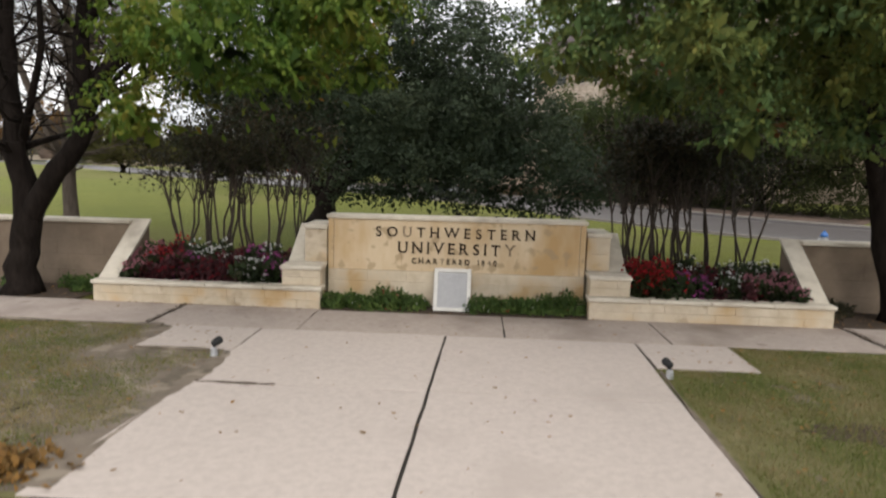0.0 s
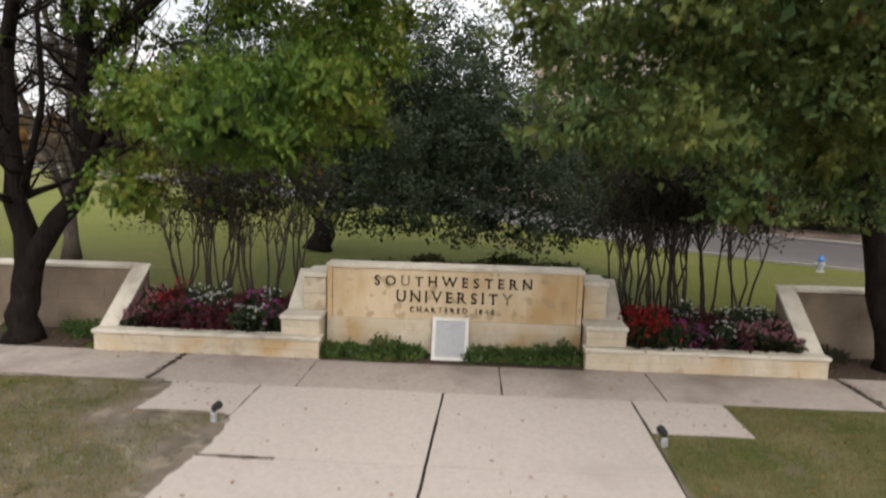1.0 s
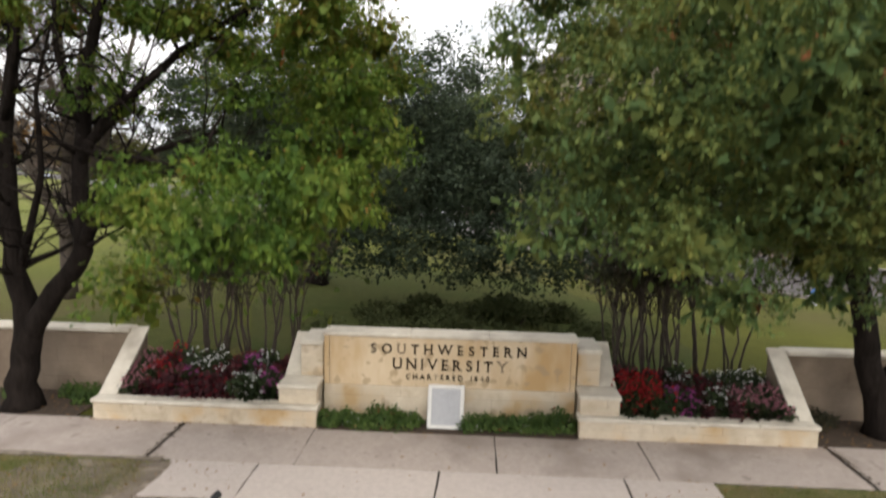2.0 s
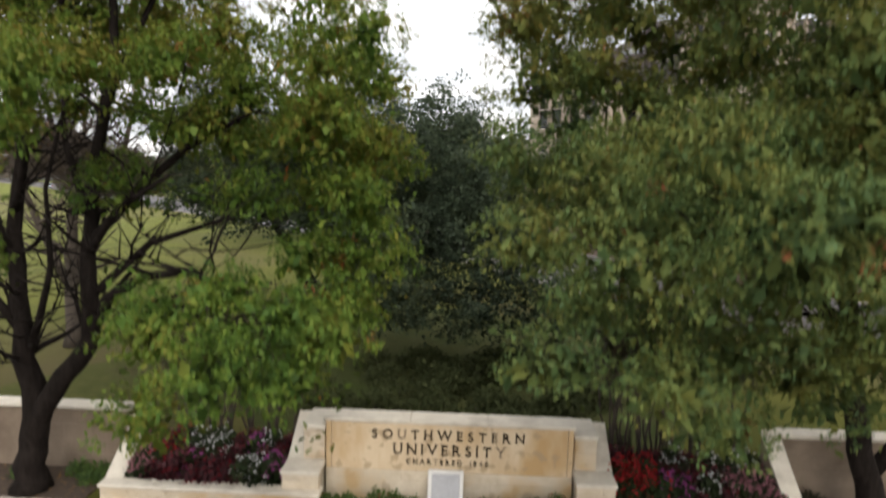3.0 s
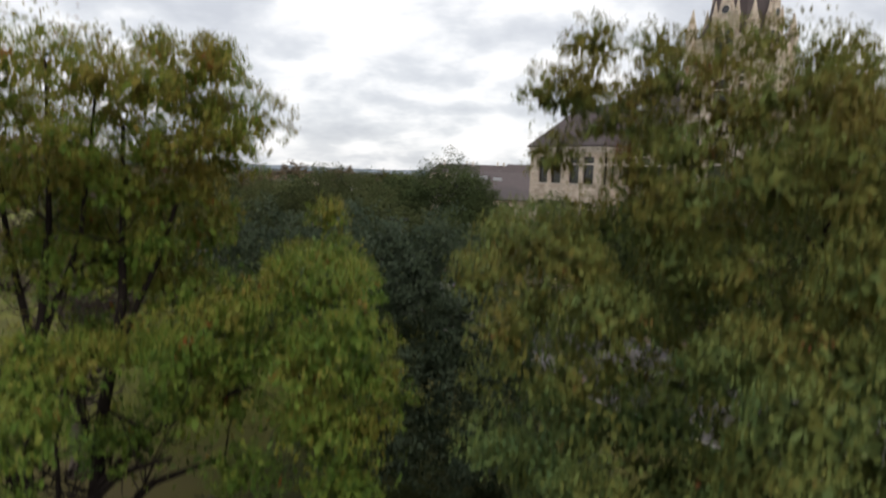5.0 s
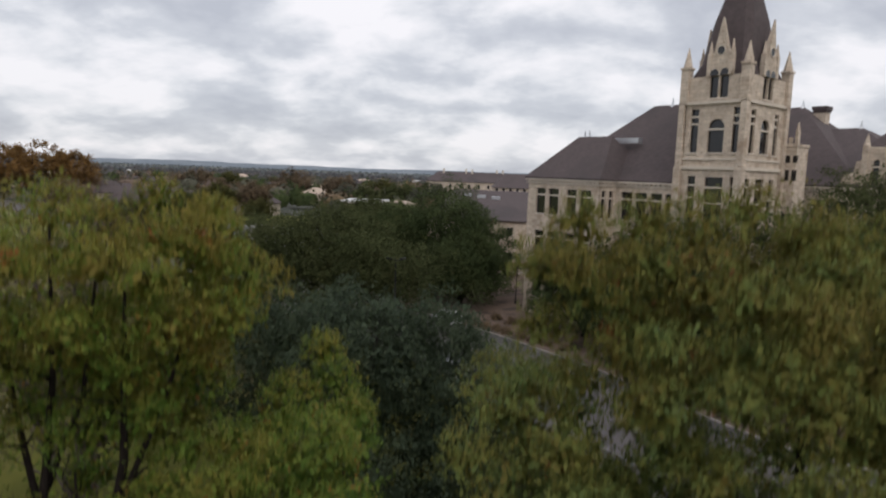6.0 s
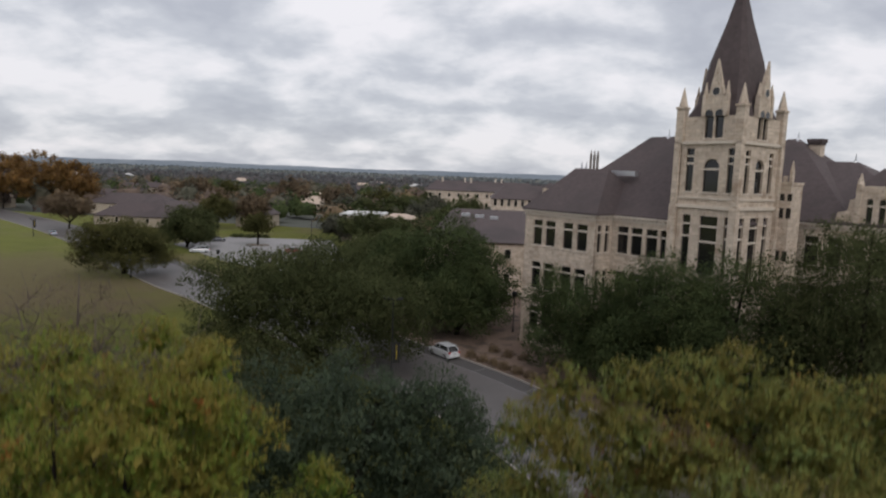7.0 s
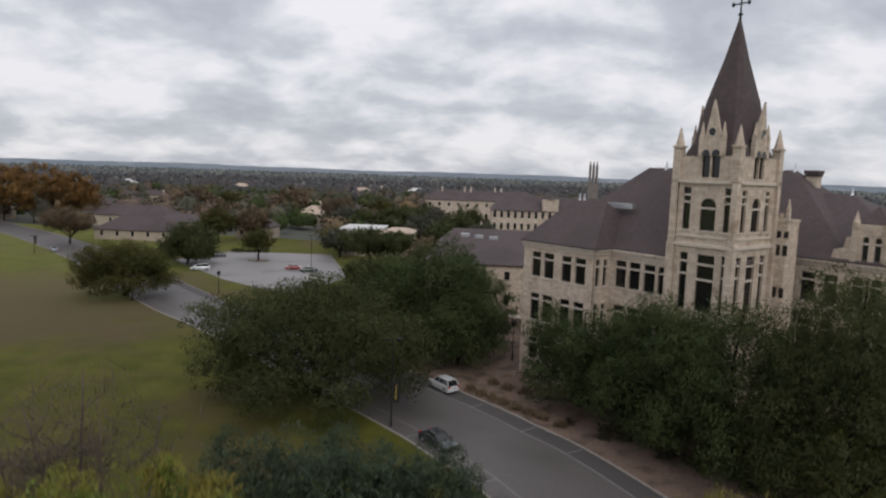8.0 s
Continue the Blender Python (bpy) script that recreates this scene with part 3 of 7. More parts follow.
        core["kind"] = "stuff"
    if inner:
        # shaded leaves inside the crown
        size_of = np.array([lo[1][0] * lo[1][1] * lo[1][2] for lo in lobes])
        pick = rs.choice(len(lobes), inner, p=size_of / size_of.sum())
        d = rs.normal(size=(inner, 3))
        d *= (rs.uniform(0, 1, inner) ** (1 / 3) * 0.8 / np.linalg.norm(d, axis=1))[:, None]
        pts = np.array([lobes[i][0] for i in pick]) + d * np.array([lobes[i][1] for i in pick])
        fill = part("inner_foliage", leaf_mesh("inner_foliage", pts - np.array(o), d, 6, 0.26 if size < 0.2 else size * 1.4, max(0.195, size * 1.3), mat, seed + 1, lobes=lobed), mat, t)
        fill["kind"] = "stuff"
    return t

# ---- ground, road, pavement ----
R = random.Random(5)
part("ground", ([(-4800, -4800, 0), (4800, -4800, 0), (4800, 4800, 0), (-4800, 4800, 0)], [(0, 1, 2, 3)]), M_GRASS)
tagged(bpy.data.objects["ground"], "green and straw-brown autumn lawn reaching the horizon", "lawn", kind="structure")


def smooth_line(pts, steps=6):
    """A rounded line through points."""
    p = [Vector(q) for q in pts]
    out = []
    for i in range(len(p) - 1):
        a, b, c, d = p[max(i - 1, 0)], p[i], p[i + 1], p[min(i + 2, len(p) - 1)]
        for s in range(steps):
            t = s / steps
            out.append(0.5 * (2 * b + (c - a) * t + (2 * a - 5 * b + 4 * c - d) * t * t + (3 * b - a - 3 * c + d) * t**3))
    return out + [p[-1]]


def offset_line(line, by):
    out = []
    for i, p in enumerate(line):
        d = (line[min(i + 1, len(line) - 1)] - line[max(i - 1, 0)]).normalized()
        out.append(p + Vector((-d.y, d.x)) * by)
    return out


def ribbon(line, a, b, z0, z1):
    """A raised strip between two offsets of a line."""
    l1, l2, n = offset_line(line, a), offset_line(line, b), len(line)
    v = [(p.x, p.y, z1) for p in l1] + [(p.x, p.y, z1) for p in l2] + [(p.x, p.y, z0) for p in l1] + [(p.x, p.y, z0) for p in l2]
    f = []
    for i in range(n - 1):
        f += [(i, n + i, n + i + 1, i + 1)[::-1], (2 * n + i, i, i + 1, 2 * n + i + 1)[::-1], (n + i, 3 * n + i, 3 * n + i + 1, n + i + 1)[::-1]]
    return v, f


DRIVE = smooth_line([(-330, 372), (-238, 268), (-165, 208), (-116, 163), (-65, 108.3), (-45, 89.5), (-10.75, 54.6), (-2.6, 45.1), (1.4, 40.0), (8.0, 28.4), (12.9, 21.6), (18.9, 16.6), (28, 12.0), (44, 6.5)])
ROAD_W = 14.2
part("road", ribbon(DRIVE, 0, ROAD_W, -0.05, 0.02), M_ASPHALT)
tagged(bpy.data.objects["road"], "grey asphalt campus drive with parallel parking lanes", "road", kind="structure")
for a, b in ((-0.18, 0.0), (ROAD_W, ROAD_W + 0.18)):
    tagged(part("kerb", ribbon(DRIVE, a, b, -0.05, 0.14), M_KERB), "pale concrete kerb along the campus drive", "kerb", kind="structure")
tagged(part("parking_lane", ribbon(DRIVE[22:], ROAD_W - 2.33, ROAD_W - 0.004, 0.0, 0.0245), M_LANE), "darker asphalt parking lane beside the kerb", "road", kind="structure")
for a in (2.35, ROAD_W - 2.45):
    tagged(part("road_marking", ribbon(DRIVE[20:], a, a + 0.12, 0.021, 0.026), M_LINE), "worn white parking lane line on asphalt", "road marking", kind="structure")
for side, start in ((0, 33), (1, 32)):
    for i in range(start, 60, 5):
        a, b = (0.2, 2.35) if side == 0 else (ROAD_W - 2.33, ROAD_W - 0.2)
        seg = [DRIVE[i], DRIVE[i] + (DRIVE[i + 1] - DRIVE[i]).normalized() * 0.12]
        tagged(part("bay_marking", ribbon(seg, a, b, 0.021, 0.029), M_LINE), "white tick between parallel parking bays", "road marking", "parking bay ticks", "structure")

lot = part("parking_lot", prism([(-86, 166), (-78, 190), (-46, 192), (-32, 150), (-38, 121), (-60, 138)], -0.05, 0.03), M_LOT)
tagged(lot, "pale worn asphalt parking lot with a planted island", "parking lot", kind="structure")
tagged(part("lot_island", prism([(-62.9 + 3.4 * math.cos(i * 0.523), 171.5 + 2.2 * math.sin(i * 0.523)) for i in range(12)], -0.05, 0.16), M_DIRT), "bare earth tree island in the parking lot", "island", kind="structure")
for i in range(9):
    xs, ys = -76.0 + 4.3 * i, 176.0 - 3.1 * i
    if i not in (0, 3):
        tagged(part("stall_line", prism([(xs, ys), (xs + 0.16, ys + 0.1), (xs - 2.3, ys + 4.6), (xs - 2.46, ys + 4.5)], 0.02, 0.036), M_LINE), "faded white parking stall line", "road marking", "parking stall lines", "structure")
street = part("street", prism([(-300, -60), (300, -60), (300, -9.55), (-300, -9.55)], -0.05, 0.012), M_ASPHALT)
tagged(street, "asphalt street in front of the entrance", "street", kind="structure")
for x0, x1 in ((-60, -4.3), (4.0, 60)):
    k = part("street_kerb", box(x0, x1, -9.55, -9.38, -0.05, 0.12, 0.02), M_KERB)
    tagged(k, "concrete kerb between street and lawn", "kerb", kind="structure")

pavement = thing("pavement", "pale pinkish concrete entrance walk cast in large slabs", "pavement", kind="structure")
part("joint_bed", joined([prism([(-40, -2.62), (40, -2.62), (40, -0.5), (-40, -0.5)], -0.05, 0.008), prism([(-5.66, -4.2), (5.36, -4.2), (5.36, -2.62), (-5.66, -2.62)], -0.05, 0.008),
                          prism([(-3.9, -9.4), (3.55, -9.4), (3.55, -4.2), (-3.9, -4.2)], -0.05, 0.008)]), M_JOINT, pavement, "dark leaf litter in the slab joints")


def slab(x0, x1, y0, y1, xa=0.0, xb=0.0):
    """A broom-finished slab with worn arrises and slightly wandering edges."""
    n, top = 6, []
    for i in range(n + 1):
        top.append((x0 + xa + (x1 + xb - x0 - xa) * i / n, y0 + R.uniform(-0.008, 0.008)))
    for i in range(1, n):
        top.append((x1 + xb * (1 - i / n) + R.uniform(-0.01, 0.01), y0 + (y1 - y0) * i / n))
    for i in range(n, -1, -1):
        top.append((x0 + (x1 - x0) * i / n, y1 + R.uniform(-0.008, 0.008)))
    for i in range(n - 1, 0, -1):
        top.append((x0 + xa * (1 - i / n) + R.uniform(-0.01, 0.01), y0 + (y1 - y0) * i / n))
    cx, cy = (x0 + x1) / 2, (y0 + y1) / 2
    k, m = len(top), 0.012
    shrink = [(x - m * np.sign(x - cx), y - m * np.sign(y - cy)) for x, y in top]
    v = [(x, y, -0.06) for x, y in top] + [(x, y, 0.022) for x, y in top] + [(x, y, 0.03) for x, y in shrink]
    f = [tuple(range(2 * k, 3 * k))]
    for r in (0, 1):
        f += [(r * k + i, r * k + (i + 1) % k, (r + 1) * k + (i + 1) % k, (r + 1) * k + i) for i in range(k)]
    return v, f


HOOD = [(-40, -14.2), (-14.17, -10.3), (-10.27, -6.27), (-6.19, -3.12), (-3.1, 1.045), (1.075, 4.3), (4.33, 8.52), (8.62, 12.6), (12.63, 40)]
for x0, x1 in HOOD:
    part("slab", slab(x0, x1, -2.6, -0.5 if abs(x0 + x1) < 5 else -0.62), M_PATH, pavement)
for x0, x1 in ((-5.65, -3.84), (3.61, 5.35)):
    part("slab", slab(x0, x1, -4.18, -2.625), M_CONCRETE, pavement)
for x0, x1, xa, xb in ((-3.8, -0.135, -0.06, -0.10), (-0.085, 3.58, -0.10, -0.07)):
    part("slab", slab(x0, x1, -5.83, -2.63, xa, xb), M_CONCRETE, pavement)
for x0, x1, xa, xb in ((-3.86, -0.235, -0.2, -0.11), (-0.185, 3.51, -0.11, -0.04)):
    part("slab", slab(x0, x1, -9.35, -5.86, xa, xb), M_CONCRETE, pavement)

for outline in ([(-12.4, -9.3), (-3.75, -9.3), (-3.75, -6.0), (-3.7, -4.1), (-5.5, -4.1), (-5.5, -2.6), (-8.2, -2.9), (-9.6, -4.0), (-11.6, -4.2), (-12.9, -5.6), (-11.9, -7.2), (-13.3, -8.3)], [(-4.0, -9.3), (-5.6, -9.2), (-6.3, -8.0), (-5.5, -7.1), (-5.7, -5.9), (-6.4, -5.0), (-7.6, -4.4), (-8.2, -3.3), (-5.7, -2.75), (-5.72, -4.25), (-4.6, -4.4), (-3.95, -5.9)],
                [(-12, -0.6), (-9, -0.6), (-9, 1.0), (-12, 1.0)]):
    ragged = []
    for (xa, ya), (xb, yb) in zip(outline, outline[1:] + outline[:1]):
        for q in range(9):
            ragged.append((xa + (xb - xa) * q / 9 + R.uniform(-0.13, 0.13), ya + (yb - ya) * q / 9 + R.uniform(-0.13, 0.13)))
    tagged(part("bare_patch", prism(ragged, -0.05, 0.004 if outline[0][0] < -12.2 and outline[0][1] < -5 else 0.009), M_DIRT), "bare trodden earth at the lawn edge", "bare earth", kind="structure")
for x0, x1, y0, y1 in ((-40, -3.7, -9.38, -2.6), (3.4, 40, -9.38, -2.6)):
    tagged(part("front_lawn", prism([(x0, y0), (x1, y0), (x1, y1), (x0, y1)], -0.05, 0.002 if x0 < 0 else 0.006), M_TURF), "patchy straw and green turf strip beside the entrance walk", "lawn", kind="structure")
# soil washed over the slab edges
rs_edge = random.Random(19)
for line, w in (([(-3.95, -9.2), (-3.90, -7.8), (-3.88, -6.0), (-3.80, -4.25)], 0.10), ([(-5.6, -4.19), (-3.85, -4.2)], 0.05), ([(-14.0, -2.62), (-8.0, -2.62), (-5.68, -2.62)], 0.07), ([(-5.66, -4.15), (-5.64, -2.66)], 0.06), ([(3.50, -9.2), (3.55, -6.0), (3.62, -4.25)], 0.03)):
    left, right = [], []
    for (xa, ya), (xb, yb) in zip(line, line[1:]):
        d = Vector((xb - xa, yb - ya))
        nrm = Vector((-d.y, d.x)).normalized()
        for q in range(14):
            p = Vector((xa, ya)) + d * q / 14
            k = w * max(0.15, 0.6 + 0.7 * math.sin(p.x * 2.1 + p.y * 1.7) + rs_edge.uniform(-0.35, 0.45))
            left.append(tuple(p - nrm * k))
            right.append(tuple(p + nrm * k))
    tagged(part("soil_edge", prism(left + right[::-1], 0.0, 0.036), M_DIRT), "thin soil washed over the slab edge", "soil", kind="structure")
worn = [(5.7 + (0.75 + 0.2 * math.sin(i * 2.7)) * math.cos(i * 0.314), -6.7 + (0.34 + 0.1 * math.sin(i * 3.9)) * math.sin(i * 0.314)) for i in range(20)]
tagged(part("bare_patch", prism(worn, -0.05, 0.014), M_SOIL), "small dark bare patch in the turf", "bare earth", kind="structure")
# patch of lawn toned down as if shaded by the red oak
thin_shade_bed = [(-12.0 + 4.6 * math.cos(a * 0.2618) * (1 + 0.08 * math.sin(a * 2.3)) + R.uniform(-0.2, 0.2), 6.4 + 4.6 * math.sin(a * 0.2618) * (1 + 0.1 * math.sin(a * 1.7)) + R.uniform(-0.2, 0.2)) for a in range(24)]
tagged(part("thin_lawn", prism(thin_shade_bed, -0.05, 0.008), M_THIN_SHADE), "thin grass under the red oak, darkened for its shade, with fallen leaves", "lawn", kind="structure")
# a darker sheet that stands in for shade on the lawn
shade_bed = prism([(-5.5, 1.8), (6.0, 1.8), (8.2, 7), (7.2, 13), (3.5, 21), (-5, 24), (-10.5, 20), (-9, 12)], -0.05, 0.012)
tagged(part("leaf_mulch", shade_bed, M_OAK_SHADE), "lawn under the live oak behind the sign, darkened for its shade", "mulch", kind="structure")

# ---- entrance sign and planters ----


def block_row(parent, x0, x1, y, z0, z1, depth, lo, hi, rng, mat=None, gap=0.004, name="stone_block"):
    """A course of cut stones of uneven length, faces slightly proud."""
    x = x0
    while x < x1 - 0.02:
        w = rng.uniform(lo, hi)
        e = x1 if x + w > x1 - lo * 0.6 else x + w
        pr = rng.uniform(0.0, 0.007)
        part(name, box(x + gap / 2, e - gap / 2, y - pr, y + depth, z0 + gap / 2, z1 - gap / 2, 0.006), mat or M_BLOCK, parent)
        x = e


def raked(x0, x1, y0, y1, za, zb, thick):
    """A wall whose top climbs from za at y0 to zb at y1: body, and its coping slab."""
    body = ([(x, y, z) for x in (x0, x1) for y, z in ((y0, 0), (y1, 0), (y1, zb), (y0, za))],
            [(0, 1, 2, 3), (7, 6, 5, 4), (0, 4, 5, 1), (1, 5, 6, 2), (2, 6, 7, 3), (3, 7, 4, 0)])
    e = 0.035
    cap = ([(x, y, z) for x in (x0 - e, x1 + e) for y, z in ((y0 - e, za + 0.003), (y1 + e, zb + 0.003), (y1 + e, zb + thick), (y0 - e, za + thick))], body[1])
    return body, cap


sign = thing("entrance_sign", "buff limestone entrance sign wall with dark raised lettering", "sign")
part("core", box(-3.05, 2.96, 0.03, 0.55, 0, 2.08), M_MORTAR, sign)
rs1 = random.Random(11)
for z0, z1 in ((0.0, 0.24), (0.24, 0.60), (0.60, 0.862)):
    block_row(sign, -3.07, 2.98, 0.0, z0, z1, 0.2, 0.35, 1.5, rs1, gap=0.002)
for x0, x1 in ((-2.93, -1.32), (-1.32, 0.42), (0.42, 1.72), (1.72, 2.84)):
    part("panel", box(x0 + 0.001, x1 - 0.001, 0.004, 0.2, 0.866, 2.07, 0.002), M_SMOOTH, sign, "honed golden limestone panel")
for x0, x1 in ((-3.07, -2.945), (2.855, 2.98)):
    part("pilaster", box(x0, x1, -0.012, 0.2, 0.866, 2.07, 0.012), M_SMOOTH, sign)
for x0, x1 in ((-3.11, -1.0), (-1.0, 0.9), (0.9, 3.02)):
    part("coping", box(x0 + 0.003, x1 - 0.003, -0.045, 0.6, 2.075, 2.16, 0.012), M_CAP, sign)


def letter_mesh(ch, mat, depth):
    cu = bpy.data.curves.new("letter", "FONT")
    cu.body, cu.size, cu.extrude, cu.offset = ch, 1.0, depth, 0.005
    ob = bpy.data.objects.new("letter_source", cu)
    scene.collection.objects.link(ob)
    me = bpy.data.meshes.new_from_object(ob.evaluated_get(bpy.context.evaluated_depsgraph_get()))
    bpy.data.objects.remove(ob)
    bpy.data.curves.remove(cu)
    me.materials.clear()
    me.materials.append(mat)
    return me


SERIFS = {"U": "t0.12 t0.88", "T": "b0.5", "H": "t0.08 t0.92 b0.08 b0.92", "W": "t0.05 t0.95 t0.5", "E": "b0.1 t0.1", "R": "b0.1 b0.92 t0.1", "N": "t0.08 b0.08 t0.92",
          "I": "t0.5 b0.5", "V": "t0.06 t0.94", "Y": "t0.06 t0.94 b0.5", "A": "b0.06 b0.94", "D": "b0.1 t0.1", "1": "b0.6", "4": "b0.7"}


def bx_(x0, x1, y0, y1, d):
    v = [(x, y, z) for x in (x0, x1) for y in (y0, y1) for z in (-d, d)]
    return v, [(0, 1, 3, 2), (4, 6, 7, 5), (0, 4, 5, 1), (2, 3, 7, 6), (0, 2, 6, 4), (1, 5, 7, 3)]


def lettering(text, x0, x1, zc, height, worn=()):
    """Raised capitals between x0 and x1, with small slab serifs at the feet."""
    scale = height / 0.72
    meshes = [None if c == " " else letter_mesh(c, M_LETTER_WORN if i in worn else M_LETTER, 0.015 / scale) for i, c in enumerate(text)]
    wid = [0.4 * scale if m is None else (max(v.co.x for v in m.vertices) - min(v.co.x for v in m.vertices)) * scale for m in meshes]
    gap = (x1 - x0 - sum(wid)) / (len(text) - 1)
    x = x0
    for ch, m, w in zip(text, meshes, wid):
        if m:
            lo = min(v.co.x for v in m.vertices)
            ob = part("letter", m, None, sign)
            ob.matrix_local = pose(x - lo * scale, -0.012, zc - height / 2, 90) @ Matrix.Diagonal((scale, scale, scale, 1))
            hi = max(v.co.x for v in m.vertices)
            feet = SERIFS.get(ch, "")
            for q in feet.split():
                mid, z = lo + (hi - lo) * float(q[1:]), 0.685 if q[0] == "t" else -0.005
                part("serif", bx_(mid - 0.10, mid + 0.10, z, z + 0.045, 0.016 / scale), m.materials[0], ob)
        x += w + gap


lettering("SOUTHWESTERN", -1.93, 1.79, 1.80, 0.235, worn=(2,))
lettering("UNIVERSITY", -1.40, 1.34, 1.43, 0.26, worn=(9,))
lettering("CHARTERED 1840", -1.08, 0.93, 1.12, 0.125, worn=(4, 12))

plaque = thing("plaque", "grey metal plaque in a pale stone frame leaning against the sign", "plaque")
lean = pose(-0.09, -0.50, 0.03, -24)
fr = bmesh.new()
for a in ((-0.43, -0.34, 0.0, 1.02), (0.34, 0.43, 0.0, 1.02), (-0.34, 0.34, 0.0, 0.09), (-0.34, 0.34, 0.93, 1.02)):
    box(a[0], a[1], -0.05, 0.05, a[2], a[3], 0.01, fr)
f_ob = part("frame", fr, M_PLAQUE_FRAME, plaque)
p_ob = part("plate", box(-0.345, 0.345, -0.02, 0.04, 0.085, 0.935, 0.004), M_PLAQUE, plaque, "dull grey plate with fine unreadable lines")
back = part("support", box(-0.3, 0.3, 0.05, 0.2, 0.0, 0.5, 0.01), M_CAP, plaque)
for o in (f_ob, p_ob, back):
    o.matrix_local = lean
for i in range(9):
    bar = part("text_bar", box(-0.27, R.uniform(0.12, 0.27), -0.024, -0.018, 0.82 - i * 0.075, 0.835 - i * 0.075), M_PLAQUE, plaque)
    bar.matrix_local = lean


def planter(mirror):
    """One raised flower bed with its stepped pier, raked side walls and low front wall; mirror -1 or 1."""
    s = mirror
    rng = random.Random(21 + s)

    def X(a, b):
        return (min(s * a, s * b) - 0.05, max(s * a, s * b) - 0.05)

    t = thing("planter", "raised limestone flower planter with pale coping beside the sign", "planter", "sign planters")
    lo, hi = X(3.05, 8.40)
    part("core", box(lo + 0.03, hi - 0.03, -0.68, -0.38, 0, 0.43), M_MORTAR, t)
    for z0, z1 in ((0.0, 0.22), (0.22, 0.435)):
        block_row(t, lo, hi, -0.71, z0, z1, 0.28, 0.45, 1.0, rng)
    n = 4
    for i in range(n):
        w = (hi - lo + 0.08) / n
        part("coping", box(lo - 0.04 + i * w + 0.003, lo - 0.04 + (i + 1) * w - 0.003, -0.76, -0.33, 0.438, 0.53, 0.018), M_CAP, t)
    # outer raked wall
    a, b = X(8.02, 8.40)
    body, cap = raked(a, b, -0.36, 1.25, 0.44, 1.70, 0.09)
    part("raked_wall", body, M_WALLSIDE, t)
    part("raked_coping", cap, M_CAP, t)
    # stepped pier against the sign
    a, b = X(3.08, 3.98)
    part("pier_core", box(a + 0.02, b - 0.02, -0.5, 1.2, 0, 0.9), M_MORTAR, t)
    block_row(t, a, b, -0.545, 0.535, 0.72, 0.3, 0.4, 0.7, rng)
    block_row(t, a, b, -0.545, 0.72, 0.895, 0.3, 0.4, 0.7, rng)
    part("pier_coping", box(a - 0.03, b + 0.03, -0.60, 0.16, 0.9, 1.0, 0.018), M_CAP, t)
    a2, b2 = X(3.08, 3.62)
    part("pier_core", box(a2 + 0.02, b2 - 0.02, 0.16, 1.2, 0.9, 1.79), M_MORTAR, t)
    for z0, z1 in ((1.005, 1.4), (1.4, 1.785)):
        block_row(t, a2, b2, 0.13, z0, z1, 0.3, 0.4, 0.7, rng)
    part("pier_coping", box(a2 - 0.03, b2 + 0.03, 0.08, 1.25, 1.79, 1.9, 0.018), M_CAP, t)
    a3, b3 = X(3.66, 3.98)
    body, cap = raked(a3, b3, 0.17, 1.25, 0.92, 1.72, 0.08)
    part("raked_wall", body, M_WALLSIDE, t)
    part("raked_coping", cap, M_CAP, t)
    # soil, rising to the back
    a4, b4 = X(3.98, 8.04)
    v = [(x, y, z) for x in (a4, b4) for y, z in ((-0.4, 0.0), (1.5, 0.0), (1.5, 0.72), (-0.4, 0.42))]
    part("soil", (v, [(0, 1, 2, 3), (7, 6, 5, 4), (0, 4, 5, 1), (1, 5, 6, 2), (2, 6, 7, 3), (3, 7, 4, 0)]), M_SOIL, t)
    # retaining wall that runs on outwards
    w = thing("retaining_wall", "mottled brown limestone retaining wall with flat coping", "wall", "retaining walls", "structure")
    a5, b5 = X(8.42, 18.0)
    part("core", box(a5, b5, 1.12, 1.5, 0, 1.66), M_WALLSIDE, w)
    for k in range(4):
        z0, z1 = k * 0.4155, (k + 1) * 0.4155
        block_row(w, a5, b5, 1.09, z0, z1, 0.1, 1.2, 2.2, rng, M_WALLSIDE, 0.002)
    for i in range(6):
        d = (b5 - a5) / 6
        part("coping", box(a5 + i * d + 0.003, a5 + (i + 1) * d - 0.003, 1.02, 1.56, 1.665, 1.76, 0.018), M_CAP, w)


planter(-1)
planter(1)

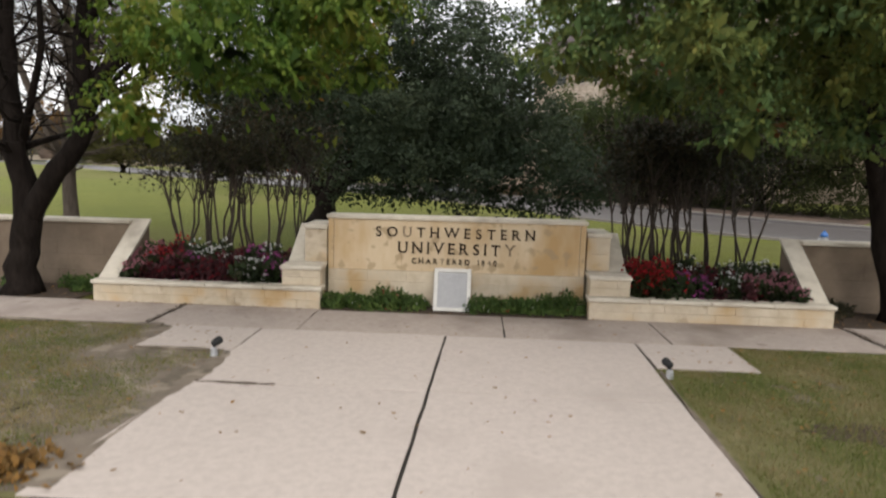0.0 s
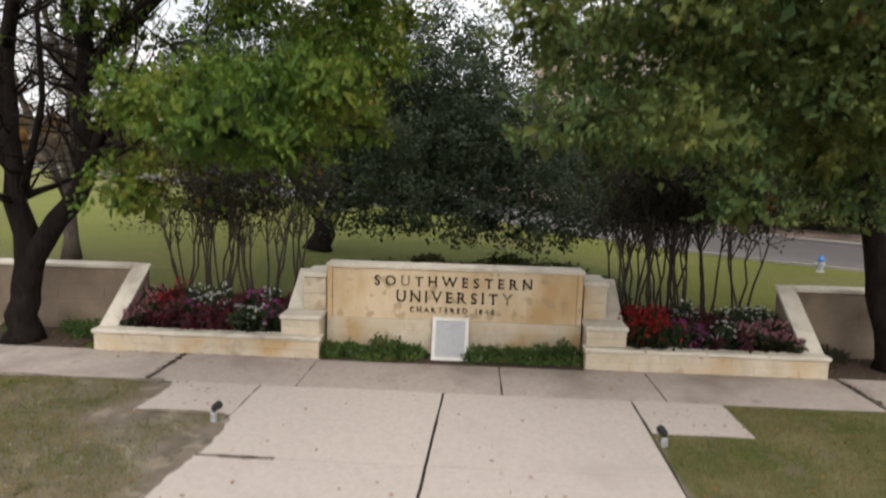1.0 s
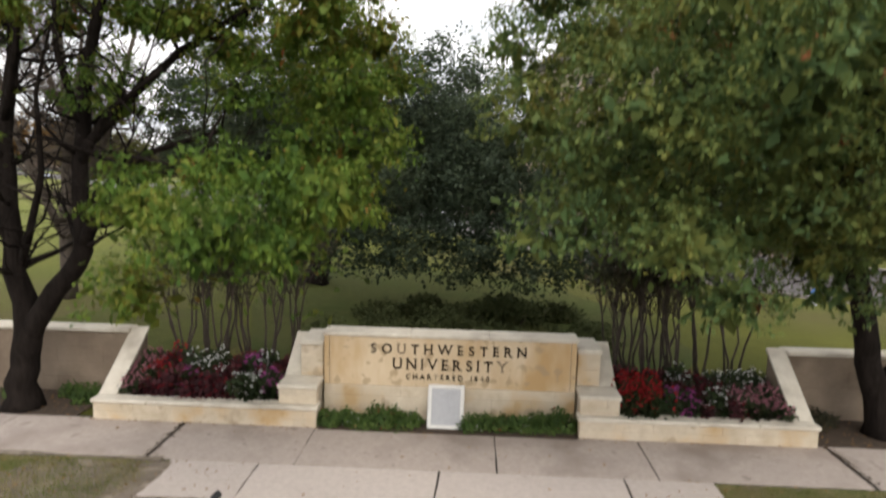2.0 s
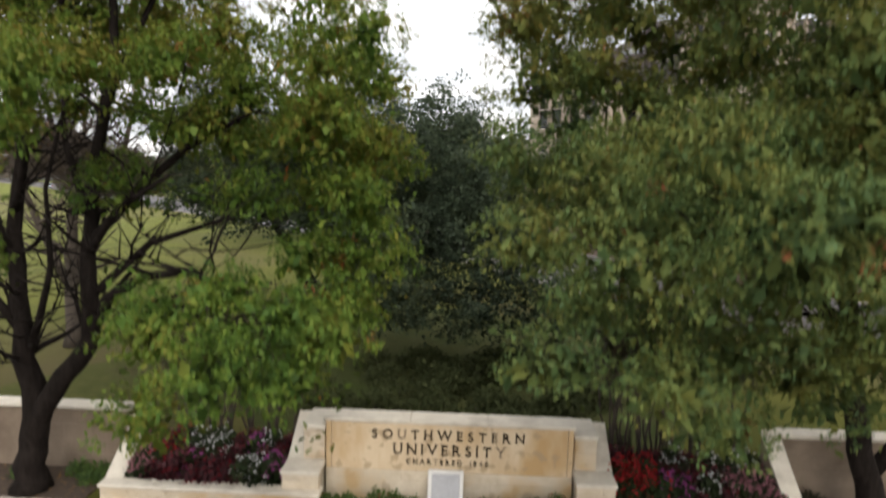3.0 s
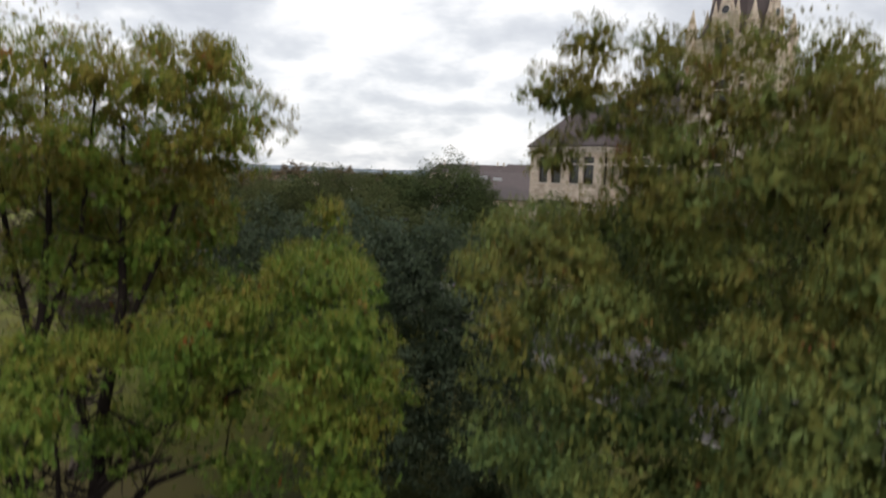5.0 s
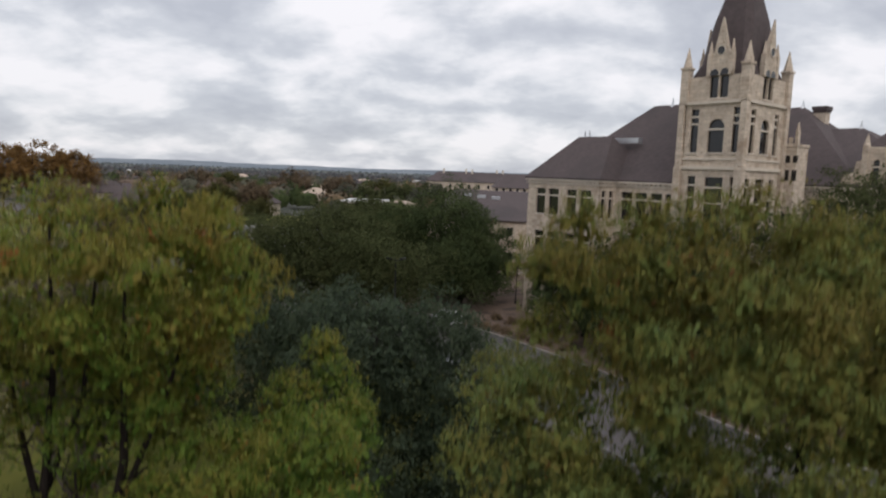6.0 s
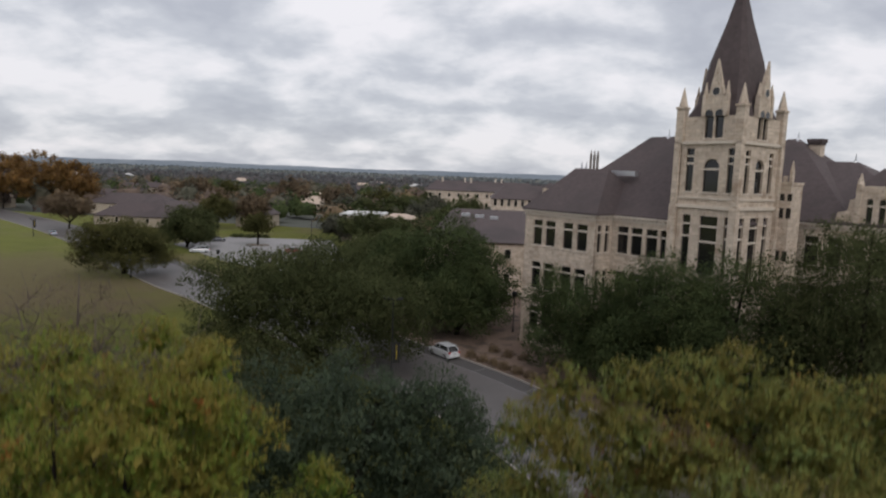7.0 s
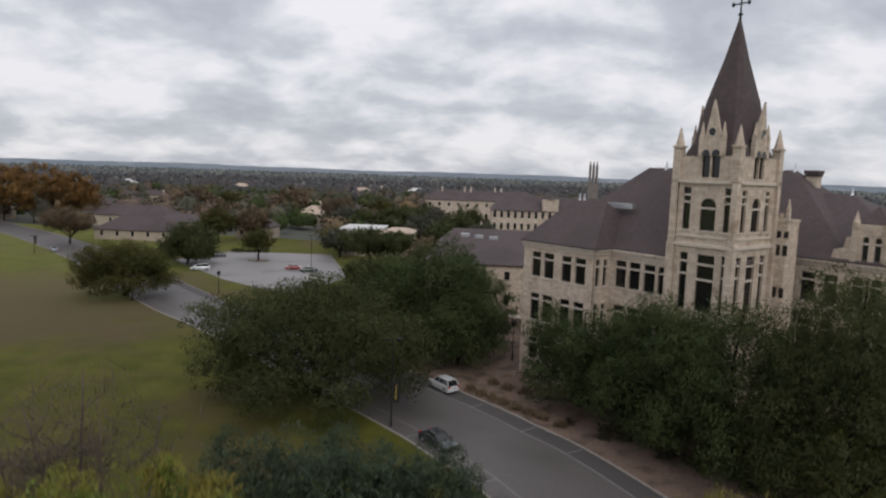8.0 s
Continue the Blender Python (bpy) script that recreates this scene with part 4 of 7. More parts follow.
# ---- trees at the entrance ----
tree("red_oak", "large multi-stemmed red oak turning yellow-green beside the sign",
     [[(-10.55, -0.15, 0, 0.40), (-10.45, -0.15, 1.0, 0.34), (-10.35, -0.1, 1.9, 0.33), (-10.5, -0.2, 4.2, 0.22), (-10.75, 0.0, 6.5, 0.18), (-10.6, 0.4, 9.5, 0.13), (-10.3, 0.6, 13.0, 0.08), (-10.4, 0.8, 17.0, 0.03)],
      [(-10.35, -0.1, 1.7, 0.27), (-9.55, -0.2, 3.0, 0.24), (-8.75, -0.3, 4.0, 0.22), (-8.8, -0.2, 6.0, 0.18), (-8.7, 0.2, 8.5, 0.15), (-8.3, 0.4, 11.0, 0.11), (-8.3, 0.6, 15.5, 0.04)],
      [(-8.75, -0.3, 4.1, 0.16), (-8.0, -0.8, 5.1, 0.13), (-7.0, -1.2, 5.7, 0.11), (-5.6, -2.0, 6.0, 0.09), (-4.2, -3.4, 6.0, 0.05)],
      [(-8.8, -0.2, 6.2, 0.13), (-7.6, 0.0, 7.6, 0.11), (-6.3, -0.3, 8.6, 0.09), (-4.6, -0.8, 9.4, 0.05)],
      [(-10.6, -0.1, 5.0, 0.14), (-11.6, 0.3, 7.5, 0.11), (-12.4, 0.6, 11.0, 0.06)],
      [(-10.6, 0.4, 9.3, 0.10), (-11.4, 0.7, 12.0, 0.08), (-12.3, 1.0, 16.0, 0.03)],
      [(-10.5, 0.5, 10.0, 0.09), (-9.6, 0.8, 12.6, 0.07), (-9.2, 1.0, 16.6, 0.03)],
      [(-8.8, -0.2, 6.0, 0.10), (-7.6, -1.0, 7.2, 0.08), (-6.0, -1.8, 8.0, 0.04)], [(-8.75, -0.25, 5.0, 0.11), (-7.5, 0.3, 6.3, 0.09), (-5.8, 0.8, 6.9, 0.05)],
      [(-10.6, 0.0, 6.0, 0.10), (-11.6, -0.8, 7.4, 0.07), (-12.6, -1.2, 8.8, 0.03)], [(-10.7, 0.0, 7.0, 0.10), (-9.9, -0.6, 8.6, 0.07), (-9.4, -1.0, 10.2, 0.03)],
      [(-8.8, -0.1, 7.0, 0.10), (-9.6, 0.4, 8.6, 0.07), (-9.9, 0.8, 10.4, 0.03)], [(-8.3, -0.6, 4.6, 0.09), (-6.9, -1.4, 4.9, 0.07), (-5.4, -2.6, 5.4, 0.04)],
      [(-10.5, -0.15, 3.4, 0.11), (-9.9, -0.5, 4.4, 0.09), (-9.4, -0.7, 5.8, 0.07), (-9.5, -0.6, 7.6, 0.05), (-9.1, -0.2, 10.0, 0.02)], [(-10.5, -0.2, 4.0, 0.12), (-11.2, -0.6, 5.4, 0.09), (-11.4, -0.7, 7.0, 0.06), (-11.9, -0.4, 9.8, 0.02)],
      [(-8.5, 0.3, 9.6, 0.09), (-7.5, 0.8, 12.2, 0.07), (-6.6, 1.0, 15.2, 0.03)]],
     [((-10.3, 1.0, 15.7), (4.3, 4.2, 3.4), 0.68), ((-6.3, 0.9, 15.5), (2.0, 2.6, 2.2)), ((-8.2, 2.6, 16.2), (2.6, 2.6, 2.2), 0.8), ((-6.9, -0.6, 7.5), (2.4, 1.6, 1.2), 0.45), ((-10.7, 1.2, 13.3), (2.0, 2.0, 1.3), 0.3), ((-7.1, 1.4, 13.3), (2.0, 1.8, 1.3), 0.5), ((-12.6, 0.4, 12.8), (2.6, 2.6, 2.4), 0.6), ((-9.0, 1.6, 12.4), (3.2, 2.8, 1.8), 0.75), ((-11.9, -0.6, 9.6), (1.9, 1.9, 1.8), 0.6),
      ((-5.7, -0.4, 9.9), (2.0, 2.2, 2.1)), ((-8.6, 0.9, 9.9), (1.7, 1.9, 1.4), 0.5), ((-2.3, -1.6, 9.3), (1.7, 2.1, 2.6)), ((-2.0, -1.9, 6.6), (1.5, 1.9, 2.1)), ((-3.0, -0.2, 11.2), (1.8, 2.0, 1.5)), ((-3.9, -1.2, 8.4), (1.3, 1.6, 1.5), 0.8), ((-3.2, 2.4, 9.0), (2.2, 2.0, 2.6), 0.6),
      ((-3.4, -4.8, 5.3), (2.35, 1.9, 1.35), 4), ((-4.5, -5.1, 4.4), (1.05, 0.95, 1.1), 5), ((-2.3, -5.2, 4.6), (1.1, 1.0, 1.1), 5), ((-5.7, -3.6, 5.7), (1.4, 1.4, 1.0), 2.5), ((-7.5, -5.4, 9.3), (1.6, 1.6, 2.0), 1.2), ((-8.4, -4.6, 6.9), (1.1, 1.2, 1.0), 1.2), ((-10.5, 4.8, 12.8), (3.6, 3.0, 2.6), 0.7), ((-8.2, -2.2, 10.0), (1.7, 1.6, 1.7), 1.0), ((-7.2, 1.6, 11.4), (2.2, 2.0, 1.6), 0.8), ((-10.2, 1.8, 10.4), (2.1, 2.0, 1.5), 0.4), ((-4.4, 4.6, 10.2), (2.6, 2.6, 3.2), 0.7)],
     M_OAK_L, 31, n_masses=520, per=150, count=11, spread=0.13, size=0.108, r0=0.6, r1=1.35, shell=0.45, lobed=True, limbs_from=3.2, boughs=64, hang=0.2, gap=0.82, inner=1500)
tree("red_oak", "broad red oak with dusty green leaves overhanging the sign",
     [[(10.3, 0.2, 0, 0.36), (10.1, 0.2, 1.0, 0.30), (9.7, 0.1, 2.2, 0.27), (9.2, 0.0, 4.0, 0.22), (8.9, 0.0, 7.0, 0.18), (8.9, 0.2, 11.0, 0.12), (8.8, 0.4, 16.5, 0.04)],
      [(9.5, 0.1, 2.9, 0.18), (8.3, -0.8, 5.2, 0.14), (6.6, -2.2, 6.6, 0.10), (4.2, -4.0, 7.4, 0.05)],
      [(10.1, 0.2, 1.2, 0.2), (11.4, 0.1, 3.2, 0.17), (12.3, 0.0, 6.5, 0.13), (12.8, 0.0, 12.0, 0.05)]],
     [((9.8, 0.4, 11.4), (6.9, 5.7, 6.2)), ((3.3, 0.7, 16.7), (1.6, 1.7, 1.8), 3), ((2.4, 0.6, 15.7), (1.0, 1.2, 1.1), 3.5), ((4.7, 0.9, 16.3), (1.5, 1.6, 2.0), 2.2), ((6.3, 1.2, 16.8), (1.9, 2.0, 2.2), 2.2), ((8.4, 1.6, 17.2), (2.0, 2.1, 2.2), 2), ((10.7, 1.2, 17.0), (1.9, 2.0, 2.2), 2), ((12.9, 0.6, 15.9), (2.1, 2.1, 2.2), 1.5), ((7.3, -1.8, 15.4), (1.9, 1.8, 2.2), 1.8), ((9.8, -2.4, 15.0), (1.9, 1.8, 2.2), 1.8), ((5.1, -1.2, 14.4), (1.8, 1.7, 2.1), 1.8), ((12.3, -2.8, 13.4), (2.0, 1.8, 2.1), 1.5), ((1.9, -0.3, 12.0), (1.9, 2.4, 2.8)), ((2.6, 4.0, 12.2), (2.4, 2.3, 2.2), 1.5), ((3.8, -4.2, 6.9), (2.9, 3.0, 2.6)), ((3.3, -0.6, 9.4), (2.6, 3.2, 4.4)), ((6.8, -3.8, 6.0), (3.2, 2.7, 2.4)), ((10.8, -3.2, 7.7), (3.6, 2.8, 2.6)), ((4.6, 1.0, 14.2), (2.0, 2.3, 2.2)), ((2.4, -4.6, 5.2), (1.3, 1.3, 1.2), 1.5), ((4.9, -4.7, 4.5), (1.2, 1.1, 1.0), 2), ((3.6, -4.6, 4.8), (1.2, 1.1, 1.0), 1.5), ((4.5, -1.5, 6.0), (2.4, 1.8, 1.8), 1.3), ((7.2, -1.0, 8.4), (3.6, 3.2, 3.6)), ((10.2, -4.2, 10.6), (3.8, 2.4, 3.4)), ((6.6, -4.4, 10.4), (2.8, 2.2, 2.8)), ((5.0, -6.0, 8.2), (2.4, 1.8, 2.1)), ((5.0, -1.5, 8.0), (2.2, 2.0, 2.0)), ((6.9, -2.8, 4.8), (1.8, 1.5, 1.2), 1.3), ((2.6, -0.2, 9.6), (2.0, 2.2, 2.0)), ((2.9, -0.2, 7.6), (1.8, 1.8, 1.5), 1.6), ((3.5, 0.0, 9.5), (1.8, 1.8, 1.6), 1.6), ((3.4, 0.4, 12.2), (1.9, 2.0, 1.5), 1.6), ((3.6, 1.0, 13.3), (1.9, 2.0, 1.8))],
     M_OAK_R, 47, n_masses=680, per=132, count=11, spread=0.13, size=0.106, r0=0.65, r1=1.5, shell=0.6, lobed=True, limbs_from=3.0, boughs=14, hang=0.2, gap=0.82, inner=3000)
tree("live_oak", "dark evergreen live oak spreading low behind the sign",
     [[(-7.6, 17.5, 0, 0.62), (-7.3, 17.6, 1.4, 0.52), (-6.4, 17.8, 3.2, 0.42), (-5.2, 18.2, 6.0, 0.27), (-4.2, 18.6, 10.5, 0.08)],
      [(-7.3, 17.6, 1.5, 0.36), (-8.9, 18.0, 3.6, 0.26), (-10.8, 18.4, 6.5, 0.12)],
      [(-6.9, 17.7, 2.2, 0.34), (-3.4, 17.0, 3.7, 0.25), (1.6, 16.4, 5.6, 0.1)]],
     [((-5.4, 17.6, 8.4), (5.2, 5.6, 5.6)), ((-0.9, 18.0, 10.8), (2.2, 2.4, 2.3), 1.2), ((-2.8, 18.2, 10.6), (1.6, 2.0, 1.9), 1.2), ((-11.8, 17.6, 8.6), (4.2, 4.6, 4.4)), ((0.8, 16.4, 6.9), (4.0, 4.4, 4.4)), ((-1.6, 20.5, 7.4), (4.6, 4.4, 4.4), 0.7), ((-8.0, 21.0, 8.0), (5.0, 4.2, 4.6), 0.7),
      ((1.6, 12.2, 3.4), (4.4, 2.6, 2.0), 1.3), ((-2.8, 12.0, 3.2), (3.4, 2.4, 2.0), 1.3), ((-0.8, 13.6, 4.8), (6.0, 3.6, 2.6)), ((0.6, 10.6, 2.6), (4.8, 2.2, 1.6), 1.8), ((4.4, 11.4, 2.7), (2.8, 2.2, 1.6), 1.8), ((-4.2, 11.4, 2.9), (2.4, 2.0, 1.5), 1.5)],
     M_LIVE_NEAR, 53, n_masses=380, per=30, count=12, spread=0.2, size=0.18, r0=0.8, r1=1.5, shell=0.55, limbs_from=1.5, tuft=0.3, inner=3000, gap=0.55)

# ---- trees over the campus ----


def oak(name, label, x, y, top, radius, mat, seed, trunk=0.4, low=2.2, flat=1.0, masses=60, per=14, count=20, size=0.42, spread=0.5, r0=1.2, r1=2.3, group="", bark=None):
    """A spreading tree by its foot, height and crown radius, with an uneven many-lobed crown."""
    rng = random.Random(seed)
    h = top - low
    lobes = [((x, y, low + h * 0.52), (radius * 0.70, radius * 0.70, h * 0.50))]
    for i in range(6):
        a = i * 2 * math.pi / 6 + rng.uniform(-0.4, 0.4)
        d = radius * rng.uniform(0.48, 0.68)
        r = radius * rng.uniform(0.30, 0.46)
        lobes.append(((x + d * math.cos(a), y + d * math.sin(a), low + h * rng.uniform(0.34, 0.66)), (r, r, h * rng.uniform(0.24, 0.36))))
    if low < 1.0:
        # low skirt of foliage
        for i in range(7):
            a = i * 2 * math.pi / 7 + rng.uniform(-0.3, 0.3)
            r = radius * rng.uniform(0.28, 0.36)
            lobes.append(((x + radius * 0.66 * math.cos(a), y + radius * 0.66 * math.sin(a), low + h * 0.24), (r, r, h * 0.22)))
    fork = Vector((x + rng.uniform(-0.3, 0.3), y, low * 0.8))
    stems = [[(x, y, 0, trunk), (x, y, low * 0.4, trunk * 0.85), (*fork, trunk * 0.75), (x + rng.uniform(-1, 1), y, low + h * 0.5, trunk * 0.35), (x, y, top - h * 0.12, 0.05)]]
    for i in range(3):
        a = rng.uniform(0, 2 * math.pi)
        stems.append([(*fork, trunk * 0.5), (x + radius * 0.3 * math.cos(a), y + radius * 0.3 * math.sin(a), low + h * 0.2, trunk * 0.32), (x + radius * 0.62 * math.cos(a), y + radius * 0.62 * math.sin(a), low + h * 0.42, 0.06)])
    return tree(name, label, stems, lobes, mat, seed, round(masses * (1.3 if low < 1.0 else 1.0)), round(per * (1.4 if low < 1.0 else 1.0)), round(count * 0.7), spread * 0.8, size * (0.74 if low < 1.0 else 1.0), r0, r1, 0.6, bark=bark, group=group, limbs_from=low * 0.7, tuft=size * 1.6, inner=round(8 * radius**2 + 600) if low < 1.0 else 0, gap=0.5 if low < 1.0 else 0.0)


LIVE_LABEL = "broad dark green live oak beside the campus drive"
oak("live_oak", LIVE_LABEL, -17.9, 60.4, 15.4, 15.4, M_LIVE, 61, 0.55, 0.5, masses=190, per=30, count=18, size=0.36, r0=1.6, r1=3.0, group="campus live oaks")
oak("live_oak", LIVE_LABEL, -4.8, 86.5, 17.6, 14.0, M_LIVE2, 62, 0.5, 0.9, masses=150, per=28, count=16, size=0.42, r0=1.7, r1=3.1, group="campus live oaks")
oak("live_oak", LIVE_LABEL, -1.4, 76.5, 11.5, 7.4, M_LIVE2, 60, 0.4, 0.8, masses=70, per=22, count=18, size=0.36, group="campus live oaks")
oak("live_oak", LIVE_LABEL, 14.0, 61.6, 13.0, 8.2, M_LIVE2, 63, 0.4, 0.8, masses=70, per=22, count=18, size=0.34, group="campus live oaks")
oak("live_oak", LIVE_LABEL, 20.4, 53.4, 16.0, 8.8, M_LIVE2, 64, 0.4, 0.8, masses=90, per=22, count=18, size=0.34, group="campus live oaks")
oak("live_oak", LIVE_LABEL, 26.0, 45.6, 18.5, 9.6, M_LIVE2, 65, 0.45, 0.8, masses=100, per=22, count=18, size=0.32, group="campus live oaks")
oak("live_oak", LIVE_LABEL, 32.6, 38.6, 22.3, 10.6, M_LIVE, 66, 0.5, 0.9, masses=130, per=22, count=18, size=0.31, group="campus live oaks")
oak("live_oak", LIVE_LABEL, 41.5, 46.5, 22.0, 9.5, M_LIVE, 67, 0.45, 1.2, masses=80, per=20, count=16, size=0.4, group="campus live oaks")
oak("live_oak", LIVE_LABEL, -17.0, 104.0, 13.5, 9.5, M_LIVE, 68, 0.4, 1.5, masses=80, per=14, count=18, size=0.5, group="campus live oaks")
oak("live_oak", "rounded live oak standing alone on the lawn edge", -71.2, 113.8, 12.2, 11.0, M_OLIVE, 69, 0.55, 0.95, masses=90, per=22, count=18, size=0.44, r0=1.4, r1=2.5)
oak("live_oak", "dark live oak at the parking lot entry", -79.0, 160.0, 12.0, 9.0, M_LIVE, 70, 0.4, 0.9, masses=80, per=14, count=16, size=0.6)
oak("red_oak", "small brownish green tree on a parking lot island", -62.9, 171.5, 9.6, 5.2, M_OLIVE, 71, 0.3, 3.0, masses=40, per=12, count=14, size=0.55)
oak("live_oak", "bushy green tree at the far end of the lot", -44.5, 199.0, 8.5, 7.0, M_OLIVE, 72, 0.3, 1.5, masses=40, per=12, count=14, size=0.7)
oak("live_oak", "dark live oak beyond the parking lot", -30.0, 172.0, 11.5, 10.0, M_LIVE, 73, 0.4, 1.8, masses=60, per=14, count=16, size=0.65)
oak("cedar_elm", "brownish roadside tree beside the drive", -134, 193.5, 12.5, 9.5, M_TOWNRUST, 74, 0.35, 2.6, masses=80, per=22, count=18, size=0.4)
for i, (x, y, h, r) in enumerate(((-190, 256, 26, 17), (-176, 262, 23, 13), (-208, 262, 26, 17), (-150, 330, 17, 13), (-92, 214, 12, 8), (-82, 222, 13, 8), (-98, 325, 19, 12), (-122, 300, 16, 10), (-62, 270, 16, 10), (-110, 268, 14, 9), (-44, 285, 15, 9), (-9, 130, 13, 5))):
    oak("cedar_elm", "autumn tree with orange-brown leaves" if i < 3 else "autumn tree with dull brown leaves", x, y, h, r, M_AUTUMN if i < 3 else (M_TOWNRUST, M_OLIVE, M_TOWNRUST)[i % 3], 80 + i, 0.3, 3.0, masses=70 if i < 3 else 40, per=20 if i < 3 else 12, count=14, size=0.8, group="autumn trees")
for i, (x, y, h, r, m) in enumerate(((-42, 228, 13, 9, 0), (-28, 236, 14, 10, 0), (-16, 242, 14, 10, 1), (-6, 226, 13, 9, 0), (-20, 219, 12, 8, 1), (-34, 252, 14, 10, 0), (-50, 246, 13, 10, 1), (-3, 262, 14, 10, 0), (-10, 196, 12, 8, 0), (2, 200, 12, 8, 1), (-24, 276, 14, 11, 0), (-24, 184, 9, 7, 0), (-42, 187, 8, 6, 1))):
    oak("live_oak", "dark live oak between the campus buildings", x, y, h, r, (M_LIVE, M_TOWNWOOD)[m], 140 + i, 0.4, 2.0, masses=40, per=12, count=14, size=0.85, group="oaks between buildings")
tree("bare_elm", "tall nearly leafless grey-brown elm behind the red oak",
     [[(-17.4, 12.5, 0, 0.34), (-17.4, 12.5, 2.5, 0.28), (-17.1, 12.6, 7, 0.2), (-17.3, 12.5, 12, 0.11), (-17.0, 12.6, 18.0, 0.02)], [(-17.4, 12.5, 2.6, 0.2), (-19.0, 12.0, 7.0, 0.14), (-20.2, 11.6, 12, 0.07), (-20.6, 11.4, 17.0, 0.02)],
      [(-17.3, 12.5, 3.4, 0.2), (-15.6, 13.2, 7.5, 0.13), (-14.4, 13.6, 12.0, 0.07), (-14.0, 13.8, 16.0, 0.02)], [(-17.1, 12.6, 7.2, 0.13), (-17.8, 11.2, 12.0, 0.08), (-18.4, 10.4, 17.0, 0.02)], [(-17.1, 12.6, 6.0, 0.12), (-15.6, 11.4, 11.0, 0.07), (-15.2, 10.8, 16.5, 0.02)]],
     [((-17.4, 12.4, 11.5), (4.2, 4.0, 6.2)), ((-17.2, 12.4, 16.0), (3.6, 3.4, 2.4))], M_TWIG, 90, n_masses=170, per=9, count=9, spread=0.35, size=0.085, r0=0.6, r1=1.2, limbs_from=2.5, boughs=420, bark=M_PALEBARK, twig=0.02)

# ---- far woods and hills ----
tagged(part("countryside", prism([(-4700, 262), (-260, 262), (-60, 232), (60, 150), (90, 60), (4700, 60), (4700, 4700), (-4700, 4700)], -0.05, 0.006), M_COUNTRY), "brown-green wooded country beyond the campus", "countryside", kind="structure")


def woods(name, label, mat, n, seed, near, farthest, cards, size):
    """Far tree crowns in one sheet of leaves."""
    rs = np.random.RandomState(seed)
    d = np.sqrt(rs.uniform(near**2, farthest**2, n * 2)) if farthest < 700 else near * (farthest / near) ** rs.uniform(0, 1, n * 2)
    a = rs.uniform(-0.86, 0.80, n * 2)
    x, y = d * np.sin(a), -15 + d * np.cos(a)
    lane = np.abs((y - 268) - (x + 238) * -1.25) < 26
    lot = (x > -95) & (x < 75) & (y < 215)
    houses = ((x > -150) & (x < -60) & (y < 246)) | ((x > -145) & (x < -98) & (y > 200) & (y < 245)) | ((x > -172) & (x < -128) & (y > 250) & (y < 285)) | ((x > -46) & (x < -16) & (y > 180) & (y < 215)) | ((x > -30) & (x < 70) & (y < 330))
    ok = ~(lane & (y < 420)) & ~lot & ~houses & ~((x < -100) & (y < 225)) & (y > 60)
    x, y = x[ok][:n], y[ok][:n]
    m = len(x)
    h, r = (rs.uniform(6, 10, m), rs.uniform(3.0, 5.5, m)) if farthest > 700 else (rs.uniform(7, 13, m), rs.uniform(4.5, 8.5, m))
    k = rs.normal(size=(m, cards, 3))
    k /= np.linalg.norm(k, axis=2)[:, :, None]
    k[:, :, 2] = np.abs(k[:, :, 2]) * 1.1 - 0.25
    q = rs.uniform(0.75, 1.05, (m, cards, 1))
    lump = 1 + 0.25 * np.sin(k[:, :, :1] * 5 + rs.uniform(0, 6, (m, 1, 1))) * np.cos(k[:, :, 1:2] * 4)
    c = np.stack([x, y, h * 0.5], 1)[:, None] + k * q * lump * np.stack([r, r, h * 0.55], 1)[:, None]
    ob = part(name, leaf_mesh(name, c.reshape(-1, 3), k.reshape(-1, 3), 1, 0.01, size, mat, seed, 0.2), mat)
    # the solid heart of every crown
    k = 5
    ring = [(math.cos(i * 2 * math.pi / k) * s, math.sin(i * 2 * math.pi / k) * s, z) for s, z in ((0.8, -0.7), (0.92, 0.15), (0.6, 0.66)) for i in range(k)] + [(0, 0, 0.92)]
    unit = np.array(ring)
    jit = 1 + rs.uniform(-0.2, 0.2, (m, len(unit), 1))
    v = np.stack([x, y, h * 0.5], 1)[:, None] + unit * jit * np.stack([r, r, h * 0.55], 1)[:, None] * (0.97 if farthest > 700 else 0.74)
    faces = [(a * k + i, a * k + (i + 1) % k, a * k + k + (i + 1) % k, a * k + k + i) for a in (0, 1) for i in range(k)] + [(2 * k + i, 2 * k + (i + 1) % k, 3 * k) for i in range(k)]
    core = mesh_of(name, v.reshape(-1, 3).tolist(), [tuple(q + (3 * k + 1) * j for q in f) for j in range(m) for f in faces], mat, True)
    hearts = part("inner_crown", core, None, ob)
    hearts["kind"] = "stuff"
    tagged(ob, label, "woods", kind="stuff")


woods("woods", "dark green live oak woods between houses", M_TOWNWOOD, 300, 101, 195, 620, 120, 1.8)
woods("woods", "green treetops across the town", M_LIVE2, 190, 102, 215, 620, 120, 1.8)
woods("woods", "brown and orange autumn treetops across the town", M_TOWNRUST, 130, 103, 230, 620, 120, 1.8)
woods("woods", "grey-brown leafless treetops across the town", M_TWIG, 110, 104, 230, 620, 120, 1.8)
# both far belts get their haze from the leaf colour alone
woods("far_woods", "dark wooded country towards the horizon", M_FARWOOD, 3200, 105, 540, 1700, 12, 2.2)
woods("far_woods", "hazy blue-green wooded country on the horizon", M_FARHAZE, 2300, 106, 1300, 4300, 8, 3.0)

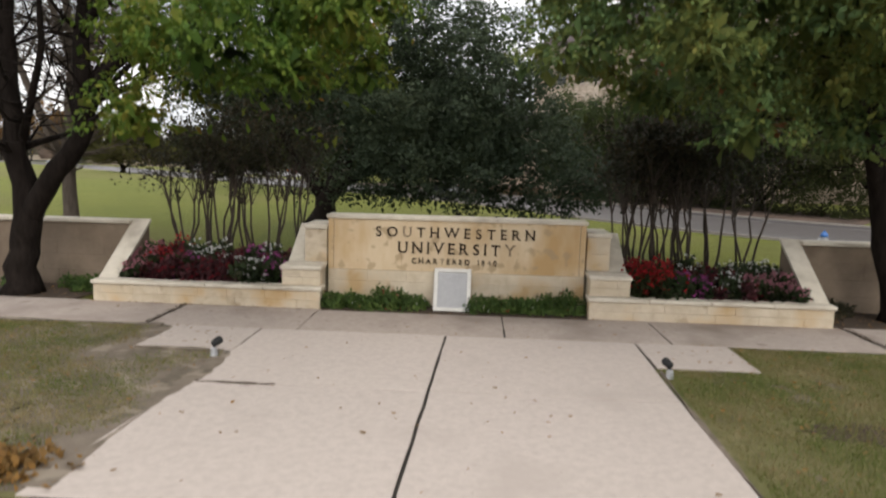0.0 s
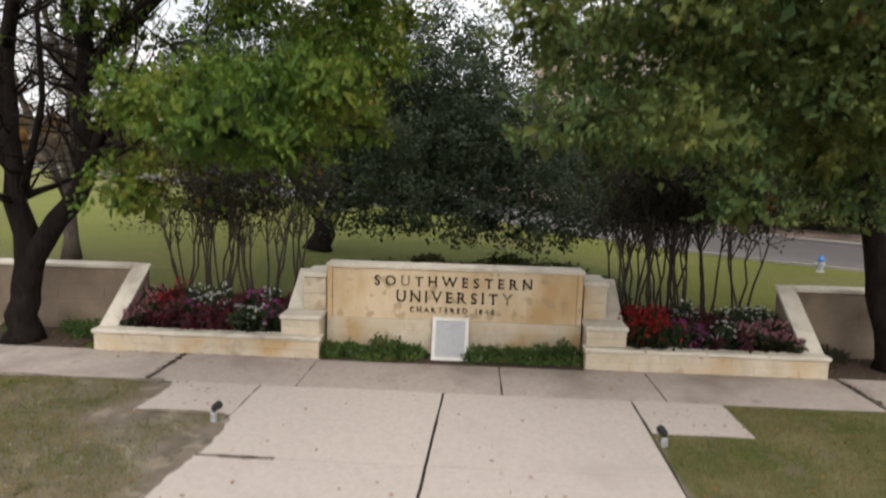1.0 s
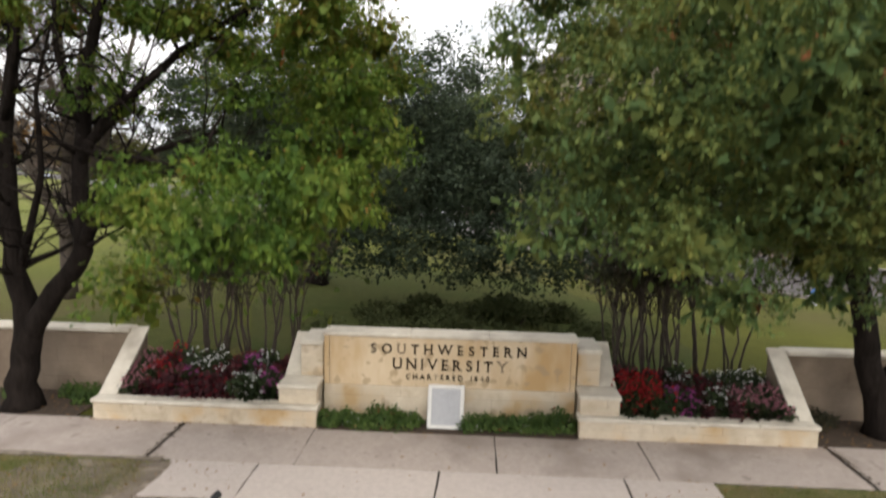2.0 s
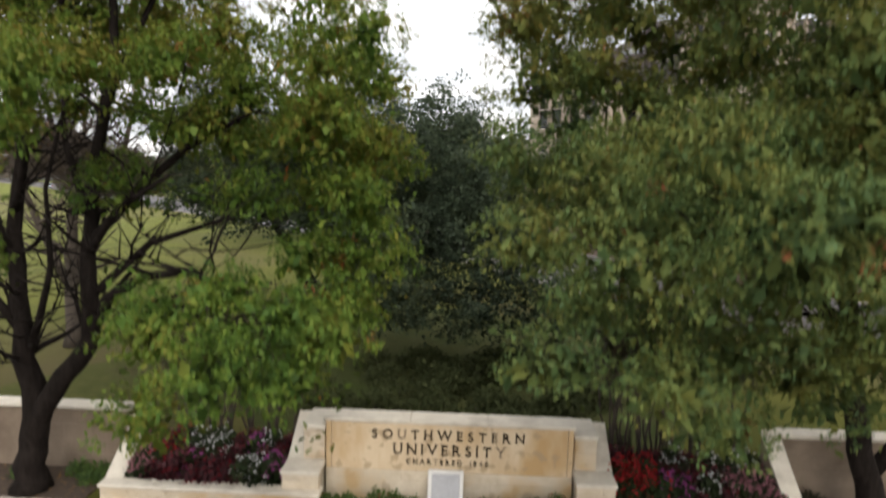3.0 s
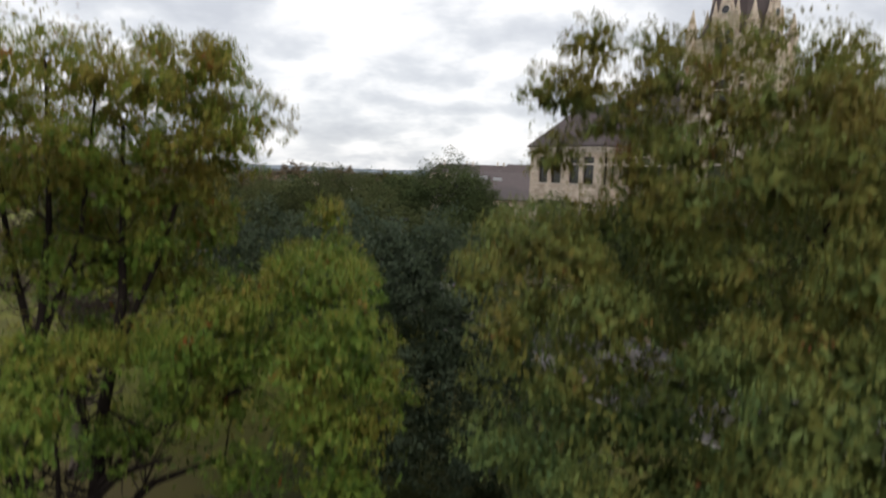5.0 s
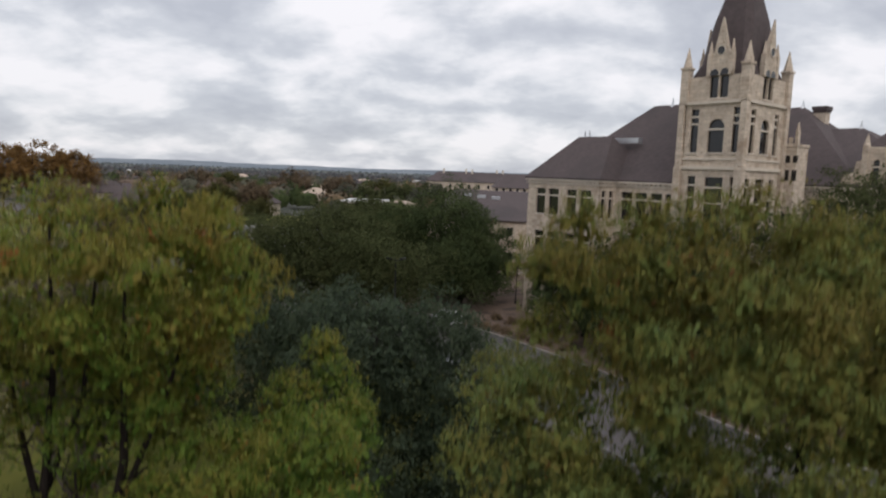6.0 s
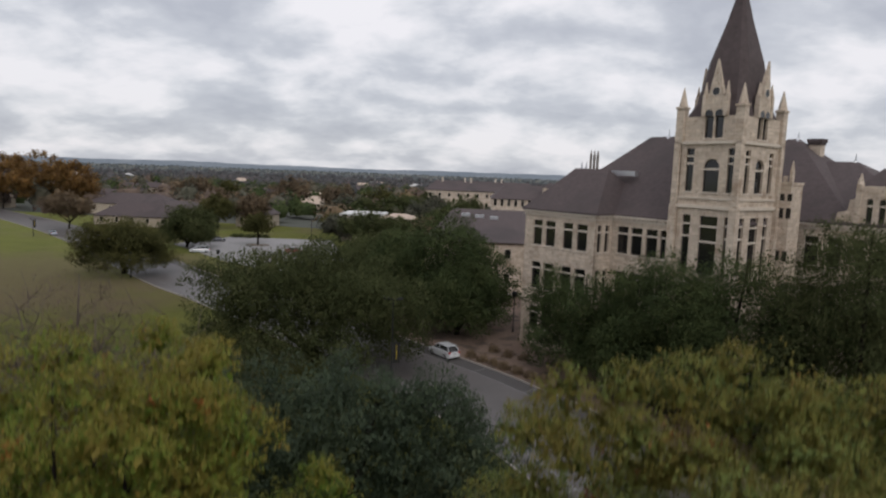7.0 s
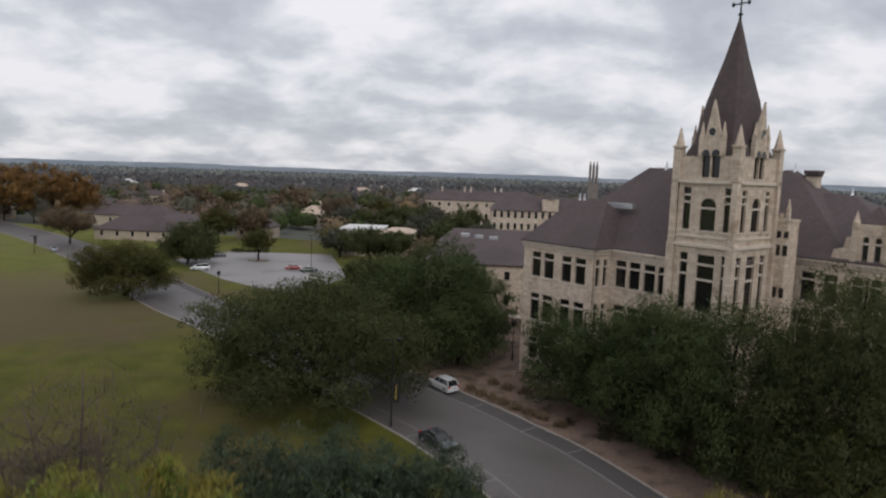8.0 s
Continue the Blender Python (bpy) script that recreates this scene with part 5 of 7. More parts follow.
# the hills' blue-grey is distance haze put into the base colour
M_HAZE_HILL = surface("far_hills", (0.16, 0.19, 0.22), (0.21, 0.235, 0.26), 0.002, 1.0, 0.0, stain=(0.26, 0.28, 0.30), stain_scale=0.004, spec=0.0)
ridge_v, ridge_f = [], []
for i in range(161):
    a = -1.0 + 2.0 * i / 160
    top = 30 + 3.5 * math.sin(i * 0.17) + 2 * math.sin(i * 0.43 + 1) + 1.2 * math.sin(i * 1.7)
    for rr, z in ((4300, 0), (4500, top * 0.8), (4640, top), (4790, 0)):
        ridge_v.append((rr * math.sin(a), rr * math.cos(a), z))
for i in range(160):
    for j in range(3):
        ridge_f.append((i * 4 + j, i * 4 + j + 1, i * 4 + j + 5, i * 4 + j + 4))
tagged(part("far_hills", (ridge_v, ridge_f), M_HAZE_HILL), "low wooded hills on the horizon in a haze-tinted blue-grey", "hills", kind="structure")

# ---- university hall ----
hall = thing("university_hall", "pale limestone university hall with dark hip roofs and a spired tower", "building", at=(26.4, 57.2, 0), turn=-49)


def facing(kind, at):
    """Maps (along, inward, z) of a wall to the hall: front walls stand at y = at, right walls at x = at, left walls at x = at."""
    if kind == "front":
        return lambda a, d, z: (a, at + d, z)
    if kind == "right":
        return lambda a, d, z: (at - d, a, z)
    return lambda a, d, z: (at + d, -a, z)


def mapped(fn, data):
    return [fn(*p) for p in data[0]], data[1]


def bx(a0, a1, d0, d1, z0, z1):
    v = [(a, d, z) for a in (a0, a1) for d in (d0, d1) for z in (z0, z1)]
    return v, [(0, 1, 3, 2), (4, 6, 7, 5), (0, 4, 5, 1), (2, 3, 7, 6), (0, 2, 6, 4), (1, 5, 7, 3)]


def arch_fill(a0, a1, z1, depth):
    """The stone above a round-headed opening that fills its square head; the arch springs half a width below z1."""
    r = (a1 - a0) / 2
    mid, zs, n = (a0 + a1) / 2, z1 - r, 10
    arc = [(mid - r * math.cos(math.pi * i / n), zs + r * math.sin(math.pi * i / n)) for i in range(n + 1)]
    v, f = [], []
    for d in (0.03, depth):
        v += [(a, d, z) for a, z in arc] + [(a, d, z1 + 0.001) for a, z in arc]
    m = 2 * (n + 1)
    for i in range(n):
        f += [(i, n + 1 + i, n + 2 + i, i + 1), (i, i + 1, m + i + 1, m + i)]
    return v, f


def window(parent, fn, a0, a1, z0, z1, bars=(), arched=False, mull=0, depth=0.32):
    """A bronze window in its opening: frame, transoms, mullions, and panes of dark glass between them."""
    w = part("window", mapped(fn, joined([bx(a0, a0 + 0.09, depth - 0.06, depth + 0.06, z0, z1), bx(a1 - 0.09, a1, depth - 0.06, depth + 0.06, z0, z1),
                                          bx(a0 + 0.09, a1 - 0.09, depth - 0.06, depth + 0.06, z0, z0 + 0.09), bx(a0 + 0.09, a1 - 0.09, depth - 0.06, depth + 0.06, z1 - 0.09, z1)])), M_FRAME, parent)
    cuts = [z0 + 0.09, *bars, z1 - 0.09]
    for lo, hi in zip(cuts, cuts[1:]):
        part("pane", mapped(fn, bx(a0 + 0.07, a1 - 0.07, depth, depth + 0.03, lo, hi)), M_PANE, w)
    for b in bars:
        part("transom", mapped(fn, bx(a0, a1, 0.06, depth + 0.05, b - 0.1, b + 0.1)), M_TRIM, w, "pale stone transom")
    for i in range(mull):
        m = a0 + (a1 - a0) * (i + 1) / (mull + 1)
        part("mullion", mapped(fn, bx(m - 0.05, m + 0.05, depth - 0.07, depth + 0.05, z0, z1)), M_FRAME, w)
    if arched:
        part("arch_head", mapped(fn, arch_fill(a0, a1, z1, depth + 0.1)), M_STONE, w, "limestone arch")
    part("sill", mapped(fn, bx(a0 - 0.12, a1 + 0.12, -0.1, depth, z0 - 0.16, z0 - 0.002)), M_TRIM, w, "projecting stone sill")
    return w


def wall(parent, fn, a0, a1, z0, z1, holes=(), thick=0.5, name="wall"):
    """A stone wall with real openings through it. holes: (a0, a1, z0, z1, transoms, arched, mullions)."""
    xs = sorted({a0, a1, *(h[0] for h in holes), *(h[1] for h in holes)})
    zs = sorted({z0, z1, *(h[2] for h in holes), *(h[3] for h in holes)})
    pieces = []
    for xa, xb in zip(xs, xs[1:]):
        for za, zb in zip(zs, zs[1:]):
            if not any(h[0] <= xa and xb <= h[1] and h[2] <= za and zb <= h[3] for h in holes):
                pieces.append(([(xa, 0, za), (xb, 0, za), (xb, 0, zb), (xa, 0, zb)], [(0, 1, 2, 3)]))
    for h in holes:
        p = [(h[0], h[2]), (h[1], h[2]), (h[1], h[3]), (h[0], h[3])]
        for (xa, za), (xb, zb) in zip(p, p[1:] + p[:1]):
            pieces.append(([(xa, 0, za), (xb, 0, zb), (xb, thick, zb), (xa, thick, za)], [(0, 1, 2, 3)]))
    pieces.append(([(a0, thick, z0), (a1, thick, z0), (a1, thick, z1), (a0, thick, z1)], [(0, 1, 2, 3)]))
    for xa in (a0, a1):
        pieces.append(([(xa, 0, z0), (xa, thick, z0), (xa, thick, z1), (xa, 0, z1)], [(0, 1, 2, 3)]))
    part(name, mapped(fn, joined(pieces)), M_STONE, parent)
    for h in holes:
        window(parent, fn, h[0], h[1], h[2], h[3], *h[4:])


def cornice(parent, fn, a0, a1, z, step=0.62):
    """A moulded cornice with dentils."""
    part("cornice", mapped(fn, joined([bx(a0 - 0.25, a1 + 0.25, -0.34, 0.1, z - 0.2, z), bx(a0 - 0.12, a1 + 0.12, -0.16, 0.1, z - 0.62, z - 0.42)])), M_TRIM, parent, "pale moulded stone cornice")
    n = int((a1 - a0) / step)
    den = part("dentil_course", mapped(fn, joined([bx(a0 + (i + 0.5) * (a1 - a0) / n - 0.14, a0 + (i + 0.5) * (a1 - a0) / n + 0.14, -0.22, 0.05, z - 0.42, z - 0.2) for i in range(n)])), M_TRIM, parent)
    den["kind"] = "stuff"


def rows(cols, specs):
    return [(c0, c1, *s) for c0, c1 in cols for s in specs]


UP, DOWN, BASE = (13.9, 17.3, (16.4,)), (7.9, 11.6, (10.75,)), (2.4, 5.4, (4.6,))
EAVE = 18.55
# front pavilion
A_COLS = [(-24.45, -22.75), (-22.2, -20.4), (-19.1, -17.4), (-16.8, -15.05)]
fa = facing("front", -2.5)
wall(hall, fa, -25.95, -13.85, 0, EAVE, rows(A_COLS, (UP, DOWN, BASE)))
cornice(hall, fa, -25.95, -13.85, EAVE)
fr_ = facing("right", -13.85)
wall(hall, fr_, -2.49, 0.8, 0, EAVE, rows([(-1.95, -1.15), (-0.5, 0.3)], (UP, DOWN)))
cornice(hall, fr_, -2.2, 0.8, EAVE)
fl = facing("left", -25.95)
wall(hall, fl, -26.0, 2.49, 0, EAVE, rows([(-3.0 - 3.4 * i, -1.4 - 3.4 * i) for i in range(7)], (UP, DOWN, BASE)))
cornice(hall, fl, -26.0, 2.49, EAVE)
# recessed centre range
B_COLS = [(-13.0, -11.35), (-10.95, -9.3), (-8.8, -7.18), (-6.75, -5.2)]
fb = facing("front", 0.8)
wall(hall, fb, -13.85, -4.75, 0, EAVE, rows(B_COLS, (UP, DOWN, BASE)))
cornice(hall, fb, -13.7, -4.75, EAVE)
# range and pavilion beyond the tower
fc = facing("front", 14.5)
wall(hall, fc, 2.3, 8.4, 0, EAVE + 0.3, rows([(3.6, 5.2), (6.2, 7.6)], (UP, DOWN, BASE)))
cornice(hall, fc, 2.3, 8.4, EAVE + 0.3)
fd = facing("front", 14.51)
wall(hall, fd, 8.4, 16, 0, EAVE + 0.3, [(9.2, 10.3, 13.9, 17.4, (16.4,), True), (11.0, 12.1, 13.9, 17.4, (16.4,), True)] + rows([(13 + 2.4 * i, 14.3 + 2.4 * i) for i in range(1)], (UP, DOWN)))
cornice(hall, fd, 8.4, 16, EAVE + 0.3)
wall(hall, facing("right", 16), 14.52, 39.5, 0, EAVE + 0.3, rows([(16 + 3 * i, 17.6 + 3 * i) for i in range(7)], (UP, DOWN)))
part("wall", mapped(facing("front", 26.0), bx(-25.9, -17.0, -0.4, 0, 0, EAVE)), M_STONE, hall)
part("wall", mapped(facing("front", 39.5), bx(-17.0, 15.4, -0.4, 0, 0, EAVE)), M_STONE, hall)
part("wall", mapped(facing("left", -17.0), bx(-39.0, -26.0, 0, 0.4, 0, EAVE)), M_STONE, hall)
wall(hall, fd, 8.9, 12.4, EAVE + 0.3, 23.4, [(9.75, 10.4, 19.2, 22.0, (21.2,), True), (11.0, 11.65, 19.2, 22.0, (21.2,), True)], name="dormer_wall")
part("dormer_parapet", mapped(fd, ([(a, d, z) for d in (-0.05, 0.45) for a, z in ((6.6, EAVE + 0.3), (8.9, EAVE + 0.3), (8.9, 22.0), (8.1, 21.8), (7.9, 20.6), (6.9, 20.3))], [(0, 1, 2, 3, 4, 5), (11, 10, 9, 8, 7, 6)] + [(i, 6 + i, 6 + (i + 1) % 6, (i + 1) % 6) for i in range(6)])), M_STONE, hall, "stepped limestone parapet beside the dormer")
part("dormer_roof", mapped(fd, ([(8.8, 0.3, 23.41), (12.5, 0.3, 23.41), (12.5, 8.0, 23.41), (8.8, 8.0, 23.41), (10.2, 2.6, 25.4), (11.1, 7.8, 25.4)], [(0, 1, 4), (1, 2, 5, 4), (2, 3, 5), (3, 0, 4, 5), (0, 3, 2, 1)])), M_SLATE, hall, "dark shingled dormer roof")
for a in (8.95, 12.35):
    part("dormer_pinnacle", mapped(fd, joined([bx(a - 0.3, a + 0.3, -0.2, 0.4, EAVE + 0.3, 23.6), tube([(a, 0.1, 23.6), (a, 0.1, 24.8)], [0.38, 0.05], 4)])), M_STONE, hall)


def hip(x0, x1, y0, y1, z0, z1, run, over=0.45):
    """A hip roof with a short ridge along x, with thickness at the eaves."""
    x0, x1, y0, y1 = x0 - over, x1 + over, y0 - over, y1 + over
    ym = (y0 + y1) / 2
    v = [(x0, y0, z0), (x1, y0, z0), (x1, y1, z0), (x0, y1, z0), (x0, y0, z0 + 0.18), (x1, y0, z0 + 0.18), (x1, y1, z0 + 0.18), (x0, y1, z0 + 0.18), (x0 + run, ym, z1), (x1 - run, ym, z1)]
    return v, [(3, 2, 1, 0), (0, 1, 5, 4), (1, 2, 6, 5), (2, 3, 7, 6), (3, 0, 4, 7), (4, 5, 9, 8), (5, 6, 9), (6, 7, 8, 9), (7, 4, 8)]


part("roof", hip(-25.9, 1.9, 1.2, 25.5, EAVE + 0.02, 29.2, 8.6), M_SLATE, hall, "dark grey-brown shingled hip roof")
part("roof", hip(-25.9, -13.9, -2.45, 9.5, EAVE + 0.025, 24.4, 3.6), M_SLATE, hall, "dark grey-brown shingled hip roof")
part("roof", hip(-17.0, 8.4, 14.6, 39.0, EAVE + 0.32, 29.5, 12.4), M_SLATE, hall, "dark grey-brown shingled hip roof")
part("roof", hip(-13.0, 16, 14.66, 39.5, EAVE + 0.345, 26.5, 12.6), M_SLATE, hall, "dark grey-brown shingled hip roof")
part("roof_vent", bx(-20.2, -14.2, 5.2, 6.0, 23.6, 24.25), M_METAL, hall, "pale metal ridge vent")
for x, y, z in ((-22.6, 4.6, 24.3), (-21.8, 4.6, 24.3), (-14.9, 13.3, 29.1), (-3.7, 26.8, 29.4), (-6.6, 26.8, 29.4), (3.6, 27.1, 26.4)):
    part("finial", joined([tube([(x, y, z - 0.6), (x, y, z), (x, y, z + 0.25), (x, y, z + 1.1)], [0.5, 0.28, 0.16, 0.03], 6)]), M_METAL, hall, "pale metal finial")
stack = part("chimney", bx(-2.3, -0.8, 26.9, 28.3, 22, 29.0), M_STONE, hall, "limestone chimney")
part("chimney_cap", joined([bx(-2.5, -0.6, 26.7, 28.5, 29.001, 29.5), bx(-2.4, -0.7, 26.8, 28.4, 28.7, 29.0)]), M_SLATE, stack, "dark chimney cap")

# tower
TX0, TX1, TY1 = -4.78, 2.42, 8.9
front, right, left = facing("front", 0.0), facing("right", TX1), facing("left", TX0)
LOW = [(-3.62, -2.62, 13.0, 19.5, (17.1, 18.5)), (-1.5, 0.62, 13.0, 19.45, (16.6, 18.3), False, 0), (1.42, 2.05, 13.0, 19.5, (17.1, 18.5))]
MIDW = [(-3.72, -2.75, 22.1, 26.85, (25.2, 26.0)), (-1.58, 0.30, 22.1, 25.7, (24.6,), True), (1.20, 2.0, 22.1, 26.85, (25.2, 26.0))]
GND = [(-3.62, -2.62, 6.5, 11.4, (9.9,)), (-1.5, 0.62, 6.5, 11.4, (9.9,)), (1.42, 2.05, 6.5, 11.4, (9.9,))]
wall(hall, front, TX0, TX1, 0, 27.4, LOW + MIDW + GND)
RLOW = [(1.1, 2.2, 13.0, 19.4, (17.1, 18.5)), (3.5, 5.3, 13.0, 19.4, (16.6, 18.3)), (6.5, 7.5, 13.0, 19.4, (17.1, 18.5))]
RMID = [(1.4, 2.4, 22.1, 26.7, (25.2, 26.0)), (3.7, 5.5, 22.1, 25.8, (24.6,), True), (6.6, 7.5, 22.1, 26.6, (25.2, 26.0))]
wall(hall, right, 0.0, TY1, 0, 27.4, RLOW + RMID)
wall(hall, left, -TY1, 0.0, 0, 27.4, [(-5.4, -3.4, 22.1, 25.7, (24.6,), True)])
wall(hall, facing("front", TY1), TX0, TX1, 17, 27.4)
for z, o, h in ((12.1, 0.16, 0.3), (20.6, 0.24, 0.34), (21.5, 0.12, 0.2), (27.65, 0.26, 0.34)):
    ring = joined([bx(TX0 - o, TX1 + o, -o, 0.02, z - h, z), bx(TX0 - o, TX1 + o, TY1 - 0.02, TY1 + o, z - h, z), bx(TX0 - o, TX0 + 0.02, 0.02, TY1 - 0.02, z - h, z), bx(TX1 - 0.02, TX1 + o, 0.02, TY1 - 0.02, z - h, z)])
    part("string_course", ring, M_TRIM, hall)
for x, y in ((TX0, 0), (TX1, 0), (TX1, TY1), (TX0, TY1)):
    sx, sy = (-1 if x == TX0 else 1), (-1 if y == 0 else 1)
    part("buttress", joined([bx(x - 0.34, x + 0.34, y - 0.34, y + 0.34, 0, 27.6), bx(x - 0.42, x + 0.42, y - 0.42, y + 0.42, 0, 20.5)]), M_STONE, hall)
    px, py = x - sx * 0.12, y - sy * 0.12
    part("pinnacle", joined([bx(px - 0.46, px + 0.46, py - 0.46, py + 0.46, 27.4, 31.2), bx(px - 0.56, px + 0.56, py - 0.56, py + 0.56, 31.2, 31.45), tube([(px, py, 31.45), (px, py, 33.6)], [0.58, 0.05], 4)]), M_STONE, hall, "pointed stone corner pinnacle")
for fn, a0, a1 in ((front, TX0, TX1), (right, 0, TY1), (left, -TY1, 0), (facing("front", TY1 - 0.5), TX0, TX1)):
    mid = (a0 + a1) / 2 if fn is not front else -0.72
    w2 = 1.2 if fn is front else 1.3
    # belfry wall with twin arched openings under a steep stone gable
    wall(hall, fn, a0 + 0.3, a1 - 0.3, 27.4, 30.3, [(mid - 1.08, mid - 0.08, 27.95, 30.29), (mid + 0.08, mid + 1.08, 27.95, 30.29)], name="belfry_wall")
    gab = [(mid - w2, 30.3), (mid + w2, 30.3), (mid + w2, 31.7), (mid + 0.82, 32.6), (mid + 0.07, 36.3), (mid - 0.07, 36.3), (mid - 0.82, 32.6), (mid - w2, 31.7)]
    k = len(gab)
    v = [(a, -0.12, z) for a, z in gab] + [(a, 0.5 if z < 33 else 0.0, z) for a, z in gab]
    f = [tuple(range(k)), tuple(range(2 * k - 1, k - 1, -1))] + [(i, k + i, k + (i + 1) % k, (i + 1) % k) for i in range(k)]
    gable = part("gable", mapped(fn, (v, f)), M_STONE, hall, "steep limestone gable with a round opening")
    for s in (-0.58, 0.58):
        lo = [(mid + s - 0.46, -0.14, 30.3), (mid + s + 0.46, -0.14, 30.3)]
        arc = [(mid + s + 0.46 * math.cos(math.pi * i / 8), -0.14, 30.55 + 0.46 * math.sin(math.pi * i / 8)) for i in range(9)]
        part("louvre", mapped(fn, (lo + arc, [tuple(range(11))])), M_PANE, gable, "dark arched belfry opening")
    ring = [(mid + 0.42 * math.cos(i * math.pi / 6), -0.135, 32.9 + 0.42 * math.sin(i * math.pi / 6)) for i in range(12)]
    part("oculus", mapped(fn, (ring, [tuple(range(12))])), M_PANE, gable, "dark round oculus")
    rim = [(mid + 0.5 * math.cos(i * math.pi / 8), -0.15, 32.9 + 0.5 * math.sin(i * math.pi / 8)) for i in range(17)]
    part("oculus_ring", mapped(fn, tube(rim, [0.07] * 17, 5)), M_TRIM, gable)
    for s in (-1, 1):
        a = mid + s * (w2 + 0.05)
        part("pinnacle", mapped(fn, joined([bx(a - 0.22, a + 0.22, -0.2, 0.3, 30.3, 32.6), tube([(a, 0.05, 32.6), (a, 0.05, 34.0)], [0.3, 0.04], 4)])), M_STONE, gable)
SX, SY = (TX0 + TX1) / 2, TY1 / 2


def spire_ring(z, hx, hy, ch):
    return [(SX + a, SY + b, z) for a, b in ((-hx + ch, -hy), (hx - ch, -hy), (hx, -hy + ch), (hx, hy - ch), (hx - ch, hy), (-hx + ch, hy), (-hx, hy - ch), (-hx, -hy + ch))]


sv, sf = [], []
levels = [(30.3, 3.35, 4.1, 0.5), (32.0, 2.85, 3.3, 0.7), (36.5, 2.26, 2.34, 0.66), (41.0, 1.12, 1.10, 0.36), (45.6, 0.09, 0.09, 0.04)]
for lv in levels:
    sv += spire_ring(*lv)
for i in range(len(levels) - 1):
    for j in range(8):
        sf.append((i * 8 + j, i * 8 + (j + 1) % 8, i * 8 + 8 + (j + 1) % 8, i * 8 + 8 + j))
sf += [tuple(range(8))[::-1], tuple(range(len(levels) * 8 - 8, len(levels) * 8))]
part("spire", (sv, sf), M_SLATE, hall, "tall dark shingled spire")
CZ = 45.5
part("cross", joined([tube([(SX, SY, CZ), (SX, SY, CZ + 0.5), (SX, SY, CZ + 2.5)], [0.15, 0.09, 0.08], 6), tube([(SX - 0.85, SY, CZ + 1.7), (SX + 0.85, SY, CZ + 1.7)], [0.09, 0.09], 6),
                      tube([(SX, SY, CZ + 0.3), (SX, SY, CZ + 0.55), (SX, SY, CZ + 0.8)], [0.05, 0.3, 0.05], 8), tube([(SX, SY, CZ + 2.3), (SX, SY, CZ + 2.5), (SX, SY, CZ + 2.7)], [0.03, 0.2, 0.03], 8),
                      tube([(SX - 0.9, SY, CZ + 1.5), (SX - 0.9, SY, CZ + 1.9)], [0.16, 0.16], 6), tube([(SX + 0.9, SY, CZ + 1.5), (SX + 0.9, SY, CZ + 1.9)], [0.16, 0.16], 6)]), M_BLACK, hall, "black metal cross finial")
# stair turret beside the tower
part("stair_turret", joined([bx(TX1 - 0.3, TX1 + 1.5, 9.2, 12.0, 0, 23.2), bx(TX1 - 0.4, TX1 + 1.6, 9.1, 12.1, 23.2, 23.5), bx(TX1 - 0.3, TX1 + 0.1, 9.2, 9.5, 23.5, 24.2), bx(TX1 + 0.5, TX1 + 0.9, 9.2, 9.5, 23.5, 24.2), bx(TX1 + 1.2, TX1 + 1.55, 9.15, 9.6, 23.5, 24.6), tube([(TX1 + 1.37, 9.37, 24.6), (TX1 + 1.37, 9.37, 25.9)], [0.32, 0.04], 4)]), M_STONE, hall, "square stone stair turret")
tf = facing("front", 9.2)
for a in (TX1 + 0.35, TX1 + 1.15):
    for z in (14.5, 19.4, 21.4):
        part("window", mapped(tf, bx(a, a + 0.5, -0.02, 0.05, z, z + (1.2 if z < 21 else 0.8))), M_PANE, hall)

# ---- other buildings ----


def block_house(name, label, x0, x1, y0, y1, eave, ridge, wall_mat, cols=0, storeys=1, run=None, win_h=1.7, group="", gable_x=None):
    """A plain building with a hip roof and rows of windows on its near side."""
    h = thing(name, label, "building", group, at=((x0 + x1) / 2, (y0 + y1) / 2, 0))
    cx, cy = (x0 + x1) / 2, (y0 + y1) / 2
    a, b, c, d = x0 - cx, x1 - cx, y0 - cy, y1 - cy
    part("wall", bx(a, b, c, d, 0, eave), wall_mat, h)
    part("roof", hip(a, b, c, d, eave + 0.01, ridge, run or (d - c) / 2), M_SLATE, h)
    for s in range(storeys):
        for i in range(cols):
            x = a + (b - a) * (i + 0.5) / cols
            z = eave * (s + 0.42) / storeys
            w = part("window", joined([bx(x - 0.55, x + 0.55, c - 0.06, c + 0.02, z, z + win_h)]), M_PANE, h)
            part("frame", joined([bx(x - 0.68, x - 0.55, c - 0.1, c, z - 0.12, z + win_h + 0.12), bx(x + 0.55, x + 0.68, c - 0.1, c, z - 0.12, z + win_h + 0.12), bx(x - 0.55, x + 0.55, c - 0.1, c, z - 0.12, z - 0.002), bx(x - 0.55, x + 0.55, c - 0.1, c, z + win_h + 0.002, z + win_h + 0.12)]), M_TRIM, w)
    return h


M_BRICKISH = surface("house_siding", (0.36, 0.30, 0.23), (0.46, 0.39, 0.30), 1.2, 0.9, 0.2)
M_ROOF_WHITE = surface("white_membrane", (0.50, 0.50, 0.485), (0.62, 0.61, 0.595), 0.6, 0.8, 0.1, stain=(0.5, 0.48, 0.45))
M_ROOF_TAN = surface("tan_roof", (0.40, 0.31, 0.24), (0.50, 0.40, 0.32), 1.0, 0.9, 0.2)
block_house("dormitory", "long limestone campus building with dark hip roof", 6.2, 70, 240, 262, 13.7, 19.2, M_STONE, 24, 3, 6, win_h=2.5)
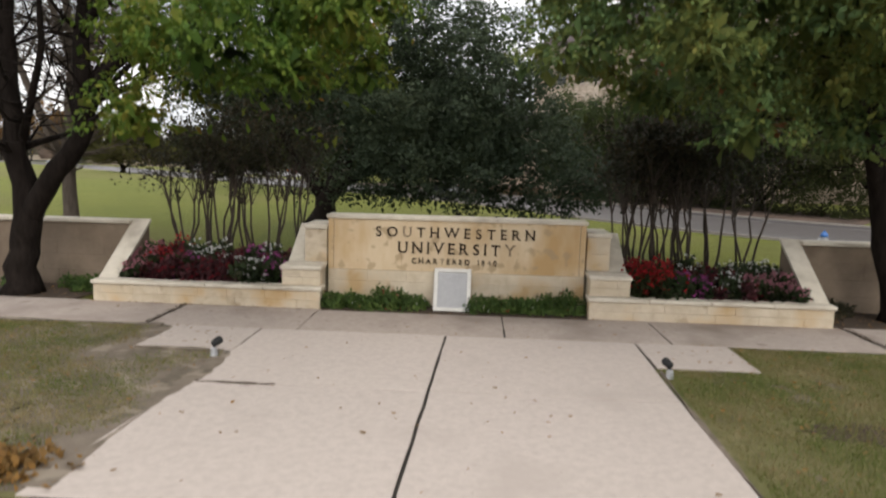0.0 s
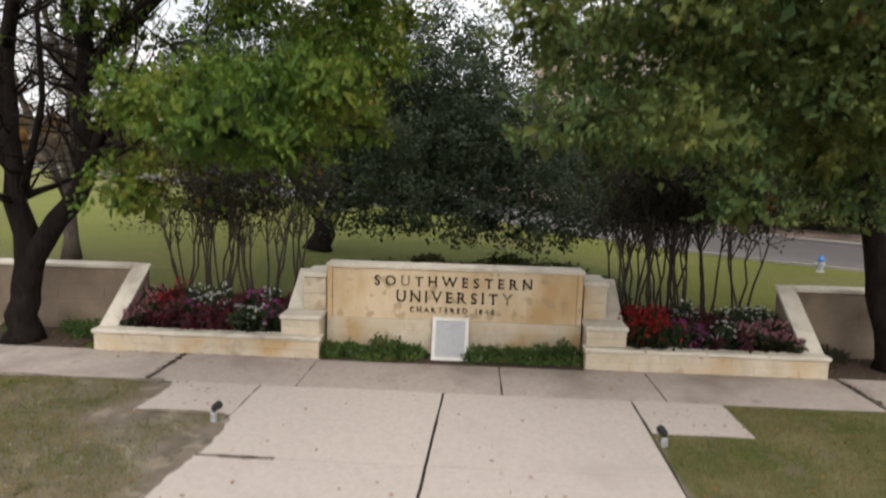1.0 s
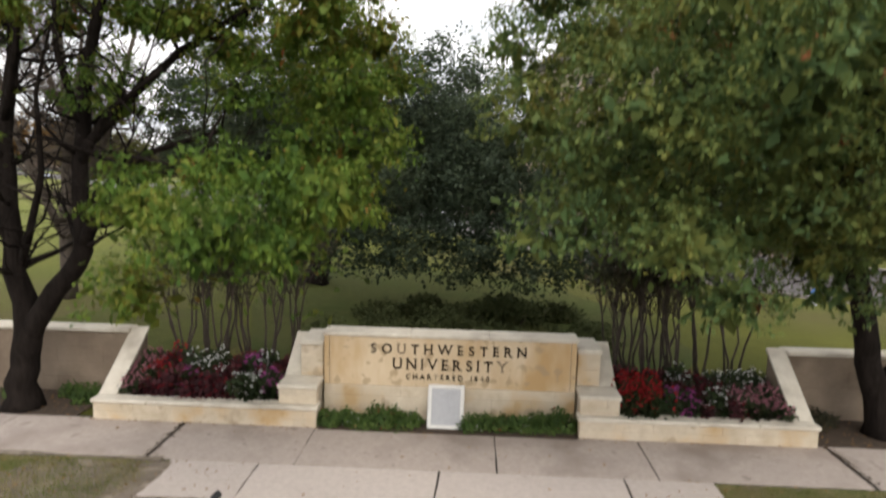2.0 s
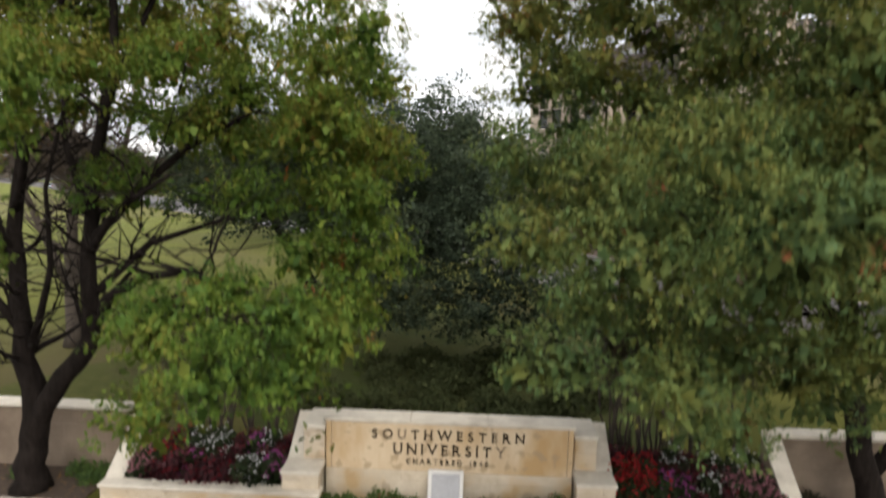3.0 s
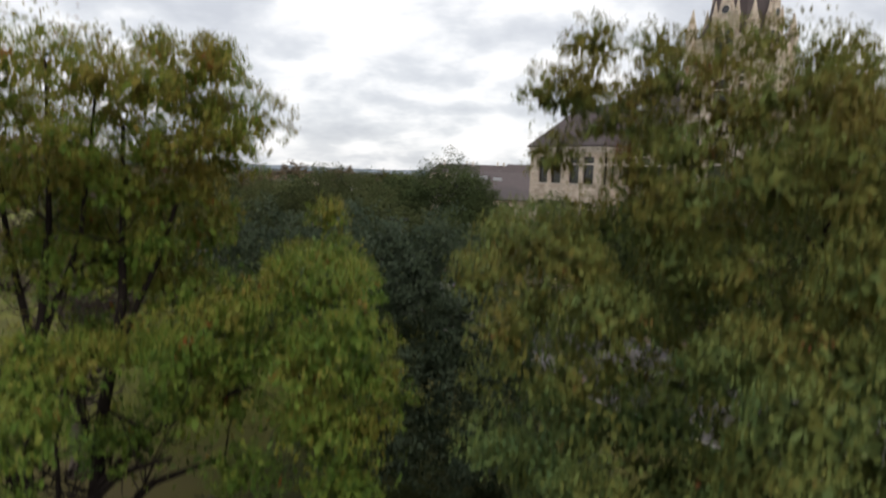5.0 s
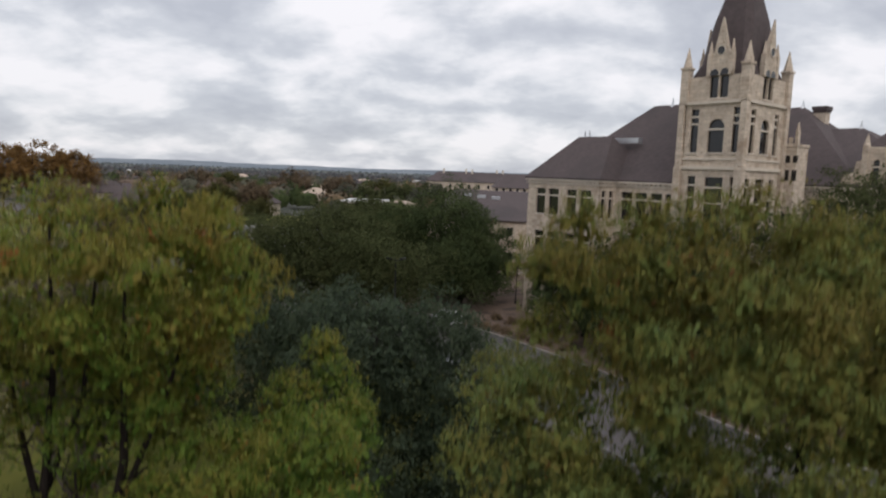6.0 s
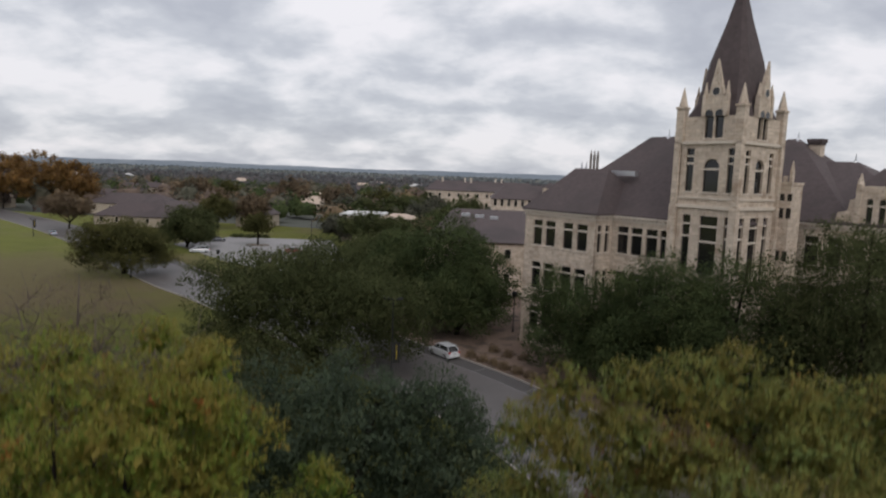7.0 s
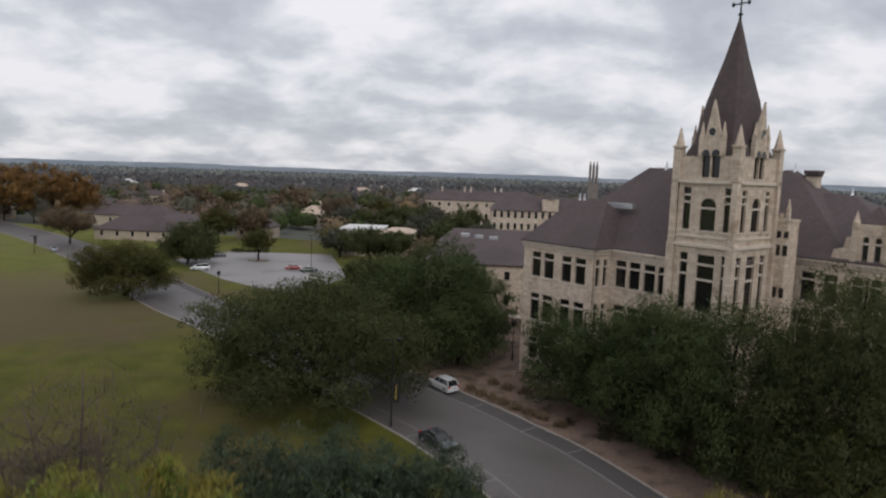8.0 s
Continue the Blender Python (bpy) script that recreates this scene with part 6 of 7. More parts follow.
block_house("dormitory", "distant limestone campus building with chimneys", -24.5, 30, 299, 320, 14.6, 19.4, M_STONE, 12, 3, 5)
annex = block_house("annex", "low campus building with a broad dark roof and skylights", -9, 46, 112, 150, 9.8, 15.3, M_STONE, 12, 2, 5)
for x, y in ((-20.2, -4.2), (-17.2, -4.9), (-14.1, -5.6)):
    z = 15.3 + y * 0.29
    part("skylight", bx(x - 0.9, x + 0.9, y - 0.9, y + 0.9, z - 0.6, z + 0.45), M_METAL, annex, "grey skylight on the roof slope")
for x, y, z in ((-17, 308, 19.3), (-6, 308, 19.3), (-3, 308, 19.3), (9, 309, 19.3), (12, 309, 19.3)):
    tagged(part("roof_stack", box(x - 0.4, x + 0.4, y - 0.4, y + 0.4, 17.0, z + 1.6, 0.05), M_TRIM), "pale roof stack on a distant campus roof", "chimney", "roof stacks")
dorm = thing("roof_dormer", "small stone dormer on the long campus building", "dormer", at=(29, 243, 0))
part("face", box(-3, 3, -3.2, 3, 13.7, 18.6), M_STONE, dorm)
part("roof", joined([tube([(0, 0, 18.6), (0, 0, 20.6)], [4.4, 0.2], 4)]), M_SLATE, dorm)
M_ASHGREY = surface("grey_stone", (0.15, 0.13, 0.115), (0.23, 0.20, 0.18), 0.6, 0.9, 0.3)
chapel = thing("chapel_tower", "slender grey stone chapel tower with open pinnacled top", "tower", at=(46.9, 253.5, 0))
for x in (-1.35, 0.0, 1.35):
    part("shaft", joined([bx(x - 0.36, x + 0.36, -0.9, 0.9, 0, 32.4), tube([(x, 0, 32.4), (x, 0, 34.4)], [0.45, 0.05], 4)]), M_ASHGREY, chapel)
part("base", bx(-1.9, 1.9, -1.6, 1.6, 0, 25), M_ASHGREY, chapel)
block_house("ranch_house", "low brick house with a wide brown shingle roof", -135, -107, 209, 224, 3.4, 8.2, M_BRICKISH, 5, 1, 7)
block_house("ranch_house", "tan wing of a low house with small windows", -121, -104, 221, 240, 5.6, 8.6, M_BRICKISH, 6, 1, 6)
block_house("ranch_house", "brown roofed house among trees", -168, -132, 258, 276, 4.5, 9.0, M_BRICKISH, 5, 1, 8)
block_house("ranch_house", "small house with a steep roof among trees", -90, -77, 226, 238, 4.6, 9.6, M_BRICKISH, 3, 1, 6)
flat = thing("flat_building", "low building with a white membrane roof", "building", at=(-34, 200, 0))
part("wall", bx(-9, 4, -8, 8, 0, 8.3), M_BRICKISH, flat)
part("roof", bx(-9.3, 4.2, -8.3, 8.3, 8.302, 8.9), M_ROOF_WHITE, flat, "white flat roof")
part("wall", bx(4.3, 14, -9, 6, 0, 7.6), M_BRICKISH, flat)
part("roof", hip(4.6, 14, -9, 6, 7.61, 9.2, 3), M_ROOF_TAN, flat, "tan low-pitched roof")
rh = random.Random(8)
for i in range(46):
    d, a = rh.uniform(300, 900), rh.uniform(-0.72, 0.05)
    x, y = d * math.sin(a), -15 + d * math.cos(a)
    w, q = rh.uniform(12, 22), rh.uniform(9, 13)
    hs = thing("house", "small distant house among the treetops", "house", "distant houses", at=(x, y, 0), turn=rh.uniform(-40, 40))
    part("wall", bx(-w / 2, w / 2, -q / 2, q / 2, 0, 4.6), M_BRICKISH, hs)
    part("roof", hip(-w / 2, w / 2, -q / 2, q / 2, 4.61, rh.uniform(7.6, 9.5), q / 2), (M_SLATE, M_ROOF_TAN, M_ROOF_WHITE)[{1: 1, 4: 1, 7: 2}.get(i % 11, 0)], hs)

# ---- vehicles ----
M_TYRE = paint("tyre_rubber", (0.015, 0.015, 0.015), 0.9)
M_RIM = paint("alloy_rim", (0.45, 0.45, 0.46), 0.35, 0.9)
M_CARGLASS = glassy("car_glass", (0.012, 0.013, 0.015), 0.05)
M_RED = paint("red_lens", (0.35, 0.01, 0.01), 0.2)
M_CLEAR = paint("clear_lens", (0.32, 0.32, 0.33), 0.15)


def loft(sections):
    """A skin over cross sections of equal length, closed at both ends."""
    n = len(sections[0])
    v = [p for s in sections for p in s]
    f = [(i * n + j, i * n + (j + 1) % n, (i + 1) * n + (j + 1) % n, (i + 1) * n + j) for i in range(len(sections) - 1) for j in range(n)]
    return v, f + [tuple(range(n))[::-1], tuple(range((len(sections) - 1) * n, len(sections) * n))]


def car(name, label, colour, at, turn, kind="sedan"):
    """A parked car, nose along +x: body shell, glasshouse, roof, wheels, lamps, bumpers and mirrors."""
    L, W, H = {"sedan": (4.7, 1.82, 1.45), "suv": (4.6, 1.84, 1.68), "van": (5.1, 1.98, 1.75)}[kind]
    belt, hood = {"sedan": (0.92, 0.86), "suv": (1.06, 0.98), "van": (1.05, 0.98)}[kind]
    paint_m = paint("car_paint", colour, 0.25, 0.2, 1.0)
    c = thing(name, label, "car", at=(at[0], at[1], 0.02), turn=turn)
    h = W / 2
    prof = [(-L / 2, 0.42, 0.72, 0.86), (-L / 2 + 0.12, 0.25, belt - 0.1, 0.95), (-L / 2 + 0.5, 0.22, belt, 1.0), (-0.3, 0.2, belt, 1.0), (0.75, 0.2, belt - 0.02, 1.0), (L / 2 - 0.9, 0.22, hood, 0.99), (L / 2 - 0.25, 0.25, hood - 0.12, 0.94), (L / 2, 0.40, 0.62, 0.80)]
    part("body", loft([[(x, -h * w * 0.97, z0), (x, -h * w, z0 + 0.2), (x, -h * w, z1 - 0.16), (x, -h * w * 0.93, z1), (x, h * w * 0.93, z1), (x, h * w, z1 - 0.16), (x, h * w, z0 + 0.2), (x, h * w * 0.97, z0)] for x, z0, z1, w in prof]), paint_m, c, smooth=False)
    rear = {"sedan": -L / 2 + 0.55, "suv": -L / 2 + 0.16, "van": -L / 2 + 0.14}[kind]
    top_r = {"sedan": -0.95, "suv": -L / 2 + 0.66, "van": -L / 2 + 0.5}[kind]
    nose = {"sedan": 1.3, "suv": 1.25, "van": 1.75}[kind]
    top_f = nose - (1.0 if kind != "suv" else 0.85)
    part("glasshouse", loft([[(rear, -h * 0.88, belt - 0.04), (rear, h * 0.88, belt - 0.04), (nose, h * 0.88, belt - 0.06), (nose, -h * 0.88, belt - 0.06)], [(top_r, -h * 0.70, H - 0.06), (top_r, h * 0.70, H - 0.06), (top_f, h * 0.70, H - 0.06), (top_f, -h * 0.70, H - 0.06)]]), M_CARGLASS, c, "dark tinted windows")
    part("roof", box(top_r - 0.06, top_f + 0.06, -h * 0.73, h * 0.73, H - 0.065, H, 0.03), paint_m, c)
    for x0, x1 in ((rear, top_r), (nose, top_f)):
        for s in (-1, 1):
            part("pillar", tube([(x0, s * h * 0.875, belt - 0.04), (x1, s * h * 0.70, H - 0.04)], [0.05, 0.045], 5), paint_m, c)
    for s in (-1, 1):
        part("pillar", tube([(0.0, s * h * 0.885, belt - 0.03), (-0.05, s * h * 0.705, H - 0.04)], [0.04, 0.04], 5), paint_m, c)
        part("mirror", box(nose - 0.35, nose - 0.2, s * h * 1.0, s * (h * 1.0 + 0.17), belt - 0.02, belt + 0.12, 0.02), paint_m, c)
        part("headlight", box(L / 2 - 0.32, L / 2 - 0.1, s * h * 0.55, s * h * 0.88, hood - 0.3, hood - 0.15, 0.02), M_CLEAR, c, "clear headlight lens")
        part("tail_light", box(-L / 2 + 0.02, -L / 2 + 0.22, s * h * 0.62, s * h * 0.93, belt - 0.28, belt - 0.04, 0.02), M_RED, c, "red tail light lens")
        for x in (-L / 2 + 0.95, L / 2 - 0.93):
            w = part("wheel", tube([(x, s * (h - 0.22), 0.33), (x, s * (h - 0.19), 0.33), (x, s * (h + 0.0), 0.33), (x, s * (h + 0.02), 0.33)], [0.29, 0.33, 0.33, 0.28], 14), M_TYRE, c, "black tyre")
            part("rim", tube([(x, s * (h - 0.02), 0.33), (x, s * (h + 0.03), 0.33)], [0.22, 0.2], 10), M_RIM, w, "silver alloy rim")
    part("rear_bumper", box(-L / 2 - 0.05, -L / 2 + 0.1, -h * 0.86, h * 0.86, 0.36, 0.6, 0.04), paint_m, c)
    part("plate_bar", box(-L / 2 - 0.025, -L / 2 + 0.03, -0.26, 0.26, 0.7, 0.82), M_CLEAR, c, "pale number plate")
    return c


car("suv", "white compact SUV parked at the kerb", (0.72, 0.73, 0.74), (-2.7, 65.4), 129, "suv")
car("sedan", "black sedan parked at the near kerb", (0.012, 0.014, 0.018), (-2.35, 48.0), -50, "sedan")
car("minivan", "silver-white minivan at the lot entrance", (0.62, 0.64, 0.66), (-71.2, 150.5), 200, "van")
car("hatchback", "red parked hatchback in the lot", (0.22, 0.02, 0.025), (-48.4, 158.0), 20, "sedan")
car("sedan", "dark green parked sedan in the lot", (0.015, 0.035, 0.025), (-43.6, 155.2), 20, "sedan")
car("sedan", "white parked sedan in the lot", (0.7, 0.7, 0.7), (-38.9, 143.0), 25, "sedan")
car("sedan", "silver-blue sedan on the drive", (0.40, 0.45, 0.52), (-127.0, 174.5), 132, "sedan")

car("sedan", "dark parked sedan under the lot's oak", (0.02, 0.022, 0.028), (-82.5, 172.5), 30, "sedan")
car("sedan", "dark blue parked sedan under the lot's oak", (0.03, 0.035, 0.05), (-77.0, 176.5), 25, "sedan")

# ---- street furniture ----
M_YELLOW = paint("banner_yellow", (0.75, 0.52, 0.03), 0.6)
M_HYDRANT = paint("hydrant_silver", (0.45, 0.46, 0.48), 0.45, 0.3)
M_BLUE = paint("hydrant_blue", (0.03, 0.14, 0.42), 0.4)


def street_lamp(at, height, label, banner=False, lantern=False, turn=0.0):
    p = thing("street_lamp", label, "street lamp", at=(at[0], at[1], 0), turn=turn)
    part("pole", tube([(0, 0, 0), (0, 0, 0.5), (0, 0, 0.55), (0, 0, height)], [0.16, 0.14, 0.085, 0.06], 8), M_BLACK, p)
    if lantern:
        part("lantern", joined([tube([(0, 0, height), (0, 0, height + 0.12), (0, 0, height + 0.8), (0, 0, height + 1.0)], [0.1, 0.3, 0.42, 0.05], 6)]), M_BLACK, p, "black lantern head")
    else:
        part("arm", box(-0.75, 0.75, -0.05, 0.05, height - 0.08, height + 0.02, 0.01), M_BLACK, p)
        for s in (-1, 1):
            part("lamp_head", box(s * 0.45, s * 1.05, -0.18, 0.18, height + 0.02, height + 0.18, 0.03), M_BLACK, p, "dark box lamp head")
    if banner:
        z = banner
        b = part("banner", box(0.12, 0.84, -0.015, 0.015, z - 2.2, z), M_BLACK, p, "black banner with yellow marks")
        for i in range(7):
            part("banner_mark", box(0.41, 0.55, -0.022, -0.015, z - 0.42 - i * 0.23, z - 0.34 - i * 0.23), M_YELLOW, b, "yellow mark")
        for q in (z, z - 2.2):
            part("bracket", box(0.0, 0.95, -0.02, 0.02, q - 0.02, q + 0.03), M_BLACK, p)
    return p


street_lamp((-7.7, 52.3), 9.6, "tall black street lamp with twin heads and a black banner", banner=4.9)
street_lamp((6.8, 80.0), 5.2, "black campus lamp post with a lantern head", lantern=True)
street_lamp((-129.7, 169.7), 5.0, "dark post with a hanging banner by the drive", banner=4.8)
street_lamp((-46, 167), 8.5, "thin dark parking lot lamp")
street_lamp((-67.6, 109.7), 4.2, "short dark lamp post beside the drive", lantern=True)
street_lamp((-54.2, 120.5), 4.0, "short dark lamp post beside the parking lot", lantern=True)
street_lamp((-60.5, 232), 9.0, "thin dark lamp beyond the lot")

hyd = thing("fire_hydrant", "silver fire hydrant with a bright blue bonnet on the lawn", "fire hydrant", at=(16.6, 16.0, 0))
part("barrel", tube([(0, 0, 0), (0, 0, 0.06), (0, 0, 0.07), (0, 0, 0.5), (0, 0, 0.52)], [0.18, 0.18, 0.12, 0.12, 0.16], 12), M_HYDRANT, hyd)
part("bonnet", tube([(0, 0, 0.52), (0, 0, 0.6), (0, 0, 0.72), (0, 0, 0.76), (0, 0, 0.82)], [0.16, 0.17, 0.09, 0.04, 0.035], 12), M_BLUE, hyd, "blue bonnet")
for a in (0, 120, 240):
    d = Vector((math.cos(radians(a - 90)), math.sin(radians(a - 90)), 0))
    part("outlet", tube([d * 0.1 + Vector((0, 0, 0.38)), d * 0.24 + Vector((0, 0, 0.38))], [0.075, 0.075], 8), M_HYDRANT, hyd)


def floodlight(at, aim):
    f = thing("floodlight", "small black floodlight on a pale conduit stub at the slab edge", "floodlight", "sign floodlights", at=(*at, 0.0), turn=aim)
    part("junction_box", joined([tube([(0, -0.05, 0), (0, -0.05, 0.03), (0, -0.05, 0.13), (0, -0.05, 0.15)], [0.075, 0.064, 0.056, 0.030], 10)]), M_METAL, f, "grey junction box")
    part("arm", tube([(0, -0.05, 0.14), (0.0, -0.02, 0.19), (0.0, 0.01, 0.22)], [0.022, 0.021, 0.021], 6), M_BLACK, f)
    part("head", tube([(0, -0.08, 0.215), (0, -0.05, 0.22), (0, 0.07, 0.25), (0, 0.10, 0.255)], [0.03, 0.06, 0.074, 0.068], 12), M_BLACK, f)
    part("lens", tube([(0, 0.0995, 0.2549), (0, 0.106, 0.256)], [0.06, 0.06], 12), M_PANE, f, "dark glass lens")


floodlight((-4.02, -4.42), -25)
floodlight((3.66, -4.62), 20)

# ---- planting beds ----
M_PETALS = {k: leafy("petals_" + k, [(0.0, tuple(0.65 * q for q in c)), (1.0, c)], 3.0, 0.3) for k, c in
            {"red": (0.44, 0.026, 0.03), "darkred": (0.22, 0.014, 0.024), "white": (0.80, 0.79, 0.77), "magenta": (0.50, 0.10, 0.36), "pink": (0.62, 0.26, 0.32)}.items()}
M_BEDLEAF = leafy("bedding_leaves", [(0.0, (0.018, 0.03, 0.012)), (0.5, (0.035, 0.055, 0.018)), (0.8, (0.05, 0.035, 0.022)), (1.0, (0.07, 0.02, 0.025))], 2.5, 0.2)
M_REDLEAF = leafy("purple_leaves", [(0.0, (0.03, 0.012, 0.014)), (0.5, (0.07, 0.02, 0.024)), (1.0, (0.13, 0.03, 0.035))], 2.5, 0.2)


def bedding(colour, seed):
    """A mound of bedding plant with its blossoms, standing at the origin."""
    rs = np.random.RandomState(seed)
    d = rs.normal(size=(60, 3))
    d /= np.linalg.norm(d, axis=1)[:, None]
    d[:, 2] = np.abs(d[:, 2])
    t = thing("bedding_plant", {"red": "scarlet flowering bedding plant in the planter", "darkred": "dark red leafy bedding plant in the planter", "white": "white flowering bedding plant in the planter",
                                "magenta": "magenta flowering bedding plant in the planter", "pink": "pink flowering bedding plant in the planter"}[colour], "flowering plant", "bedding plants", at=(0, 0, -50))
    part("foliage", leaf_mesh("foliage", d * np.array([0.2, 0.2, 0.3]) * rs.uniform(0.5, 1, (60, 1)) + np.array([0, 0, 0.06]), d, 5, 0.05, 0.11, M_REDLEAF if colour == "darkred" else M_BEDLEAF, seed, 0.2), None, t)
    k = {"darkred": 12, "white": 13, "pink": 18, "red": 15, "magenta": 16}[colour]
    e = rs.normal(size=(k, 3))
    e /= np.linalg.norm(e, axis=1)[:, None]
    e[:, 2] = np.abs(e[:, 2]) * 1.1
    if colour == "red":
        e[:, 2] += 0.25
    part("blossoms", leaf_mesh("blossoms", e * np.array([0.23, 0.23, 0.34]) + np.array([0, 0, 0.07]), e, 6, 0.012 if colour == "white" else 0.018, 0.058, M_PETALS[colour], seed + 1, -0.4), None, t)["kind"] = "stuff"
    return t


PLANTS = {c: bedding(c, 200 + 7 * i) for i, c in enumerate(("red", "darkred", "white", "magenta", "pink"))}


def bed_colour(side, u, v):
    """Drifts of colour across a bed: u from the sign outwards or from left to right, v from front to back."""
    if side < 0:
        if v < 0.35:
            return ("white", "pink")[int(u * 40) % 2] if u < 0.10 else "darkred" if u < 0.34 else "magenta" if u < 0.42 else "darkred" if u < 0.72 else "white" if u < 0.88 else "magenta"
        if u < 0.1:
            return "pink"
        return ("red", "darkred", "darkred", "darkred")[int(u * 60) % 4] if u < 0.32 else "white" if u < 0.60 else "darkred" if u < 0.70 else "magenta" if u < 0.76 else "white" if u < 0.86 else "darkred"
    if v < 0.4:
        return "red" if u < 0.27 else "magenta" if u < 0.45 else "white" if 0.5 < u < 0.66 else "pink" if u > 0.7 else "darkred"
    if v < 0.7:
        return "red" if u < 0.22 else "darkred" if u < 0.5 else "darkred" if u < 0.78 else "pink"
    return "darkred" if u < 0.32 else "white" if (0.36 < u < 0.5 or u > 0.62) else "darkred"


rb = random.Random(77)
for side in (-1, 1):
    x0, x1 = (-8.0, -4.12) if side < 0 else (4.0, 7.92)
    for j in range(7):
        v = j / 6
        y = -0.2 + 1.5 * v
        n = 17
        for i in range(n):
            u = (i + 0.5 + rb.uniform(-0.3, 0.3)) / n
            col = bed_colour(side, u, v + rb.uniform(-0.12, 0.12))
            z = 0.42 + 0.30 * (y + 0.4) / 1.9 - 0.02
            sc = rb.uniform(0.85, 1.3) * (1.15 if col == "red" else 1.0)
            src = PLANTS[col]
            ob = copy_thing(src, pose(x0 + (x1 - x0) * u, y + rb.uniform(-0.07, 0.07), z, 0, 0, rb.uniform(0, 360)) @ Matrix.Diagonal((sc, sc, sc * rb.uniform(0.85, 1.15) * (1.12 if side < 0 else 1.0), 1)))
for src in PLANTS.values():
    for o in list(src.children_recursive) + [src]:
        bpy.data.objects.remove(o)

# low hedge in front of the sign, and ground cover by the oak
rg = random.Random(12)


def shrub(at, w, h, mat, seed, label, group, n=70, count=7, size=0.09, name="shrub"):
    rs = np.random.RandomState(seed)
    t = thing(name, label, "shrub", group, at=at)
    d = rs.normal(size=(n, 3))
    d /= np.linalg.norm(d, axis=1)[:, None]
    d[:, 2] = np.abs(d[:, 2])
    part("foliage", leaf_mesh("foliage", d * np.array([w, w * 0.8, h]) * rs.uniform(0.55, 1.0, (n, 1)), d, count, 0.05 * size / 0.09, size, mat, seed, 0.1), None, t)
    for k in range(4):
        a = rs.uniform(0, 6.28)
        part("stem", tube([(0, 0, 0), (0.4 * w * math.cos(a), 0.4 * w * math.sin(a), h * 0.6)], [0.012, 0.006], 5), M_MYRTLE, t)
    if name == "hedge_shrub" and seed % 3 == 0:
        e = d[:9] * np.array([w, w * 0.8, h]) * 1.02
        part("blossoms", leaf_mesh("blossoms", e, d[:9], 4, 0.012, 0.04, M_PETALS["white" if seed % 2 else "red"], seed + 1, -0.4), None, t)["kind"] = "stuff"
    return t


bedsoil = part("sign_bed", prism([(-3.05, -0.80), (2.96, -0.80), (2.96, -0.01), (-3.05, -0.01)], -0.05, 0.05), M_SOIL)
tagged(bedsoil, "dark soil strip in front of the sign", "flower bed", kind="structure")
x = -2.95
i = 0
while x < 2.9:
    if not -0.62 < x < 0.45:
        big = 0.48 if (-1.9 < x < -1.2 or 2.0 < x < 2.9) else 0.34
        shrub((x, -0.45 + rg.uniform(-0.12, 0.12), 0.05), rg.uniform(0.22, 0.3), rg.uniform(0.8, 1.15) * big, M_HEDGE, 300 + i, "low leafy green shrub in front of the sign", "sign hedge", 90, 7, 0.085, "hedge_shrub")
    x += rg.uniform(0.2, 0.27)
    i += 1
for k, (x, y) in enumerate(((-9.25, 0.3), (-9.55, 0.6), (-9.1, 0.75), (-9.9, 0.75), (-8.95, 0.35), (8.8, 0.4), (9.2, 0.7), (9.0, 0.85), (-11.3, 0.5))):
    shrub((x, y, 0), 0.32, 0.36, M_HEDGE if x < 0 else M_MYRTLE_LEAF, 340 + k, "low ground cover clump beside the retaining wall", "ground cover", 60, 6, 0.1, "ground_cover")
for s, a, b in ((-1, -12.5, -8.95), (1, 8.45, 12.5)):
    tagged(part("mulch_bed", prism([(a, -0.62), (b, -0.62), (b, 1.08), (a, 1.08)], -0.05, 0.035), M_SOIL), "bare dark mulch under the oak", "flower bed", kind="structure")


def myrtle(at, seed, height):
    """A crape myrtle: several bare crooked stems from one foot, leaves only at the top."""
    rng = random.Random(seed)
    t = thing("crape_myrtle", "multi-stemmed crape myrtle with bare stems and sparse dark top", "small tree", "crape myrtles", at=(*at, 0))
    tops = []
    for k in range(rng.choice((4, 5, 6))):
        a = rng.uniform(0, 6.28)
        r = rng.uniform(0.25, 0.62)
        line = [Vector((0.05 * math.cos(a), 0.05 * math.sin(a), 0))]
        for q in range(1, 6):
            z = height * 0.62 * q / 5
            line.append(Vector((r * q / 5 * math.cos(a) + rng.uniform(-0.07, 0.07), r * q / 5 * math.sin(a) + rng.uniform(-0.07, 0.07), z)))
        part("stem", tube(line, [0.042, 0.036, 0.032, 0.028, 0.024, 0.02], 6), M_MYRTLE, t, smooth=True)
        tw = []
        for _ in range(7):
            e = line[-1] + Vector((rng.uniform(-0.7, 0.7), rng.uniform(-0.7, 0.7), rng.uniform(0.3, height * 0.36)))
            tw.append(tube(wander(line[rng.choice((4, 5))], e, 3, 0, rng), [0.014, 0.011, 0.008, 0.003], 4))
            tops.append(e)
        part("twigwork", joined(tw), M_MYRTLE, t)["kind"] = "stuff"
    cs = np.array([tuple(p) for p in tops for _ in range(3)]) + np.random.RandomState(seed).normal(size=(3 * len(tops), 3)) * 0.22
    part("crown", leaf_mesh("crown", cs, np.tile([0.0, 0, 1], (len(cs), 1)), 17, 0.18, 0.115, M_MYRTLE_LEAF, seed), None, t)["kind"] = "stuff"


